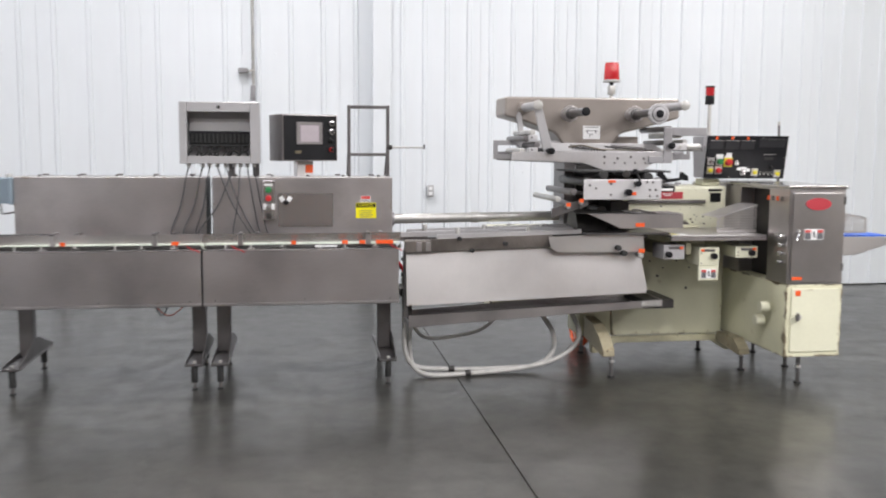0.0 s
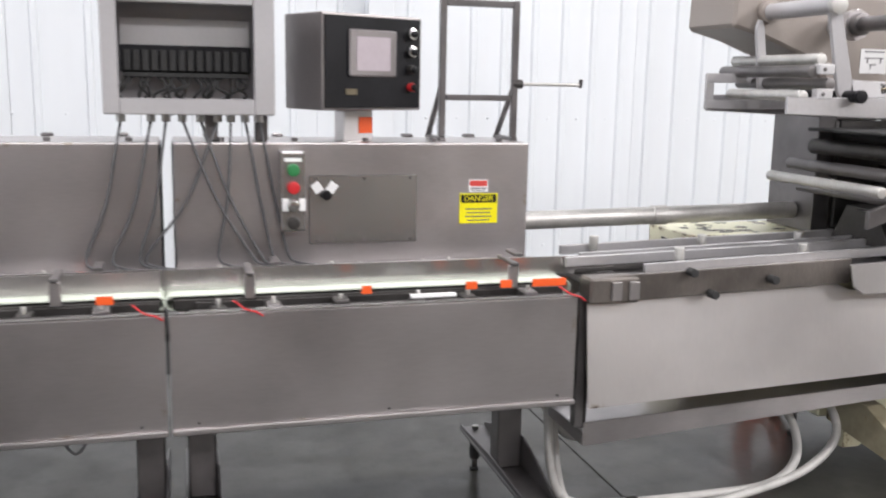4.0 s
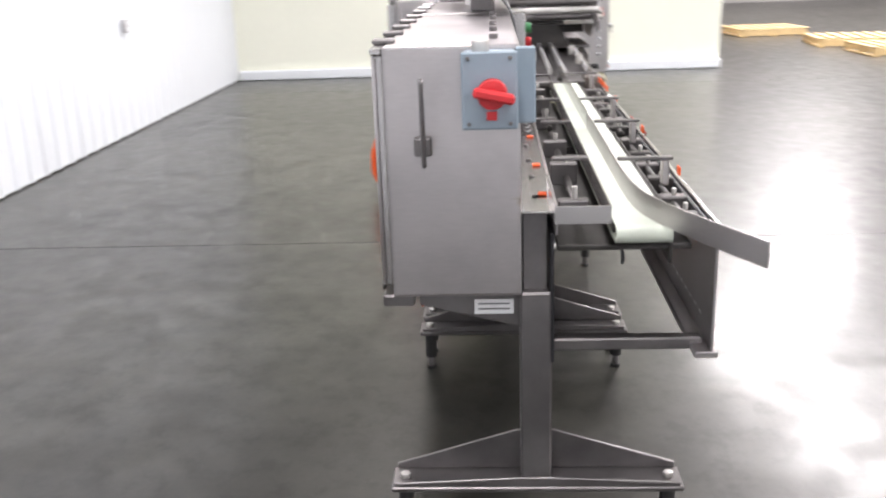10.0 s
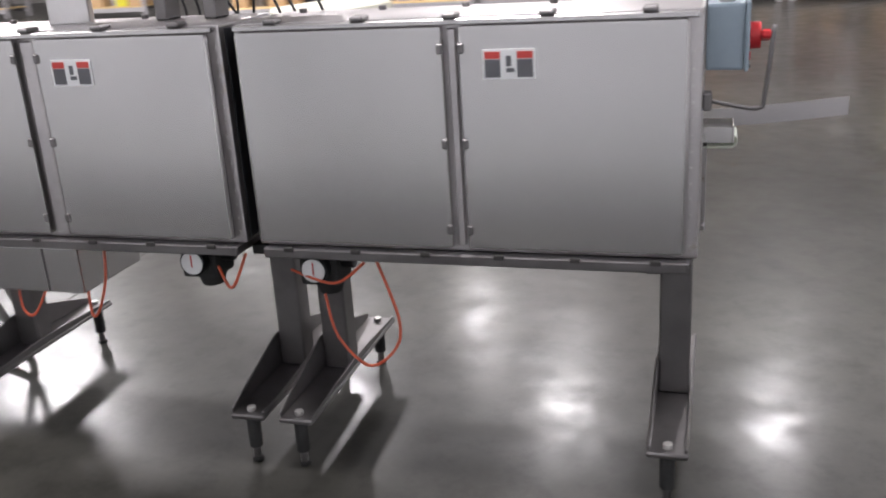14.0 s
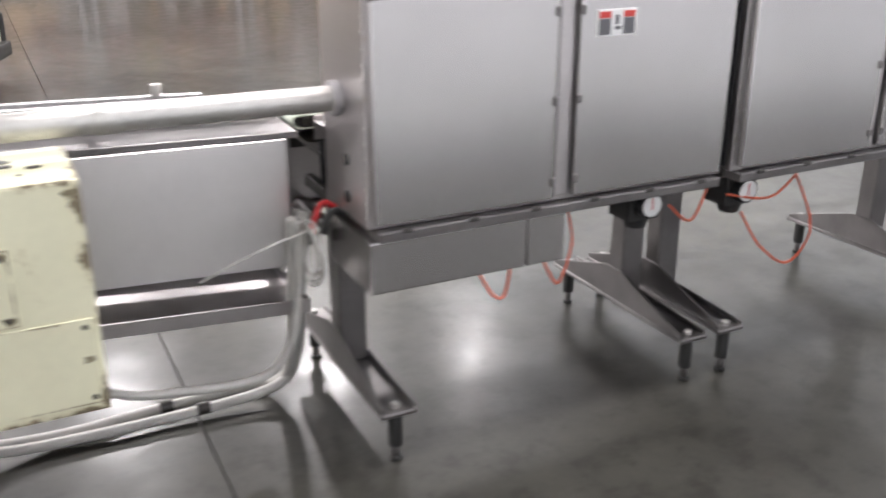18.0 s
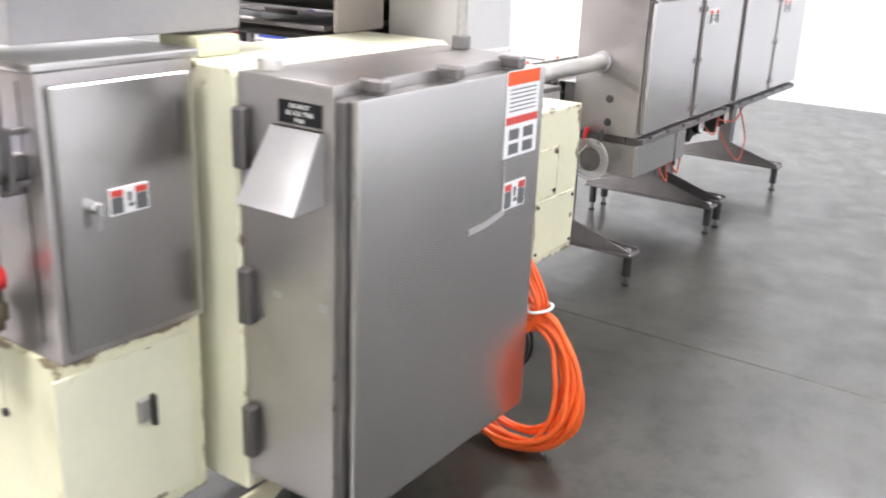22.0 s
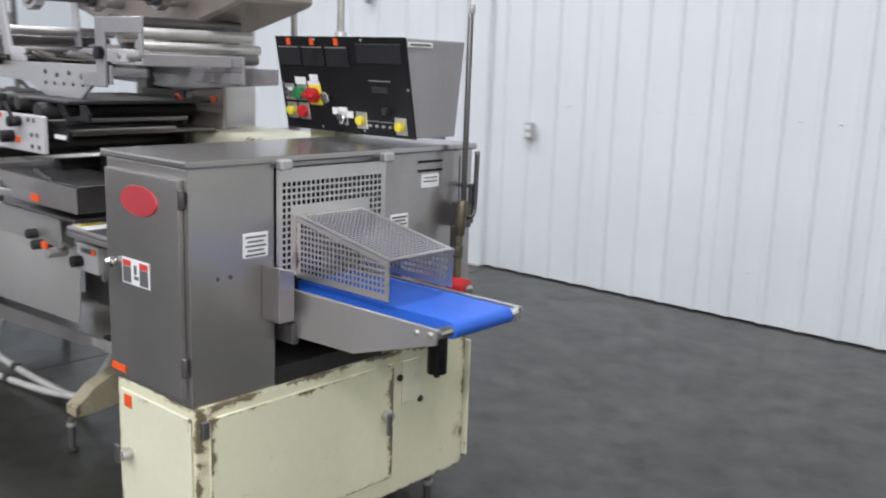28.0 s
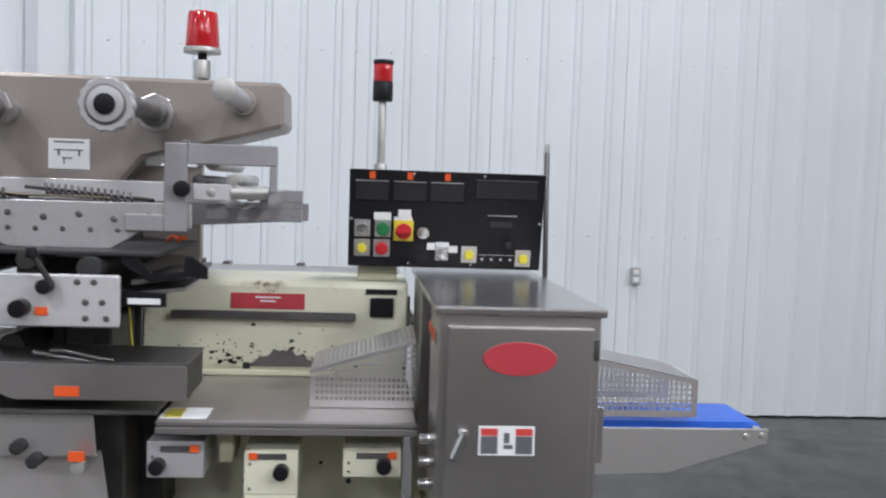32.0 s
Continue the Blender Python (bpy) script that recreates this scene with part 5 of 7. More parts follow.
box("bushing_base", wr, CREAM, 2.86, 2.99, 6.46, 6.6, 1.2505, 1.30, 0.012, seg=2)
# film table
tb = box("table", wr, STEEL, 2.365, 3.028, 5.80, 6.40, 0.934, 0.952, 0.005, "worn stainless work table")
box("table_apron", wr, STEEL, 2.365, 3.028, 5.80, 5.806, 0.915, 0.9335, 0.002)
box("table_label", tb, WHITE, 2.37, 2.49, 5.815, 5.93, 0.9522, 0.954, 0.0005)
box("table_label_print", tb, YELLOW, 2.38, 2.425, 5.825, 5.915, 0.9541, 0.9548, 0)
cag = lattice("inner_guard", wr, STEEL_PANEL, (2.744, 5.95, 0.955), (0.284, 0, 0), (0, 0, 0.187), 22, 11, 0.62, 0.002, "perforated steel guard",
              keep=lambda i, j: None if (j + 1) / 11 * 0.187 > 0.1 + (i + 0.5) / 22 * 0.087 else (i > 0 and j > 0))
lattice("inner_guard_top", wr, STEEL_PANEL, (2.744, 5.95, 1.056), (0.284, 0, 0.087), (0, 0.26, 0), 22, 18, 0.6, 0.002, keep=lambda i, j: i > 0 and 0 < j < 17)
prism("guard_edge", wr, STEEL_PANEL, "y", [(2.742, 1.045), (3.028, 1.132), (3.028, 1.146), (2.742, 1.059)], 5.946, 5.9495)
# push-button boxes under the table
for (ax, bx, az, bz_, mt, second) in ((2.335, 2.48, 0.788, 0.884, SILVER_PAINT, False), (2.583, 2.722, 0.745, 0.866, CREAM_CLEAN, True), (2.839, 2.992, 0.793, 0.871, CREAM_CLEAN, False)):
    bb = box("control_box", wr, mt, ax, bx, 5.85, 6.05, az, bz_, 0.005, "small control box with black knob", seg=2)
    cyl("knob", bb, BLACK, ((ax * 0.3 + bx * 0.7) if mt is not SILVER_PAINT else ax + 0.03, 5.85, az + 0.035 + (0.03 if second else 0)), ((ax * 0.3 + bx * 0.7) if mt is not SILVER_PAINT else ax + 0.03, 5.815, az + 0.035 + (0.03 if second else 0)), 0.02)
    box("scale_plate", bb, STEEL_DARK, ax + 0.035, bx - 0.03, 5.8465, 5.8495, bz_ - 0.028, bz_ - 0.012, 0.001)
    box("orange_tag", bb, ORANGE_TAG, ax + 0.012 if second else bx - 0.035, ax + 0.034 if second else bx - 0.012, 5.845, 5.848, bz_ - 0.028, bz_ - 0.01, 0.0005)
    for pz in (az + 0.015, bz_ - 0.04):
        bolt(bb, (ax + 0.015, 5.85, pz), (0, -1, 0), 0.004, 0.003)
    box("stem", wr, CREAM_CLEAN, ax + 0.03, bx - 0.03, 6.052, 6.424, az + 0.01, bz_ - 0.01, 0.006)
box("end_block", wr, CREAM_DIRTY_SHADE, 2.51, 2.548, 5.90, 6.05, 0.813, 0.897, 0.004)
b2 = box("lower_plate", wr, CREAM_CLEAN, 2.583, 2.722, 5.852, 5.87, 0.645, 0.744, 0.003)
warning_sticker(b2, "s", 2.652, 5.8515, 0.69, 0.11, 0.062)
for k in range(6):
    bolt(wr, (2.3 + 0.11 * k, 6.425, 0.42 + 0.09 * (k % 3)), (0, -1, 0), 0.009, 0.006, DARK_IRON)
    bolt(wr, (2.36 + 0.1 * k, 6.425, 0.66 + 0.05 * (k % 2)), (0, -1, 0), 0.006, 0.006, DARK_IRON)
for px, pz in ((3.09, 0.70), (3.15, 0.60)):
    cyl("hand_knob", wr, CREAM_CLEAN, (3.03, 5.75 + (px - 3.09), pz - 0.22), (2.97, 5.75 + (px - 3.09), pz - 0.22), 0.035)
tr = box("oil_pan", wr, DARK_IRON, 2.25, 2.47, 5.98, 6.42, 0.44, 0.50, 0.004)
box("dark_block", wr, DARK_IRON, 2.21, 2.30, 6.22, 6.42, 0.55, 0.90, 0.006)
box("dark_block", wr, STEEL_DARK, 2.05, 2.24, 6.02, 6.42, 0.60, 0.93, 0.006)

# discharge cabinet
dc = thing("discharge_cabinet", 3.23, 6.1, 0.2, "stainless discharge cabinet on a cream enamelled base with chipped paint", "machine cabinet")
SX0, SX1, SY0, SY1 = 3.059, 3.443, 5.58, 6.658
bs = box("base", dc, CREAM, 3.067, 3.452, 5.583, 6.65, 0.172, 0.648, 0.008, "chipped cream enamelled base", seg=2)
bd = box("base_door", bs, CREAM, 3.4525, 3.461, 5.618, 6.30, 0.235, 0.618, 0.004)
cyl("latch", bd, GALV, (3.461, 6.262, 0.455), (3.487, 6.262, 0.455), 0.018)
box("latch_lever", bd, STEEL_DARK, 3.486, 3.499, 6.24, 6.258, 0.40, 0.47, 0.004)
for pz in (0.33, 0.59):
    box("hinge", bd, STEEL_DARK, 3.453, 3.467, 5.594, 5.616, pz - 0.025, pz + 0.025, 0.003)
fd = box("front_hatch", bs, CREAM_CLEAN, 3.097, 3.437, 5.574, 5.5825, 0.205, 0.622, 0.004)
cyl("latch", fd, GALV, (3.142, 5.574, 0.44), (3.142, 5.544, 0.44), 0.016)
box("latch_lever", fd, STEEL_DARK, 3.117, 3.137, 5.536, 5.546, 0.415, 0.47, 0.003)
box("orange_tag", fd, ORANGE_TAG, 3.122, 3.157, 5.57, 5.5737, 0.575, 0.61, 0.0005)
bh = box("back_hatch", bs, CREAM_CLEAN, 3.112, 3.472, 6.6505, 6.658, 0.205, 0.622, 0.004)
box("latch_plate", bh, GALV, 3.222, 3.272, 6.658, 6.672, 0.44, 0.50, 0.004)
box("latch_lever", bh, DARK_IRON, 3.234, 3.246, 6.672, 6.69, 0.43, 0.51, 0.003)
bolt(bs, (3.452, 6.426, 0.467), (1, 0, 0), 0.011, 0.008, DARK_IRON)
bolt(bs, (3.452, 6.33, 0.56), (1, 0, 0), 0.011, 0.008, DARK_IRON)
box("plate_line", bs, CREAM_CLEAN, 3.4525, 3.455, 6.34, 6.425, 0.468, 0.61, 0.0008)
# upper stainless shell with an opening in its end
box("front_shell", dc, STEEL_BRIGHT, SX0, SX1, SY0, 5.845, 0.65, 1.265, 0.004, "brushed stainless shell", seg=2)
box("rear_shell", dc, STEEL, SX0, SX1, 6.258, SY1, 0.65, 1.265, 0.004, "brushed stainless shell", seg=2)
box("bridge", dc, STEEL, SX0, SX1 - 0.01, 5.846, 6.257, 1.251, 1.265, 0.002)
# inside coloured near black to stand for the shade in the end opening
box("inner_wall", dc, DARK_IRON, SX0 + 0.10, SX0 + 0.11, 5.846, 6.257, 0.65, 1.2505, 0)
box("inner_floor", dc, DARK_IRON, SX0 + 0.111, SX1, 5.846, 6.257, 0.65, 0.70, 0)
box("lid", dc, STEEL_BACK, SX0 - 0.012, SX1 + 0.012, SY0 - 0.012, SY1 + 0.01, 1.2655, 1.286, 0.006, seg=2)
cd = box("cabinet_door", dc, STEEL_BRIGHT, SX0 + 0.018, SX1 - 0.02, SY0 - 0.018, SY0 - 0.001, 0.67, 1.24, 0.004, "stainless door with red oval badge", seg=2)
bm = bmesh.new()
bmesh.ops.create_cone(bm, cap_ends=True, segments=40, radius1=1, radius2=0.97, depth=1, matrix=Matrix.LocRotScale((3.248, SY0 - 0.0205, 1.167), Euler((radians(90), 0, 0)), (0.088, 0.04, 0.005)))
part("oval_badge", smooth(bm), RED_SIGN, cd, "faded red oval badge")
warning_sticker(cd, "s", 3.223, SY0 - 0.0181, 0.973, 0.133, 0.07)
cyl("lock", cd, CHROME, (3.118, SY0 - 0.018, 0.99), (3.118, SY0 - 0.035, 0.985), 0.014)
box("lever", cd, CHROME, 3.108, 3.128, SY0 - 0.048, SY0 - 0.034, 0.925, 1.0, 0.006, m=pose(3.118, SY0, 0.985, 0, 22, 0) @ Matrix.Translation((-3.118, -SY0, -0.985)))
for pz in (0.76, 1.19):
    cyl("hinge", cd, STEEL_DARK, (SX1 - 0.012, SY0 - 0.012, pz - 0.025), (SX1 - 0.012, SY0 - 0.012, pz + 0.025), 0.008)
box("orange_tag", cd, ORANGE_TAG, 3.085, 3.155, SY0 - 0.0215, SY0 - 0.0185, 0.68, 0.70, 0.0005)
bdr = box("back_door", dc, STEEL_BACK, SX0 + 0.02, SX1 - 0.02, SY1 + 0.001, SY1 + 0.016, 0.67, 1.24, 0.004)
warning_sticker(bdr, "n", 3.262, SY1 + 0.0165, 0.985, 0.1, 0.06)
cyl("lock", bdr, CHROME, (3.35, SY1 + 0.016, 0.985), (3.35, SY1 + 0.035, 0.985), 0.014)
box("lever", bdr, CHROME, 3.342, 3.358, SY1 + 0.034, SY1 + 0.045, 0.935, 1.0, 0.005)
for k in range(4):
    cyl("side_knob", dc, CHROME, (SX0, 5.64, 0.955 - 0.055 * k), (SX0 - 0.035, 5.64, 0.955 - 0.055 * k), 0.013)
for k in range(4):
    box("side_tag", dc, ORANGE_TAG if k % 2 else STEEL_DARK, SX0 - 0.003, SX0, 5.66 + 0.06 * k, 5.69 + 0.06 * k, 1.18, 1.21, 0.0005)
# perforated guard panel in the end opening
gp = lattice("end_guard", dc, STEEL_PANEL, (SX1 + 0.004, 5.847, 0.955), (0, 0.407, 0), (0, 0, 0.296), 24, 17, 0.68, 0.003, "perforated stainless guard panel",
             keep=lambda i, j: None if 4 <= i <= 18 and j < 9 else (1 <= i <= 22 and j < 15 and not (3 <= i <= 19 and j < 11)))
for hy in (5.861, 6.243):
    box("guard_hinge", dc, ALU, SX1 + 0.008, SX1 + 0.035, hy - 0.02, hy + 0.02, 1.25, 1.277, 0.004)
CX0, CX1, CY0, CY1, CZ0 = SX1 + 0.008, 3.81, 5.915, 6.155, 0.948
cg = lattice("guard_side", dc, STEEL_PANEL, (CX0, CY0, CZ0), (CX1 - CX0, 0, 0), (0, 0, 0.17), 24, 11, 0.7, 0.002, "perforated outlet guard",
             keep=lambda i, j: None if (j + 1) / 11 * 0.17 > 0.17 - (i + 0.5) / 24 * 0.068 else (0 < i < 23 and j > 0))
lattice("guard_side", dc, STEEL_PANEL, (CX0, CY1, CZ0), (CX1 - CX0, 0, 0), (0, 0, 0.17), 24, 11, 0.7, 0.002,
        keep=lambda i, j: None if (j + 1) / 11 * 0.17 > 0.17 - (i + 0.5) / 24 * 0.068 else (0 < i < 23 and j > 0))
lattice("guard_top", dc, STEEL_PANEL, (CX0, CY0 - 0.001, CZ0 + 0.172), (CX1 - CX0, 0, -0.068), (0, CY1 - CY0 + 0.004, 0), 26, 17, 0.72, 0.002, keep=lambda i, j: 0 < i < 25 and 0 < j < 16)
for yy in (CY0 - 0.003, CY1 + 0.0025):
    prism("guard_edge", dc, STEEL_PANEL, "y", [(CX0, CZ0 + 0.158), (CX1, CZ0 + 0.09), (CX1, CZ0 + 0.1035), (CX0, CZ0 + 0.1715)], yy, yy + 0.002, bev=0)
# outlet belt
for yy in (5.878, 6.198):
    prism("belt_side", dc, STEEL_PANEL, "y", [(3.40, 0.79), (3.72, 0.80), (4.0, 0.885), (4.005, 0.925), (3.40, 0.925)], yy, yy + 0.012)
    cyl("axle_screw", dc, GALV, (3.985, yy - 0.006, 0.908), (3.985, yy + 0.018, 0.908), 0.008)
    cyl("axle_screw", dc, GALV, (3.94, yy - 0.006, 0.905), (3.94, yy + 0.018, 0.905), 0.008)
cyl("nose_roller", dc, CHROME, (3.99, 5.898, 0.908), (3.99, 6.204, 0.908), 0.014)
bm = bmesh.new()
r = 0.021
loop = [(3.99 + r * math.sin(a), 0.908 + r * math.cos(a)) for a in [math.pi * k / 8 for k in range(9)]] + [(3.42, 0.887), (3.42, 0.929)]
A = [bm.verts.new((px, 5.945, pz)) for px, pz in loop]
B = [bm.verts.new((px, 6.165, pz)) for px, pz in loop]
for i in range(len(loop)):
    f = bm.faces.new((A[i], B[i], B[(i + 1) % len(loop)], A[(i + 1) % len(loop)]))
    f.smooth = True
bm.faces.new(A)
bm.faces.new(B)
bmesh.ops.recalc_face_normals(bm, faces=bm.faces)
part("outlet_belt", smooth(bm), BLUE_BELT, dc, "bright blue outlet belt")
for y0, y1 in ((5.80, 5.852), (6.262, 6.318)):
    prism("bracket", dc, STEEL, "x", [(y0, 0.85), (y1, 0.85), (y1, 0.985), (y0, 1.0)], SX1 + 0.001, SX1 + 0.075)
box("bracket_arm", dc, STEEL_DARK, 3.40, 3.5, 5.86, 5.884, 0.775, 0.835, 0.004)
box("bracket_arm", dc, STEEL_DARK, 3.40, 3.5, 6.218, 6.245, 0.775, 0.835, 0.004)
cyl("drive_drum", dc, DARK_IRON, (3.44, 5.90, 0.82), (3.44, 6.2, 0.82), 0.04)
flat_sign("paper_label", dc, "e", SX1 + 0.0005, 5.78, 1.055, 0.08, 0.066, WHITE, [(0, 0.022 - 0.012 * k, 0.066 - 0.014 * (k % 2), 0.005, BAR_GREY) for k in range(5)], "white paper label")
flat_sign("paper_label", dc, "e", SX1 + 0.0005, 6.32, 1.056, 0.076, 0.055, WHITE, [(0, 0.018 - 0.011 * k, 0.062 - 0.012 * (k % 2), 0.005, BAR_GREY) for k in range(4)], "white paper label")
flat_sign("paper_label", dc, "e", SX1 + 0.0005, 6.455, 1.177, 0.08, 0.042, WHITE, [(0, 0.01 - 0.012 * k, 0.06, 0.003, BAR_GREY) for k in range(2)], "white paper label")
for k in range(2):
    box("label_strip", dc, BLACK, SX1 + 0.0005, SX1 + 0.003, 6.40, 6.51, 1.205 + 0.028 * k, 1.213 + 0.028 * k, 0)
for py, pz in ((5.66, 0.98), (5.70, 0.98)):
    bolt(dc, (SX1, py, pz), (1, 0, 0), 0.006, 0.004)
box("seam", dc, STEEL_DARK, SX1 + 0.0002, SX1 + 0.002, 6.595, 6.599, 0.69, 1.245, 0)
hb = box("pull_handle", dc, STEEL_DARK, SX1 + 0.035, SX1 + 0.05, 6.60, 6.62, 1.03, 1.16, 0.004)
for pz in (1.04, 1.145):
    box("handle_foot", hb, STEEL_DARK, SX1 + 0.0005, SX1 + 0.035, 6.602, 6.618, pz, pz + 0.012, 0.002)

# air service unit on the discharge end
au = thing("air_service_unit", 3.5, 6.52, 0.57, "air inlet pipe with brass valve, red shut-off and black filter bowl", "air valve")
cyl("riser", au, STEEL_DARK, (3.50, 6.555, 1.10), (3.49, 6.57, 1.69), 0.009)
cyl("coupling", au, BRASS, (3.50, 6.54, 1.0), (3.50, 6.553, 1.11), 0.017)
box("block", au, STEEL_DARK, 3.44, 3.50, 6.565, 6.60, 1.02, 1.10, 0.004)
cyl("pipe", au, BRASS, (3.50, 6.53, 0.72), (3.50, 6.54, 1.0), 0.012)
cyl("nut", au, BRASS, (3.50, 6.53, 0.93), (3.50, 6.532, 0.97), 0.02, seg=6)
box("lever", au, DARK_IRON, 3.51, 3.525, 6.48, 6.50, 0.95, 1.04, 0.004)
cyl("red_valve", au, RED, (3.485, 6.527, 0.835), (3.55, 6.527, 0.835), 0.03)
cyl("valve_cap", au, CHROME, (3.55, 6.527, 0.835), (3.565, 6.527, 0.835), 0.015)
cyl("nut", au, BRASS, (3.50, 6.53, 0.74), (3.50, 6.53, 0.78), 0.02, seg=6)
cyl("elbow", au, GALV, (3.50, 6.53, 0.722), (3.52, 6.46, 0.72), 0.014)
cyl("filter_head", au, BLACK, (3.53, 6.42, 0.695), (3.53, 6.42, 0.75), 0.043)
cyl("filter_bowl", au, BLACK, (3.53, 6.42, 0.575), (3.53, 6.42, 0.695), 0.032)
cyl("filter_tip", au, BLACK_ROUGH, (3.53, 6.42, 0.56), (3.53, 6.42, 0.576), 0.01)
tube("hose", au, CABLE, [(3.5, 6.37, 0.72), (3.47, 6.33, 0.74), (3.45, 6.28, 0.80), (3.45, 6.26, 0.86)], 0.006, seg=6)
tube("bent_handle", au, STEEL_DARK, [(3.5, 6.555, 1.07), (3.5, 6.585, 1.055), (3.5, 6.607, 1.065), (3.5, 6.613, 1.11), (3.5, 6.616, 1.265)], 0.008, seg=8)

# ---- electrical cabinet at the back ----
ec = thing("electrical_cabinet", 2.64, 6.93, 0.22, "tall stainless electrical cabinet with fan hood behind the wrapper", "electrical cabinet")
EX0, EX1, EY0, EY1, EZ0, EZ1 = 2.245, 3.022, 6.762, 7.045, 0.225, 1.245
box("body", ec, STEEL, EX0, EX1, EY0, EY1, EZ0, EZ1, 0.006, "brushed stainless body", seg=2)
ed = box("door", ec, STEEL_BACK, EX0 - 0.008, EX1 - 0.012, EY1 + 0.004, EY1 + 0.056, EZ0 - 0.01, EZ1 - 0.025, 0.005, "large stainless door", seg=2)
flat_sign("safety_label", ed, "n", 2.352, EY1 + 0.0565, 1.11, 0.165, 0.225, WHITE,
          [(0, 0.094, 0.16, 0.035, ORANGE_TAG)] + [(0, 0.065 - 0.011 * k, 0.13, 0.003, BAR_GREY) for k in range(6)] + [(0, -0.015, 0.16, 0.02, BAR_RED)] +
          [(sx, sz, 0.05, 0.028, BAR_GREY) for sx in (-0.036, 0.036) for sz in (-0.052, -0.09)], "white safety label with orange head")
warning_sticker(ed, "n", 2.366, EY1 + 0.0565, 0.893, 0.11, 0.075)
strip("tape_residue", ed, SILVER_PAINT, [(2.41, EY1 + 0.0575, 0.845), (2.5, EY1 + 0.0575, 0.83), (2.58, EY1 + 0.0575, 0.825)], 0.018, 0.001, "torn pale tape residue")
strip("tape_residue", ed, SILVER_PAINT, [(2.42, EY1 + 0.0575, 0.86), (2.425, EY1 + 0.0575, 0.86)], 0.13, 0.001)
for px in (2.36, 2.64, 2.92):
    box("lid_clamp", ec, STEEL_DARK, px - 0.016, px + 0.016, EY1 - 0.012, EY1 + 0.056, EZ1 - 0.022, EZ1 + 0.008, 0.005)
box("hinge_strip", ec, STEEL_DARK, EX1 - 0.011, EX1 + 0.003, EY1 + 0.002, EY1 + 0.03, EZ0, EZ1 - 0.03, 0.003)
for pz in (0.36, 0.72, 1.1):
    box("mounting_lug", ec, STEEL_DARK, EX1 + 0.0005, EX1 + 0.03, EY0 + 0.004, EY0 + 0.04, pz - 0.07, pz + 0.07, 0.005)
# fan hood on the side
bm = bmesh.new()
hv = [(EX1, 6.872, 1.143), (EX1, 7.017, 1.143), (EX1, 7.017, 0.985), (EX1, 6.872, 0.985), (EX1 + 0.11, 6.86, 0.985), (EX1 + 0.11, 7.03, 0.985), (EX1 + 0.012, 6.872, 1.143), (EX1 + 0.012, 7.017, 1.143)]
V = [bm.verts.new(p) for p in hv]
for f in ((6, 7, 5, 4), (0, 6, 4, 3), (1, 2, 5, 7), (0, 1, 7, 6)):
    bm.faces.new([V[i] for i in f])
g = bmesh.ops.solidify(bm, geom=list(bm.faces), thickness=0.002)
bmesh.ops.recalc_face_normals(bm, faces=bm.faces)
part("fan_hood", bm, WHITE_PLATE, ec, "pale sheet-metal fan hood")
flat_sign("fan_label", ec, "e", EX1 + 0.0005, 6.95, 1.175, 0.125, 0.05, BLACK, [], "black label with engraved white letters",
          [(0, 0.014, 0.014, "DO NOT", WHITE), (0, -0.001, 0.014, "BLOCK THIS", WHITE), (0, -0.016, 0.014, "FAN", WHITE)])
for py, pz in ((6.86, 0.735), (7.0, 0.735)):
    box("pad", ec, ALU, EX1 + 0.0005, EX1 + 0.003, py, py + 0.03, pz, pz + 0.02, 0.0005)
cyl("cap_nut", ec, GALV, (2.96, 6.80, EZ1), (2.96, 6.80, EZ1 + 0.025), 0.03, seg=12)
prism("side_flange", ec, STEEL, "y", [(EX0 - 0.012, 1.20), (EX0 - 0.012, 0.96), (EX0 - 0.10, 0.94), (EX0 - 0.05, 1.06), (EX0 - 0.03, 1.20)], 7.0, 7.006)
sb = box("side_switch", ec, BLACK_ROUGH, EX0 - 0.05, EX0 - 0.009, 6.93, 7.0, 0.72, 0.92, 0.01, "black switch gear on the cabinet side")
box("switch_lever", sb, DARK_IRON, EX0 - 0.075, EX0 - 0.05, 6.95, 6.98, 0.70, 0.86, 0.006)

# ---- orange hose coil ----
hc = thing("orange_hose_coil", 2.13, 7.06, GROUND, "coil of orange air hose hanging against the cabinet", "hose")
random.seed(12)
for k in range(14):
    # loops hang from the tie and spread out towards the floor
    out, lay = random.uniform(0.13, 0.222), random.uniform(-0.06, 0.06)
    top, low = random.uniform(0.42, 0.47), random.uniform(0.0, 0.03)
    if k % 5 == 4:
        low, out = GROUND + 0.009, 0.22
    pts = []
    for q in range(16):
        a = 2 * math.pi * q / 16
        drop = 0.5 - 0.5 * math.sin(a)
        py = 7.012 + out * math.cos(a) * (0.80 + 0.35 * drop) + 0.05 * (1 - drop) ** 2
        pz = low + (top - low) * (1 - drop)
        pts.append((2.115 + lay * (0.25 + drop) + random.uniform(-0.006, 0.006), max(6.775, py + random.uniform(-0.007, 0.007)), max(GROUND + 0.009, pz + random.uniform(-0.005, 0.005))))
    tube("loop", hc, ORANGE, pts, 0.0085, seg=7, n=5, closed=True)
for k in range(5):
    px = 2.09 + 0.014 * k
    a, b = random.uniform(-0.02, 0.02), random.uniform(-0.03, 0.03)
    tube("strand", hc, ORANGE, [(px, 7.09 - 0.01 * k, 0.40), (px, 7.076 + a * 0.5, 0.49), (px + b * 0.4, 7.03 + a, 0.58), (2.12 + b * 0.5, 6.98 + a, 0.68), (2.135, 6.94 - 0.025 * k, 0.80 + 0.03 * k), (2.16, 6.90 - 0.025 * k, 0.90 + 0.03 * k)], 0.0065, seg=7)
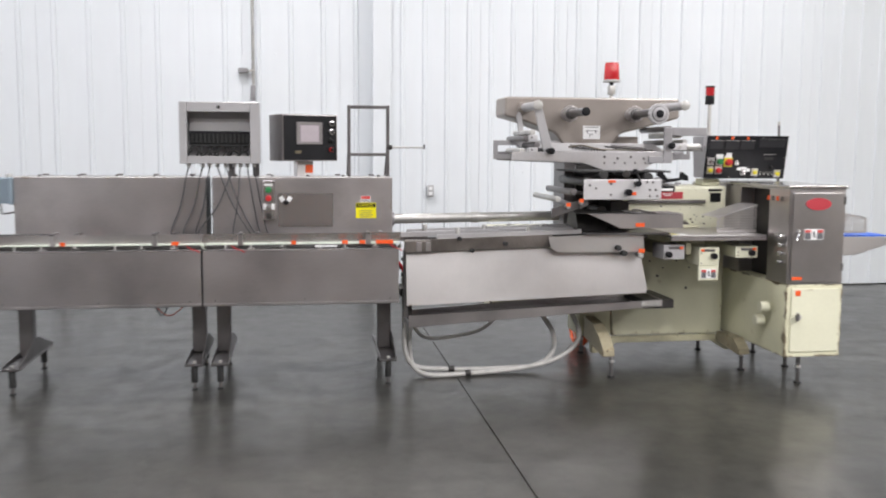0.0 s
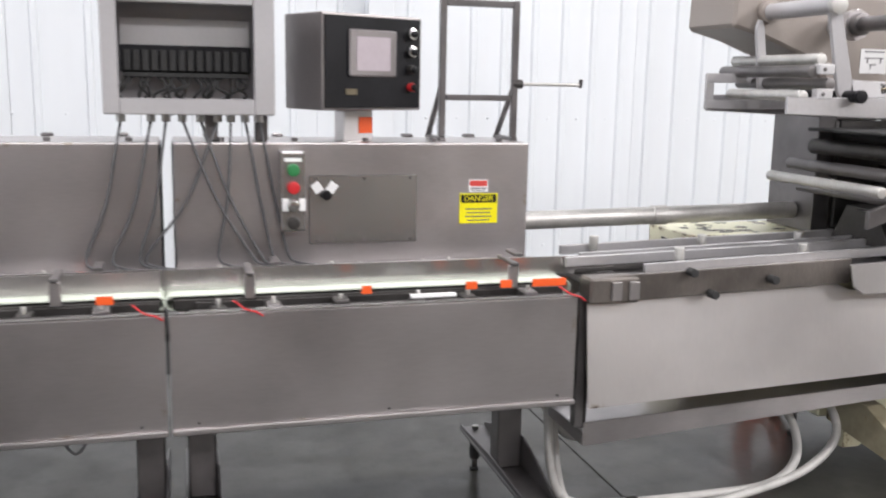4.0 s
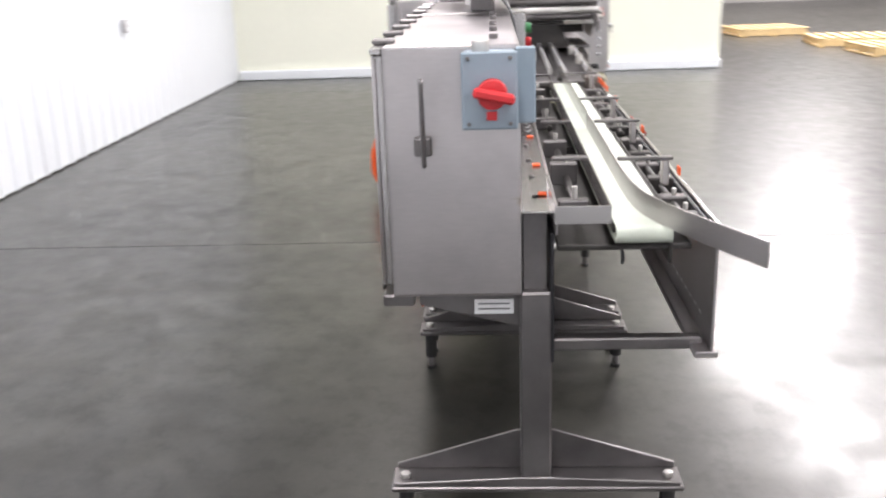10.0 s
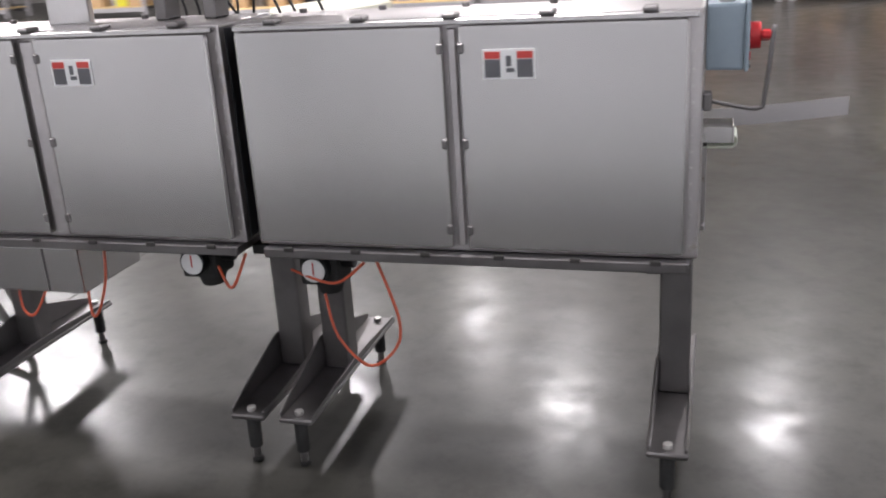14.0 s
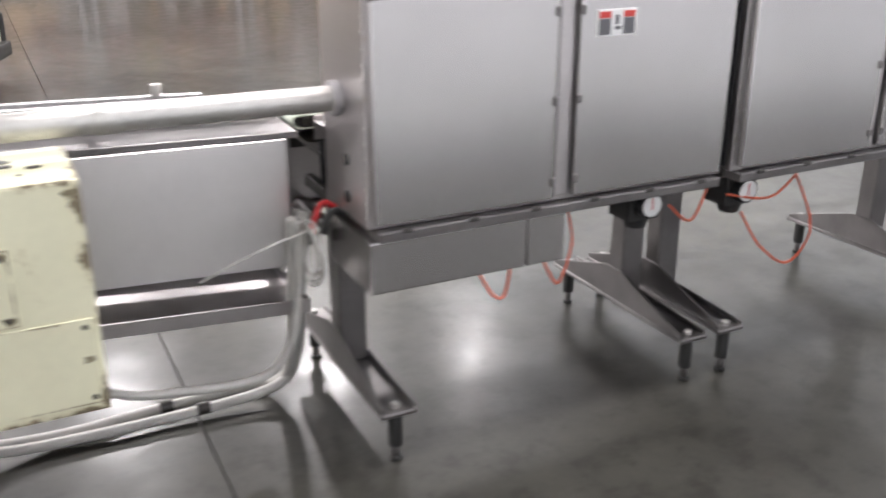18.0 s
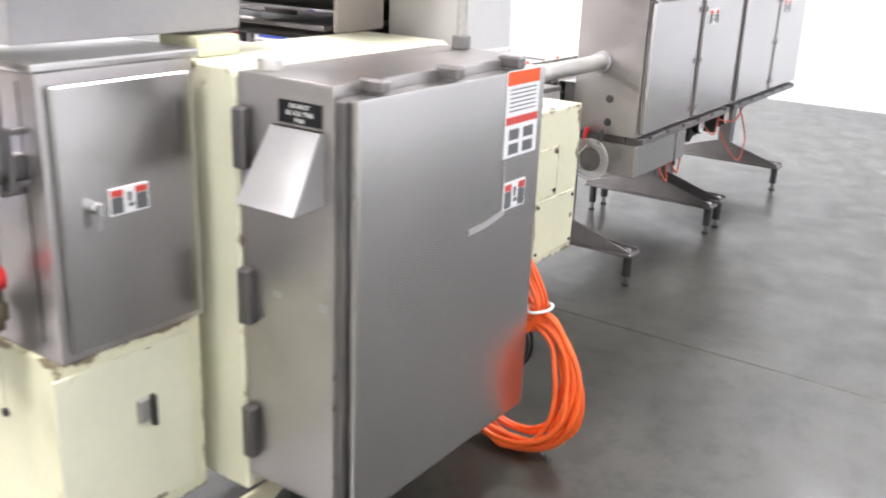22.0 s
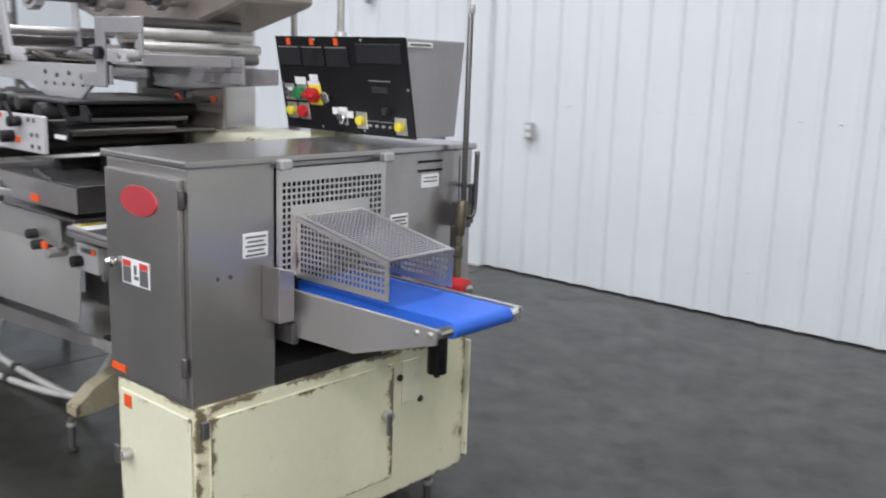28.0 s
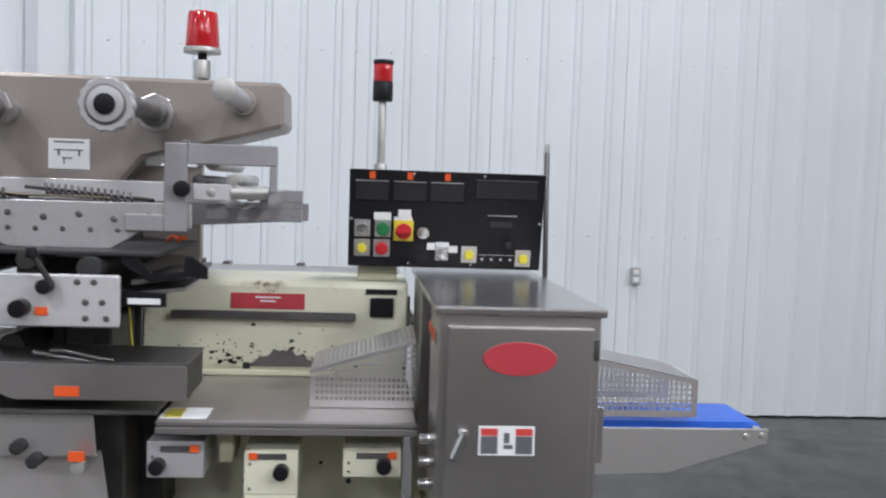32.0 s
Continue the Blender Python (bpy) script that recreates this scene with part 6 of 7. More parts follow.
for k in range(5):
    # slack strands hanging beside the drive box
    w, z1 = random.uniform(0.03, 0.09), random.uniform(0.58, 0.78)
    tube("strand", hc, ORANGE, [(2.11, 7.06, 0.47), (2.10 + random.uniform(-0.03, 0.03), 6.99 - w, 0.50 + 0.02 * k), (2.11, 6.92 - w * 0.6, z1 - 0.06), (2.125, 6.92, z1), (2.14, 6.95 - 0.02 * k, z1 + 0.06), (2.18, 6.93, z1 + 0.14)], 0.005, seg=6)
for k in range(3):
    tube("cable_loop", hc, BLACK_ROUGH, [(2.10 + 0.02 * k, 6.985 + 0.065 * math.cos(a) * (1 - 0.1 * k), 0.34 + 0.09 * math.sin(a) * (1 - 0.1 * k)) for a in [2 * math.pi * q / 10 for q in range(10)]], 0.006, seg=6, n=4, closed=True)
tube("white_tie", hc, WHITE, [(2.07, 7.076, 0.478), (2.09, 7.105, 0.482), (2.14, 7.11, 0.482), (2.17, 7.076, 0.478), (2.14, 7.045, 0.475), (2.09, 7.045, 0.475)], 0.005, seg=6, closed=True)

# ---- control panel on top ----
cp = thing("control_panel", 3.14, 6.46, 1.30, "black faced control panel with buttons and switches on the wrapper", "control panel")
PX0, PX1, PZ0, PZ1, PY = 2.83, 3.443, 1.305, 1.61, 6.33
prism("housing", cp, GREY_PAINT, "x", [(PY + 0.064, PZ0 + 0.004), (6.575, PZ0 + 0.004), (6.61, PZ1 - 0.004), (PY + 0.006, PZ1 - 0.002)], PX0 + 0.006, PX1 - 0.006, "grey panel housing", bev=0.003)
pf = box("face_plate", cp, BLACK, PX0, PX1, PY, PY + 0.0055, PZ0, PZ1, 0.002, "black face plate")
flat_sign("side_label", cp, "e", PX1 - 0.0055, 6.40, 1.59, 0.11, 0.016, WHITE, [(0, 0, 0.09, 0.006, BAR_GREY)])
def pbtn(x, z, mt, r=0.018, plate=STEEL_PANEL, ps=0.05, h=0.02):
    if plate:
        box("legend_plate", pf, plate, x - ps / 2, x + ps / 2, PY - 0.003, PY - 0.0002, z - ps / 2, z + ps / 2 + 0.004, 0.001)
    k = cyl("button", pf, mt, (x, PY - 0.003, z), (x, PY - h, z), r, bev=0.003)
    return k
pbtn(2.873, 1.425, CHROME)
pbtn(2.937, 1.425, GREEN, 0.021, STEEL_PANEL, 0.05, 0.03)
es = pbtn(3.002, 1.42, RED, 0.025, YELLOW, 0.062, 0.028)
box("stop_handle", es, RED, 2.975, 3.025, PY - 0.042, PY - 0.028, 1.411, 1.427, 0.004)
pbtn(3.063, 1.416, CHROME, 0.019, None)
pbtn(2.873, 1.363, YELLOW, 0.0155)
pbtn(2.935, 1.363, RED, 0.02, STEEL_PANEL, 0.052)
pbtn(3.126, 1.350, CHROME, 0.019, STEEL_PANEL, 0.04)
pbtn(3.213, 1.349, YELLOW, 0.0155)
pbtn(3.387, 1.340, YELLOW, 0.0155)
for x_, z_, w_, h_ in ((2.935, 1.466, 0.054, 0.024), (3.004, 1.475, 0.04, 0.026), (3.0, 1.459, 0.058, 0.012), (3.091, 1.374, 0.026, 0.022), (3.127, 1.379, 0.042, 0.018), (3.161, 1.366, 0.028, 0.022)):
    box("paper_tag", pf, WHITE, x_ - w_ / 2, x_ + w_ / 2, PY - 0.0025, PY - 0.0002, z_ - h_ / 2, z_ + h_ / 2, 0)
for x_ in (2.90, 3.017, 3.134):
    box("orange_tag", pf, ORANGE_TAG, x_ - 0.009, x_ + 0.009, PY - 0.003, PY - 0.0002, 1.582, 1.604, 0)
    box("meter", pf, BLACK_PLATE, x_ - 0.052, x_ + 0.052, PY - 0.006, PY - 0.0002, 1.515, 1.575, 0.002)
    box("meter_line", pf, GALV, x_ - 0.05, x_ + 0.05, PY - 0.0075, PY - 0.006, 1.574, 1.577, 0)
    for k in range(3):
        box("meter_mark", pf, GALV, x_ - 0.035 + 0.03 * k, x_ - 0.022 + 0.03 * k, PY - 0.0012, PY - 0.0002, 1.526, 1.529, 0)
box("display", pf, BLACK_PLATE, 3.225, 3.42, PY - 0.004, PY - 0.0002, 1.53, 1.585, 0.001)
box("display_line", pf, STEEL_DARK, 3.225, 3.42, PY - 0.0045, PY - 0.0002, 1.5865, 1.5895, 0)
box("counter", pf, BLACK_ROUGH, 3.275, 3.345, PY - 0.003, PY - 0.0002, 1.44, 1.46, 0.001)
box("counter_line", pf, GALV, 3.265, 3.36, PY - 0.0025, PY - 0.0002, 1.476, 1.479, 0)
for k in range(4):
    cyl("toggle", pf, GALV, (3.255 + 0.03 * k, PY - 0.002, 1.337), (3.255 + 0.03 * k, PY - 0.012, 1.337), 0.005, seg=8)
box("toggle_line", pf, GALV, 3.24, 3.36, PY - 0.002, PY - 0.0002, 1.35, 1.352, 0)
cyl("thumb_wheel", pf, BLACK_ROUGH, (3.335, PY, 1.385), (3.335, PY - 0.02, 1.385), 0.012)
for x_ in (PX0 + 0.008, PX1 - 0.01):
    bolt(pf, (x_, PY, 1.455), (0, -1, 0), 0.005, 0.004, GALV)
for x_ in (3.02, 3.22):
    bolt(pf, (x_, PY, 1.318), (0, -1, 0), 0.004, 0.004, GALV)
bolt(pf, (3.25, PY, 1.6), (0, -1, 0), 0.004, 0.004, GALV)
bolt(pf, (3.03, PY, 1.6), (0, -1, 0), 0.004, 0.004, GALV)
for ob in [pf, *pf.children_recursive]:
    for v in ob.data.vertices:
        v.co.y += (PZ1 - v.co.z) * 0.19
sl = thing("stack_light", 2.928, 6.54, 1.61, "black and red stack light on a grey pole", "signal lamp")
cyl("pole", sl, GALV, (2.928, 6.54, 1.612), (2.928, 6.54, 1.842), 0.013)
cyl("pole_base", sl, GALV, (2.928, 6.54, 1.606), (2.928, 6.54, 1.632), 0.022)
cyl("base", sl, BLACK, (2.928, 6.54, 1.838), (2.928, 6.54, 1.902), 0.033)
cyl("lens", sl, RED_LENS, (2.928, 6.54, 1.902), (2.928, 6.54, 1.958), 0.032, "red lens")
cyl("cap", sl, BLACK, (2.928, 6.54, 1.958), (2.928, 6.54, 1.972), 0.034)
ro = thing("air_pipe", 3.49, 6.57, 1.1, "thin dark air pipe standing beside the panel", "pipe")
cyl("pipe", ro, GALV, (3.49, 6.575, 1.69), (3.492, 6.575, 1.72), 0.009)

# ---- film unwind head ----
hd_ = thing("film_head", 2.0, 6.5, 1.0, "taupe film unwind head with spindles, rollers and brackets", "machine head")
prism("housing", hd_, BEIGE, "y", [(1.37, 1.865), (2.62, 1.865), (2.625, 1.73), (2.52, 1.70), (2.20, 1.62), (2.12, 1.52), (1.80, 1.52), (1.72, 1.62), (1.50, 1.70), (1.365, 1.735)], 6.355, 6.66, "taupe enamelled head with tapered underside", bev=0.012)
for v in hd_.children[0].data.vertices:
    if v.co.y >= 6.5:
        v.co.y += 0.02
flat_sign("diagram_plate", hd_, "s", 1.983, 6.3545, 1.625, 0.122, 0.092, WHITE, [(0, 0.036, 0.09, 0.005, BAR_GREY), (0, 0.012, 0.085, 0.004, BAR_GREY), (-0.03, 0.004, 0.006, 0.02, BAR_GREY), (0.03, 0.004, 0.006, 0.02, BAR_GREY), (-0.005, -0.012, 0.03, 0.004, BAR_GREY), (-0.014, -0.022, 0.004, 0.016, BAR_GREY)], "white threading diagram plate")
def star(name, parent, x, z, y0, y1, r, lobes, label, material):
    """A disc with a scalloped rim."""
    pts = []
    for k in range(lobes * 6):
        a = 2 * math.pi * k / (lobes * 6)
        rr = r * (1 + 0.035 * math.cos(a * lobes))
        pts.append((x + rr * math.cos(a), z + rr * math.sin(a)))
    return prism(name, parent, material, "y", pts, y0, y1, label, bev=0.003)


def spindle(x, z, y_end):
    h = cyl("hub", hd_, ALU, (x, 6.355, z), (x, 6.27, z), 0.04)
    star("flange", hd_, x, z, 6.27, 6.235, 0.055, 8, "worn scalloped reel flange", STEEL)
    cyl("clamp_ring", hd_, STEEL_DARK, (x, 6.235, z), (x, 6.205, z), 0.04)
    cyl("shaft", hd_, STEEL_DARK, (x, 6.235, z), (x, y_end, z), 0.027)
    cyl("shaft_end", hd_, BLACK, (x, y_end, z), (x, y_end - 0.012, z), 0.029)
spindle(1.80, 1.75, 5.90)
spindle(2.26, 1.75, 5.80)
hw = star("hand_wheel", hd_, 2.246, 1.735, 5.80, 5.767, 0.066, 14, "scalloped grey metal hand wheel", SILVER_PAINT)
cyl("wheel_ring", hw, STEEL_DARK, (2.246, 5.767, 1.735), (2.246, 5.763, 1.735), 0.05)
cyl("wheel_face", hw, SILVER_PAINT, (2.246, 5.7628, 1.735), (2.246, 5.759, 1.735), 0.044)
cyl("wheel_hole", hw, BLACK, (2.246, 5.7588, 1.735), (2.246, 5.752, 1.735), 0.026)
# swing arms and rollers at both ends
for x_, z_ in ((1.50, 1.79), (2.50, 1.80)):
    cyl("roller_cap", hd_, GALV, (x_, 5.958, z_), (x_, 5.9795, z_), 0.034, seg=8)
    cyl("roller_base", hd_, BEIGE, (x_, 6.325, z_), (x_, 6.3545, z_), 0.042)
def rollers(xs):
    for (x, z, y0, y1, r, mt) in xs:
        cyl("roller", hd_, mt, (x, y0, z), (x, y1, z), r)
rollers([(1.50, 1.79, 5.98, 6.355, 0.029, SILVER_PAINT), (1.475, 1.615, 5.99, 6.5, 0.019, GALV), (1.43, 1.575, 5.97, 6.5, 0.021, STEEL_DARK), (1.50, 1.535, 5.97, 6.5, 0.020, STEEL_DARK), (1.40, 1.495, 5.97, 6.4, 0.018, GALV), (1.58, 1.495, 5.93, 6.5, 0.02, BLACK),
         (2.50, 1.80, 5.98, 6.355, 0.029, SILVER_PAINT), (2.40, 1.645, 5.97, 6.5, 0.020, STEEL_DARK), (2.47, 1.605, 5.97, 6.5, 0.020, GALV), (2.43, 1.555, 6.0, 6.5, 0.018, STEEL_DARK), (2.52, 1.56, 6.0, 6.5, 0.018, GALV), (2.57, 1.525, 6.0, 6.45, 0.020, STEEL_DARK)])
def swing_arm(ax, az, bx, bz, wa, wb, y):
    prism("swing_arm", hd_, SILVER_PAINT, "y", [(ax - wa, az - 0.01), (ax - wa * 0.5, az + 0.02), (ax + wa * 0.5, az + 0.02), (ax + wa, az - 0.01), (bx + wb, bz + 0.01), (bx + wb * 0.5, bz - 0.02), (bx - wb * 0.5, bz - 0.02), (bx - wb, bz + 0.01)], y, y + 0.016, bev=0.004)
swing_arm(1.505, 1.80, 1.575, 1.50, 0.026, 0.034, 5.985)
swing_arm(1.46, 1.74, 1.49, 1.50, 0.018, 0.022, 6.325)
for bx0, bz0 in ((1.44, 1.565), (1.44, 1.485)):
    blk = box("bearing_block", hd_, WHITE_PLATE, bx0, bx0 + 0.06, 5.952, 5.985, bz0, bz0 + 0.034, 0.003)
    bolt(blk, (bx0 + 0.02, 5.952, bz0 + 0.017), (0, -1, 0), 0.007, 0.004)
blk = box("bearing_block", hd_, WHITE_PLATE, 2.42, 2.52, 5.962, 5.99, 1.505, 1.55, 0.003)
bolt(blk, (2.47, 5.962, 1.528), (0, -1, 0), 0.011, 0.005, GALV)
cyl("roller", hd_, GALV, (2.52, 5.976, 1.528), (2.62, 5.976, 1.53), 0.018)
prism("arm_plate", hd_, WHITE_PLATE, "y", [(1.585, 1.492), (1.72, 1.492), (1.71, 1.545), (1.60, 1.55)], 5.985, 5.997)
for x_, z_ in ((1.585, 1.495), (2.40, 1.535)):
    cyl("cap", hd_, BLACK, (x_, 5.935, z_), (x_, 5.915, z_), 0.022)
# long side plates and end brackets
prism("side_plate", hd_, ALU, "y", [(1.33, 1.435), (1.33, 1.49), (2.42, 1.495), (2.42, 1.43), (2.30, 1.425), (2.17, 1.345), (2.03, 1.345), (1.80, 1.42)], 5.955, 5.967, "pale machined side plate")
prism("rear_plate", hd_, WHITE_PLATE, "y", [(1.40, 1.49), (2.52, 1.49), (2.40, 1.55), (1.62, 1.55)], 6.28, 6.29)
prism("rear_side_plate", hd_, GREY_PAINT, "y", [(1.33, 1.43), (1.33, 1.49), (2.70, 1.495), (2.70, 1.44), (2.10, 1.40)], 6.44, 6.452)
for k in range(5):
    bolt(hd_, (1.95 + 0.09 * k, 5.955, 1.46 - 0.01 * (k % 2)), (0, -1, 0), 0.009, 0.004, STEEL_DARK)
    bolt(hd_, (1.95 + 0.07 * k, 5.955, 1.42), (0, -1, 0), 0.007, 0.004, STEEL_DARK)
for sx0, sx1, turns in ((1.74, 1.93, 9), (2.02, 2.26, 14)):
    n = turns * 8
    bm = add_tube(bmesh.new(), [Vector((sx0 + (sx1 - sx0) * k / n, 6.02 + 0.014 * math.cos(k * math.pi / 4), 1.524 - 0.02 * (k / n) + 0.014 * math.sin(k * math.pi / 4))) for k in range(n + 1)], 0.0042, 5)
    part("coil_spring", bm, STEEL_DARK, hd_, "coiled tension spring")
    cyl("spring_rod", hd_, DARK_IRON, (sx0 - 0.05, 6.02, 1.527), (sx1 + 0.05, 6.02, 1.50), 0.005, seg=8)
tube("wire", hd_, BRASS, [(1.70, 5.99, 1.515), (1.80, 5.985, 1.535), (1.92, 5.99, 1.51), (2.05, 5.985, 1.505), (2.2, 5.99, 1.503)], 0.004, seg=5)
def loop_bracket(name, x0, x1, y, z0, z1, w, open_side):
    for a in ((x0, x1, z1 - w, z1), (x0, x1, z0, z0 + w)):
        box(name, hd_, SILVER_PAINT, a[0], a[1], y, y + 0.012, a[2], a[3], 0.002)
    if open_side != "left":
        box(name, hd_, SILVER_PAINT, x0, x0 + w, y, y + 0.012, z0 + w + 0.0003, z1 - w - 0.0003, 0.002)
    if open_side != "right":
        box(name, hd_, SILVER_PAINT, x1 - w, x1, y, y + 0.012, z0 + w + 0.0003, z1 - w - 0.0003, 0.002)
loop_bracket("loop_bracket", 1.295, 1.92, 6.395, 1.438, 1.568, 0.034, "right")
# right hand bracket: upright, top bar, drop, tail
box("z_bracket", hd_, GREY_PAINT, 2.35, 2.41, 5.94, 5.952, 1.42, 1.655, 0.003)
box("z_bracket", hd_, GREY_PAINT, 2.4103, 2.645, 5.94, 5.952, 1.60, 1.655, 0.003)
box("z_bracket", hd_, GREY_PAINT, 2.625, 2.645, 5.94, 5.952, 1.53, 1.5997, 0.003)
box("z_bracket", hd_, GREY_PAINT, 2.25, 2.3497, 5.94, 5.952, 1.42, 1.465, 0.003)
box("tail_bracket", hd_, GREY_PAINT, 2.62, 2.632, 5.953, 6.30, 1.497, 1.537, 0.003)
box("tail_bracket", hd_, GREY_PAINT, 2.40, 2.69, 6.301, 6.313, 1.44, 1.48, 0.003)
box("tail_bracket", hd_, GREY_PAINT, 2.56, 2.69, 6.301, 6.313, 1.497, 1.537, 0.003)
box("tail_bracket", hd_, GREY_PAINT, 2.665, 2.69, 6.3005, 6.3125, 1.4803, 1.4967, 0.002)
# column and lower roller stack
box("column", hd_, STEEL_DARK, 1.81, 1.888, 6.41, 6.70, 0.958, 1.52, 0.006, "dark steel column", seg=2)
box("column_back", hd_, CASING, 1.893, 2.13, 6.48, 6.78, 1.008, 1.86, 0.006, "light grey rear casing", seg=2)
box("rear_casing_lip", hd_, CASING, 1.888, 2.135, 6.4795, 6.785, 0.958, 1.213, 0.004)
box("brown_plate", hd_, BEIGE, 2.14, 2.36, 6.4545, 6.47, 1.255, 1.60, 0.004)
box("orange_tag", hd_, ORANGE_TAG, 2.22, 2.27, 6.4705, 6.474, 1.39, 1.42, 0.0005)
flat_sign("orange_tag", hd_, "s", 2.30, 6.4535, 1.37, 0.04, 0.02, ORANGE_TAG)
wp = box("knob_plate", hd_, WHITE_PLATE, 1.764, 2.28, 5.777, 5.797, 1.187, 1.317, 0.004, "pale plate with knobs and bolts")
for x_, z_, r_ in ((2.05, 1.235, 0.022), (2.11, 1.29, 0.018)):
    cyl("knob", wp, BLACK, (x_, 5.777, z_), (x_, 5.735, z_), r_)
tube("lever", wp, BLACK_ROUGH, [(2.13, 5.75, 1.285), (2.11, 5.74, 1.33), (2.085, 5.735, 1.37)], 0.007, seg=6)
cyl("lever_ball", wp, BLACK, (2.085, 5.735, 1.36), (2.083, 5.735, 1.385), 0.014)
for x_, z_ in ((1.80, 1.28), (1.84, 1.26), (1.94, 1.29), (1.94, 1.22), (2.18, 1.30), (2.22, 1.30), (2.2, 1.25), (2.24, 1.25), (2.2, 1.21), (2.25, 1.21)):
    bolt(wp, (x_, 5.777, z_), (0, -1, 0), 0.008, 0.004)
box("orange_tag", wp, ORANGE_TAG, 1.92, 1.97, 5.773, 5.7765, 1.297, 1.313, 0.0005)
box("orange_tag", wp, ORANGE_TAG, 2.08, 2.11, 5.773, 5.7765, 1.216, 1.236, 0.0005)
for (x_, z_, r_, mt, y1) in ((1.80, 1.30, 0.03, DARK_IRON, 6.42), (1.90, 1.345, 0.028, BLACK_ROUGH, 6.42), (2.05, 1.35, 0.025, DARK_IRON, 6.42), (1.70, 1.235, 0.022, STEEL_DARK, 6.42), (1.60, 1.19, 0.019, GALV, 6.40), (2.2, 1.33, 0.03, BLACK_ROUGH, 6.42), (1.9, 1.21, 0.022, CHROME, 6.42), (2.1, 1.205, 0.022, DARK_IRON, 6.42), (1.75, 1.145, 0.02, STEEL_DARK, 6.42)):
    cyl("roller", hd_, mt, (x_, 5.798 if mt is not CHROME else 5.83, z_), (x_, y1, z_), r_)
box("film_deck", hd_, BLACK_ROUGH, 1.75, 2.36, 5.83, 6.40, 1.36, 1.372, 0.003)
# dark plate added to darken the recess behind the rollers
box("dark_back", hd_, DARK_IRON, 1.89, 2.195, 6.385, 6.40, 0.98, 1.40, 0.003)
box("web_plate", hd_, STEEL_DARK, 2.0, 2.36, 5.85, 6.42, 1.255, 1.27, 0.003)
prism("black_arm", hd_, BLACK, "y", [(2.27, 1.366), (2.307, 1.362), (2.345, 1.318), (2.425, 1.326), (2.427, 1.363), (2.447, 1.363), (2.484, 1.336), (2.484, 1.306), (2.44, 1.312), (2.34, 1.298), (2.27, 1.34)], 5.836, 5.85)
la = prism("black_arm", hd_, BLACK, "y", [(2.15, 1.30), (2.19, 1.31), (2.29, 1.276), (2.385, 1.27), (2.385, 1.236), (2.28, 1.236), (2.15, 1.27)], 5.815, 5.829)
box("arm_label", la, WHITE, 2.292, 2.372, 5.8115, 5.8145, 1.243, 1.258, 0.0004)
prism("guide_tongue", hd_, STEEL_DARK, "y", [(2.29, 1.30), (2.43, 1.318), (2.43, 1.306), (2.29, 1.285)], 5.8515, 6.25)
prism("guide_tongue", hd_, STEEL, "y", [(2.29, 1.268), (2.43, 1.284), (2.43, 1.276), (2.29, 1.256)], 5.852, 6.2)
prism("nose_arm", hd_, STEEL_DARK, "y", [(1.56, 1.07), (1.80, 1.15), (1.80, 1.20), (1.56, 1.13)], 5.80, 5.82)
for x_, z_ in ((1.66, 1.145), (1.745, 1.17)):
    cyl("arm_knob", hd_, GALV, (x_, 5.80, z_), (x_, 5.77, z_), 0.014)
    box("orange_tag", hd_, ORANGE_TAG, x_ - 0.014, x_ + 0.014, 5.766, 5.7695, z_, z_ + 0.024, 0.0005)
# forming box and fin wheels
fb = prism("forming_box", hd_, STEEL, "y", [(1.80, 1.096), (2.443, 1.088), (2.443, 1.0), (2.02, 1.0)], 5.80, 5.808, "worn steel forming box")
prism("box_top", fb, STEEL_DARK, "y", [(1.72, 1.10), (2.443, 1.094), (2.443, 1.0885), (1.90, 1.092)], 5.8085, 6.06)
box("box_end", fb, DARK_IRON, 2.432, 2.4425, 5.812, 6.04, 1.0, 1.087, 0.003)
tube("pull_rod", fb, STEEL_DARK, [(2.10, 5.83, 1.118), (2.14, 5.82, 1.12), (2.2, 5.815, 1.108), (2.26, 5.813, 1.10)], 0.006, seg=6)
box("orange_tag", hd_, ORANGE_TAG, 2.12, 2.18, 5.796, 5.7995, 1.01, 1.035, 0.0005)
box("forming_floor", hd_, STEEL_DARK, 1.80, 2.364, 5.83, 6.38, 0.955, 0.968, 0.003)
prism("folder", hd_, DARK_IRON, "x", [(5.95, 0.97), (6.25, 0.97), (6.18, 1.10), (6.02, 1.10)], 1.78, 1.98)
cyl("fold_wheel", hd_, DARK_IRON, (1.95, 5.98, 1.10), (1.95, 6.22, 1.10), 0.035)
tube("crank", hd_, STEEL_DARK, [(2.05, 5.85, 1.11), (2.15, 5.83, 1.10), (2.28, 5.82, 1.085)], 0.008, seg=6)
box("drive_block", hd_, DARK_IRON, 2.05, 2.18, 6.1, 6.38, 0.97, 1.16, 0.006)
tube("air_tube", hd_, YELLOW, [(2.22, 6.2, 1.02), (2.21, 6.2, 1.10), (2.19, 6.25, 1.18)], 0.003, seg=6)
tube("air_tube", hd_, TUBE_RED, [(2.28, 6.3, 1.36), (2.31, 6.28, 1.39), (2.33, 6.3, 1.36)], 0.006, seg=6)

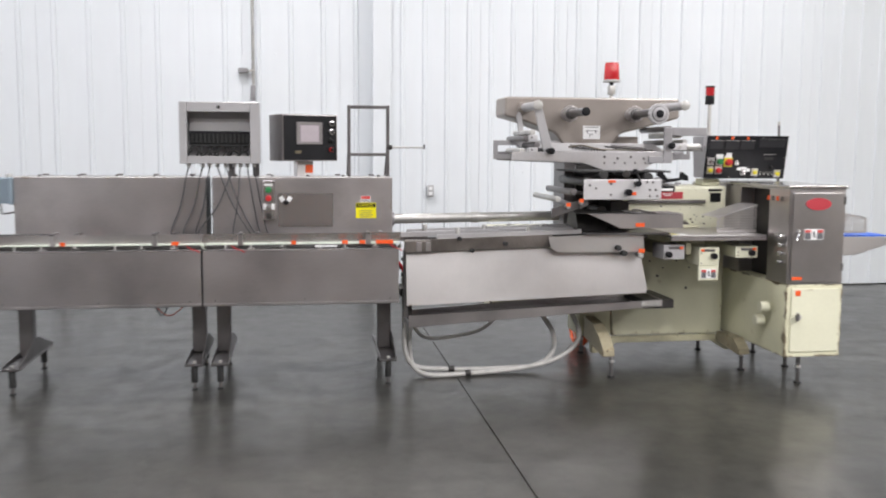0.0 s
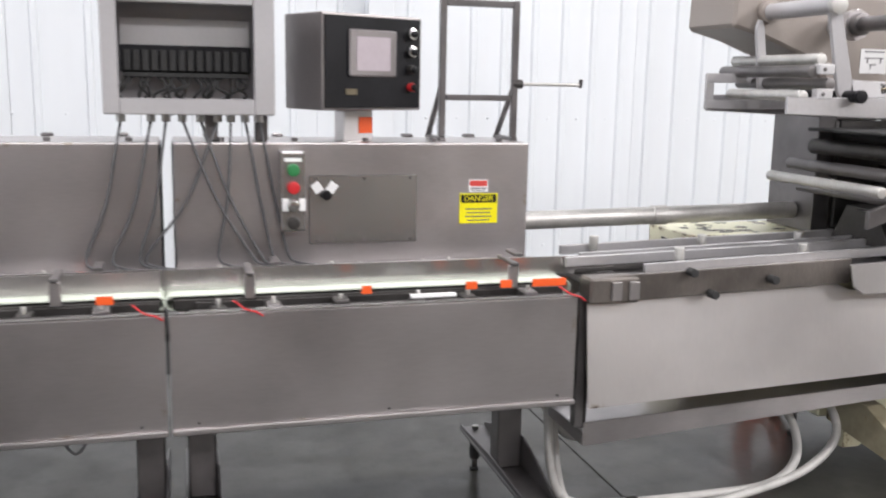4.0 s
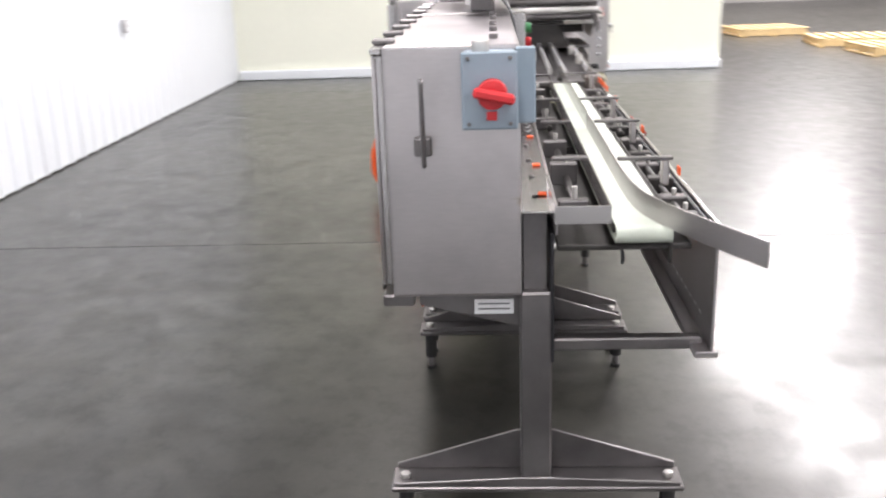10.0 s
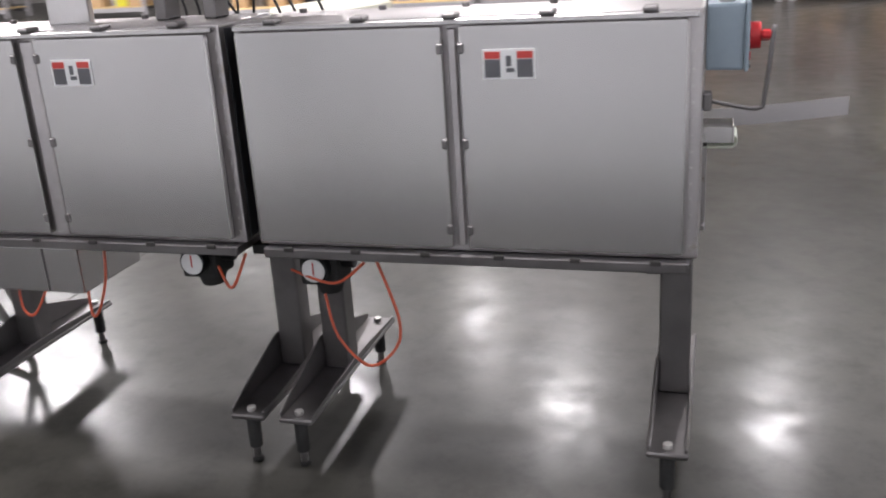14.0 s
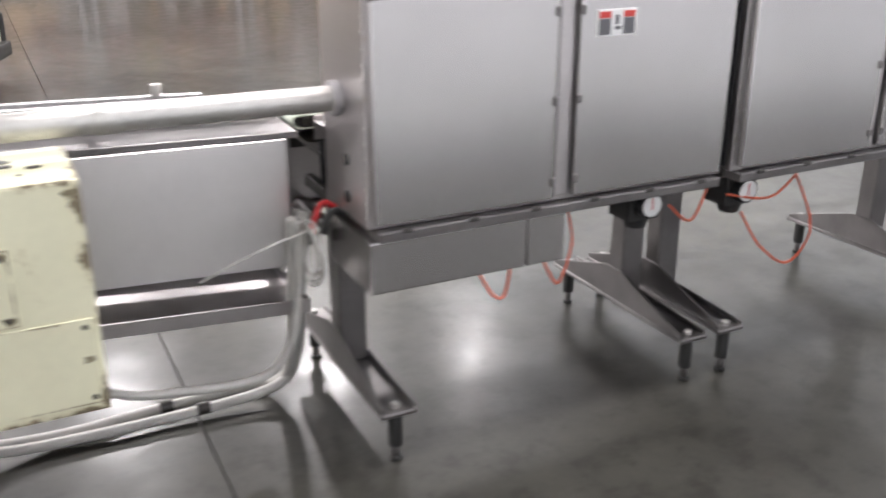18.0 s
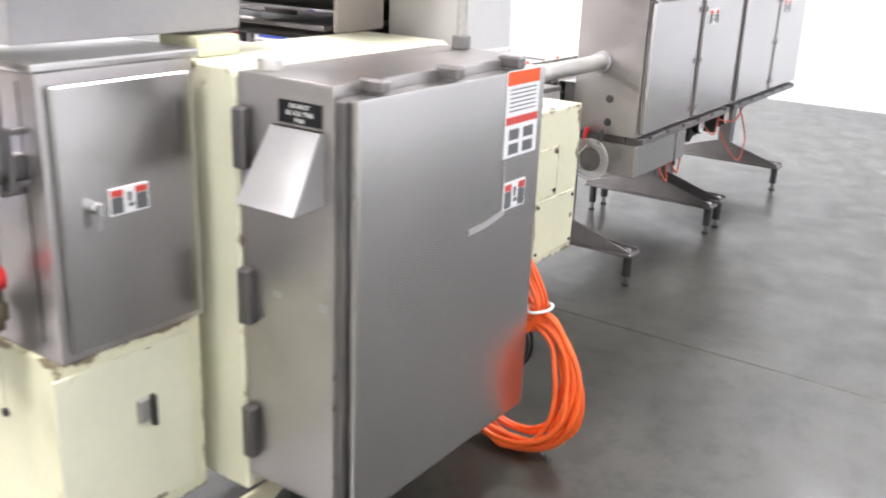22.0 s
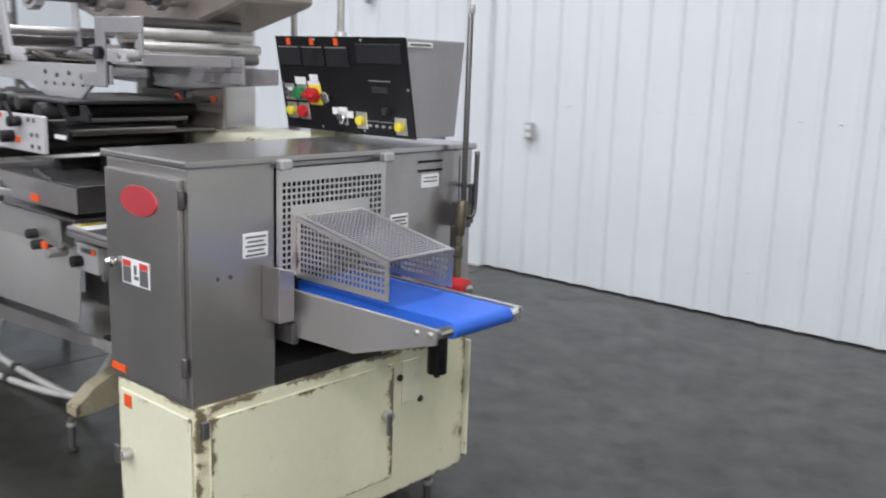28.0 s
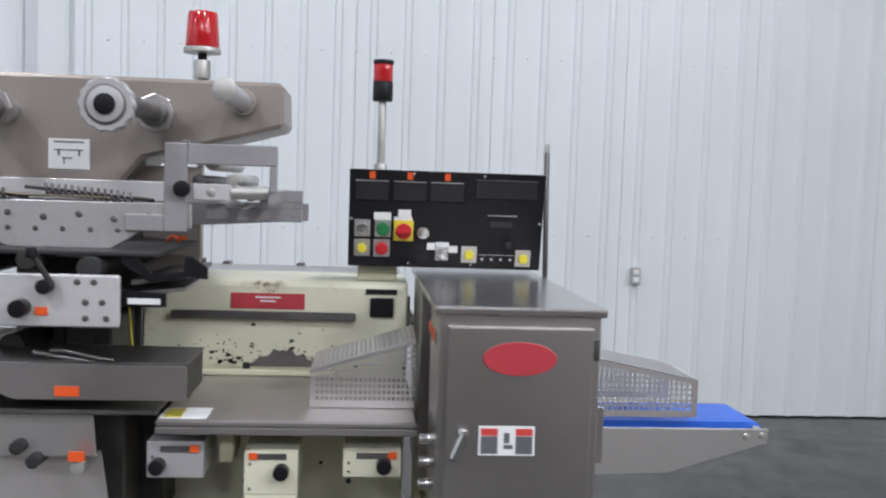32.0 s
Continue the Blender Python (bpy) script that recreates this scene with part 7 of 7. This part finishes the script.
# warning beacon, its pole standing on the electrical cabinet
be = thing("beacon_lamp", 2.29, 6.86, 1.245, "red warning beacon on a tall pole", "signal lamp")
BX, BY = 2.288, 6.86
cyl("pole", be, GALV, (BX, BY, 1.247), (BX, BY, 1.96), 0.014)
cyl("pole_foot", be, STEEL_DARK, (BX, BY, 1.246), (BX, BY, 1.28), 0.026)
cyl("collar", be, GALV, (BX, BY, 1.92), (BX, BY, 1.985), 0.03)
cyl("neck", be, BLACK, (BX, BY, 1.985), (BX, BY, 2.01), 0.016)
cyl("rim", be, GALV, (BX, BY, 2.01), (BX, BY, 2.028), 0.066)
cyl("lens", be, RED_LENS, (BX, BY, 2.028), (BX, BY, 2.155), 0.06, "red glass dome", r1=0.052, seg=28, bev=0.008)
# ---- things further off in the hall ----
# louvred vent on the drive box end
for k in range(8):
    z_ = 0.79 + 0.018 * k
    w_ = math.sqrt(max(0.0, 0.072 ** 2 - (z_ - 0.853) ** 2))
    box("louvre", wr, DARK_IRON, 1.281, 1.2868, 6.60 - w_, 6.60 + w_, z_ - 0.005, z_ + 0.005, 0.001)


def pallet(x, y, rz, label="raw pine pallet lying on the floor"):
    p = thing("wooden_pallet", 0, 0, 0, label, "pallet", "pallets")
    for k in range(3):
        box("stringer", p, WOOD, -0.6, 0.6, -0.5 + k * 0.48, -0.46 + k * 0.48, 0.018, 0.12, 0.003)
    for k in range(7):
        box("deck_board", p, WOOD, -0.6 + k * 0.185, -0.51 + k * 0.185, -0.52, 0.52, 0.1205, 0.138, 0.003)
    for k in range(3):
        box("bottom_board", p, WOOD, -0.6 + k * 0.555, -0.51 + k * 0.555, -0.52, 0.52, 0.0, 0.0175, 0.003)
    p.matrix_basis = pose(x, y, GROUND, 0, 0, rz)
    return p


pallet(10.0, 0.55, 92)
pallet(11.4, 0.75, 85)
pallet(13.6, 1.5, 95)
pallet(10.6, -1.2, 60)


def blue_cart(x, y, rz):
    c = thing("laundry_cart", 0, 0, 0, "blue fabric bin cart with grey frame on castors", "cart")
    box("base", c, GREY_PAINT, -0.4, 0.4, -0.28, 0.28, 0.12, 0.16, 0.01)
    for sx in (-1, 1):
        for sy in (-1, 1):
            cyl("castor", c, BLACK_ROUGH, (sx * 0.33, sy * 0.22 - 0.015, 0.05), (sx * 0.33, sy * 0.22 + 0.015, 0.05), 0.05)
            box("castor_fork", c, GALV, sx * 0.33 - 0.02, sx * 0.33 + 0.02, sy * 0.22 - 0.022, sy * 0.22 + 0.022, 0.09, 0.12, 0.003)
            box("corner_post", c, SILVER_PAINT, sx * 0.37 - 0.02, sx * 0.37 + 0.02, sy * 0.25 - 0.02, sy * 0.25 + 0.02, 0.16, 1.0, 0.004)
    box("bin", c, BLUE, -0.345, 0.345, -0.225, 0.225, 0.165, 0.5, 0.02, "blue bin", seg=2)
    box("middle_rail", c, SILVER_PAINT, -0.345, 0.345, -0.29, -0.27, 0.48, 0.54, 0.004)
    box("bin", c, BLUE, -0.345, 0.345, -0.225, 0.225, 0.56, 0.95, 0.02, "blue bin", seg=2)
    for k in range(3):
        box("paper_sign", c, WHITE, -0.1 + k * 0.004, 0.1, -0.2275 - 0.002 * k, -0.2265 - 0.002 * k, 0.28, 0.42, 0) if k == 0 else None
    box("paper_sign", c, WHITE, -0.08, 0.1, 0.2262, 0.2275, 0.28, 0.42, 0)
    c.matrix_basis = pose(x, y, GROUND, 0, 0, rz)
    return c


blue_cart(-4.6, -0.45, 8)


def burden_truck(x, y, rz):
    f = thing("utility_truck", 0, 0, 0, "old cream painted utility truck with black tyres", "utility truck")
    part("chassis", add_box(bmesh.new(), -0.12, 1.0, -0.52, 0.52, 0.2, 0.62, 0.08, 3), TRUCK_PAINT, f)
    part("front_body", add_box(bmesh.new(), 1.005, 1.75, -0.54, 0.54, 0.22, 0.9, 0.12, 3), TRUCK_PAINT, f)
    part("bumper", add_box(bmesh.new(), 1.74, 1.82, -0.5, 0.5, 0.24, 0.36, 0.03, 2), DARK_IRON, f)
    part("load_deck", add_box(bmesh.new(), -0.10, 0.45, -0.5, 0.5, 0.625, 0.68, 0.02, 2), DARK_IRON, f)
    part("seat", add_box(bmesh.new(), 0.52, 0.9, -0.45, 0.45, 0.625, 0.82, 0.05, 2), BLACK_ROUGH, f)
    for sx in (0.73, 1.45):
        for s in (-1, 1):
            part("wheel_arch", add_box(bmesh.new(), sx - 0.33, sx + 0.33, s * 0.5 - 0.03, s * 0.5 + 0.03, 0.3, 0.6, 0.02, 1), BLACK_ROUGH, f)
            w = cyl("wheel", f, BLACK_ROUGH, (sx, s * 0.40, 0.24), (sx, s * 0.56, 0.24), 0.24, "black tyre", seg=28, bev=0.03)
            cyl("rim", w, TRUCK_PAINT, (sx, s * 0.555, 0.24), (sx, s * 0.57, 0.24), 0.12)
            cyl("hub", w, STEEL_DARK, (sx, s * 0.57, 0.24), (sx, s * 0.59, 0.24), 0.05)
    part("rear_bumper", add_box(bmesh.new(), -0.2, -0.13, -0.5, 0.5, 0.26, 0.4, 0.02, 2), TRUCK_PAINT, f)
    part("hitch_box", add_box(bmesh.new(), -0.17, -0.12, -0.15, 0.12, 0.42, 0.56, 0.01), DARK_IRON, f)
    for s in (-1, 1):
        cyl("head_lamp", f, GLASS_DIAL, (1.74, s * 0.38, 0.6), (1.765, s * 0.38, 0.6), 0.07)
        part("side_marker", add_box(bmesh.new(), 1.35, 1.5, s * 0.54 - 0.008, s * 0.54 + 0.008, 0.55, 0.62, 0.004), DARK_IRON, f)
    f.matrix_basis = pose(x, y, GROUND, 0, 0, rz)
    return f


burden_truck(3.05, -0.135, 162)

ps = thing("sign_stand", -4.7, -3.0, 0, "white thin tube stand on the floor", "stand")
cyl("foot_bar", ps, WHITE, (-4.35, -3.7, 0.015), (-4.85, -2.65, 0.015), 0.015)
cyl("foot_bar", ps, WHITE, (-4.2, -3.0, 0.045), (-4.95, -3.35, 0.045), 0.015)
cyl("upright", ps, WHITE, (-4.6, -3.18, 0.03), (-4.6, -3.18, 1.6), 0.015)
cyl("arm", ps, WHITE, (-4.6, -3.18, 1.2), (-4.3, -3.6, 1.2), 0.012)

ht = thing("pallet_truck", -5.0, -2.4, 0, "yellow hand pallet truck with red wheels", "pallet truck")
for s in (-0.2, 0.2):
    box("fork", ht, YELLOW, -5.25 + s, -5.09 + s, -3.9, -2.55, 0.06, 0.10, 0.008)
box("bridge", ht, YELLOW, -5.42, -4.92, -2.55, -2.3, 0.06, 0.3, 0.02)
for s in (-0.13, 0.13):
    cyl("wheel", ht, RED, (-5.17 + s - 0.025, -2.2, 0.09), (-5.17 + s + 0.025, -2.2, 0.09), 0.09)
tube("handle", ht, YELLOW, [(-5.17, -2.25, 0.2), (-5.17, -2.05, 0.6), (-5.17, -1.9, 1.1)], 0.02)
ps.location.z += GROUND
ht.location.z += GROUND


def clutter(x, y, seed, label):
    """A low heap of machine parts on a board."""
    random.seed(seed)
    g = thing("machine_parts", x, y, 0, label, "machine parts")
    box("board", g, WHITE_PLATE, x - 0.5, x + 0.5, y - 0.25, y + 0.25, 0.0, 0.03, 0.004)
    for k in range(16):
        px, py = x + random.uniform(-0.4, 0.4), y + random.uniform(-0.18, 0.18)
        s, h = random.uniform(0.05, 0.12), random.uniform(0.08, 0.45)
        mt = random.choice([DARK_IRON, BLACK, CHROME, STEEL_DARK, DARK_IRON, GALV])
        if k % 3 == 0:
            box("block", g, mt, px - s, px + s, py - s * 0.6, py + s * 0.6, 0.03, 0.03 + h, 0.01)
        elif k % 3 == 1:
            cyl("cylinder", g, mt, (px, py, 0.03), (px, py, 0.03 + h), s * 0.6)
        else:
            cyl("motor", g, mt, (px - s, py, 0.03 + s), (px + s, py + 0.05, 0.03 + s), s)
    g.location.z += GROUND
    return g


clutter(-4.35, 0.85, 21, "heap of black and chromed machine parts on a board")
clutter(-4.9, -1.1, 22, "heap of dark motors and fittings on a board")


def shelf_rack(x, y, seed, label, n=3):
    random.seed(seed)
    g = thing("storage_rack", x, y, 0, label, "rack", "storage racks")
    for px in (-1.2, 1.2):
        for py in (-0.4, 0.4):
            box("upright", g, GREY_PAINT, x + px - 0.04, x + px + 0.04, y + py - 0.03, y + py + 0.03, 0, 2.6, 0.004)
    for k in range(n):
        z_ = 0.12 + k * 0.85
        for py in (-0.4, 0.4):
            box("beam", g, RED_SIGN if k % 2 else GREY_PAINT, x - 1.16, x + 1.16, y + py - 0.02, y + py + 0.02, z_, z_ + 0.09, 0.004)
        box("shelf", g, WOOD, x - 1.15, x + 1.15, y - 0.375, y + 0.375, z_ + 0.092, z_ + 0.115, 0.003)
        px = -1.05
        while px < 0.95:
            w, h, d = random.uniform(0.15, 0.42), random.uniform(0.15, 0.55), random.uniform(0.2, 0.32)
            mt = random.choice([CARD, CARD, DARK_IRON, GREY_PAINT, BLACK, CARD, STEEL_DARK, GREY_PAINT, WHITE_PLATE, BENCH_GREEN])
            if random.random() < 0.6:
                box("box", g, mt, x + px, x + px + w, y - d, y + d, z_ + 0.116, z_ + 0.116 + h, 0.01)
            else:
                cyl("drum", g, mt, (x + px + w / 2, y, z_ + 0.116), (x + px + w / 2, y, z_ + 0.116 + h), w / 2.2)
            px += w + 0.05
    g.location.z += GROUND
    return g


for i, (sx, sy) in enumerate([(-4.2, -8.2), (-1.6, -8.2), (1.0, -8.2), (3.6, -8.2), (6.2, -8.2), (-4.2, -13.0), (1.0, -13.0), (6.2, -13.0), (11.5, -10.0), (16.0, -11.0)]):
    shelf_rack(sx, sy, 30 + i, "steel storage rack loaded with boxes, drums and machine parts")

# yellow floor machine by the west wall
fm = thing("floor_scrubber", -5.1, 1.9, 0, "yellow and black floor cleaning machine on small wheels", "cleaning machine")
box("tray", fm, BLACK_ROUGH, -5.45, -4.7, 1.50, 2.30, 0.08, 0.16, 0.02)
box("tank", fm, YELLOW, -5.4, -4.95, 1.60, 2.20, 0.5, 0.85, 0.08, seg=3)
box("motor", fm, BLACK_ROUGH, -5.3, -4.85, 1.70, 2.10, 0.165, 0.495, 0.05, seg=2)
cyl("bucket", fm, WHITE, (-4.85, 2.22, 0.165), (-4.85, 2.22, 0.36), 0.09)
for px in (-5.35, -4.8):
    for py in (1.58, 2.22):
        cyl("castor", fm, WHITE, (px - 0.015, py, 0.04), (px + 0.015, py, 0.04), 0.04)
tube("hose", fm, YELLOW, [(-4.8, 2.00, 0.17), (-4.65, 2.10, 0.3), (-4.72, 1.90, 0.25), (-4.68, 1.60, 0.2)], 0.012, seg=6)
tube("handle", fm, DARK_IRON, [(-4.9, 1.70, 0.85), (-4.8, 1.60, 1.1), (-4.75, 1.60, 1.25)], 0.015, seg=6)

fm.location += Vector((0, -0.36, GROUND))

# workbench along the west wall
wb = thing("work_bench", -5.3, -1.0, 0, "long work bench with tools, cans and red and yellow parts", "bench")
box("top", wb, WOOD, -5.62, -4.98, -2.6, 1.1, 0.76, 0.80, 0.006)
for yy in (-2.5, -0.8, 1.0):
    for xx in (-5.55, -5.05):
        box("leg", wb, BLUE, xx - 0.03, xx + 0.03, yy - 0.03, yy + 0.03, 0, 0.76, 0.004)
box("lower_shelf", wb, DARK_IRON, -5.58, -5.02, -2.45, 0.95, 0.25, 0.28, 0.004)
wb.location.z += GROUND
random.seed(50)
yy = -2.5
while yy < 1.0:
    w = random.uniform(0.1, 0.3)
    mt = random.choice([DARK_IRON, BENCH_GREEN, RED_SIGN, DARK_IRON, GREY_PAINT, CARD, BENCH_GREEN, BLACK])
    h = random.uniform(0.08, 0.3)
    it = thing("bench_item", -5.3, yy + w / 2, 0.80, random.choice(["painted metal can on the bench", "machine part lying on the bench", "tool case on the bench"]), "bench item", "bench items")
    if random.random() < 0.5:
        box("body", it, mt, -5.45, -5.15, yy, yy + w, 0.80, 0.80 + h, 0.02)
        box("lid", it, DARK_IRON, -5.44, -5.16, yy + 0.01, yy + w - 0.01, 0.80 + h, 0.81 + h, 0.004)
    else:
        cyl("body", it, mt, (-5.28, yy + w / 2, 0.80), (-5.28, yy + w / 2, 0.80 + h), w / 2.1)
        cyl("cap", it, DARK_IRON, (-5.28, yy + w / 2, 0.80 + h), (-5.28, yy + w / 2, 0.82 + h), w / 4)
    it.location.z += GROUND
    yy += w + 0.06
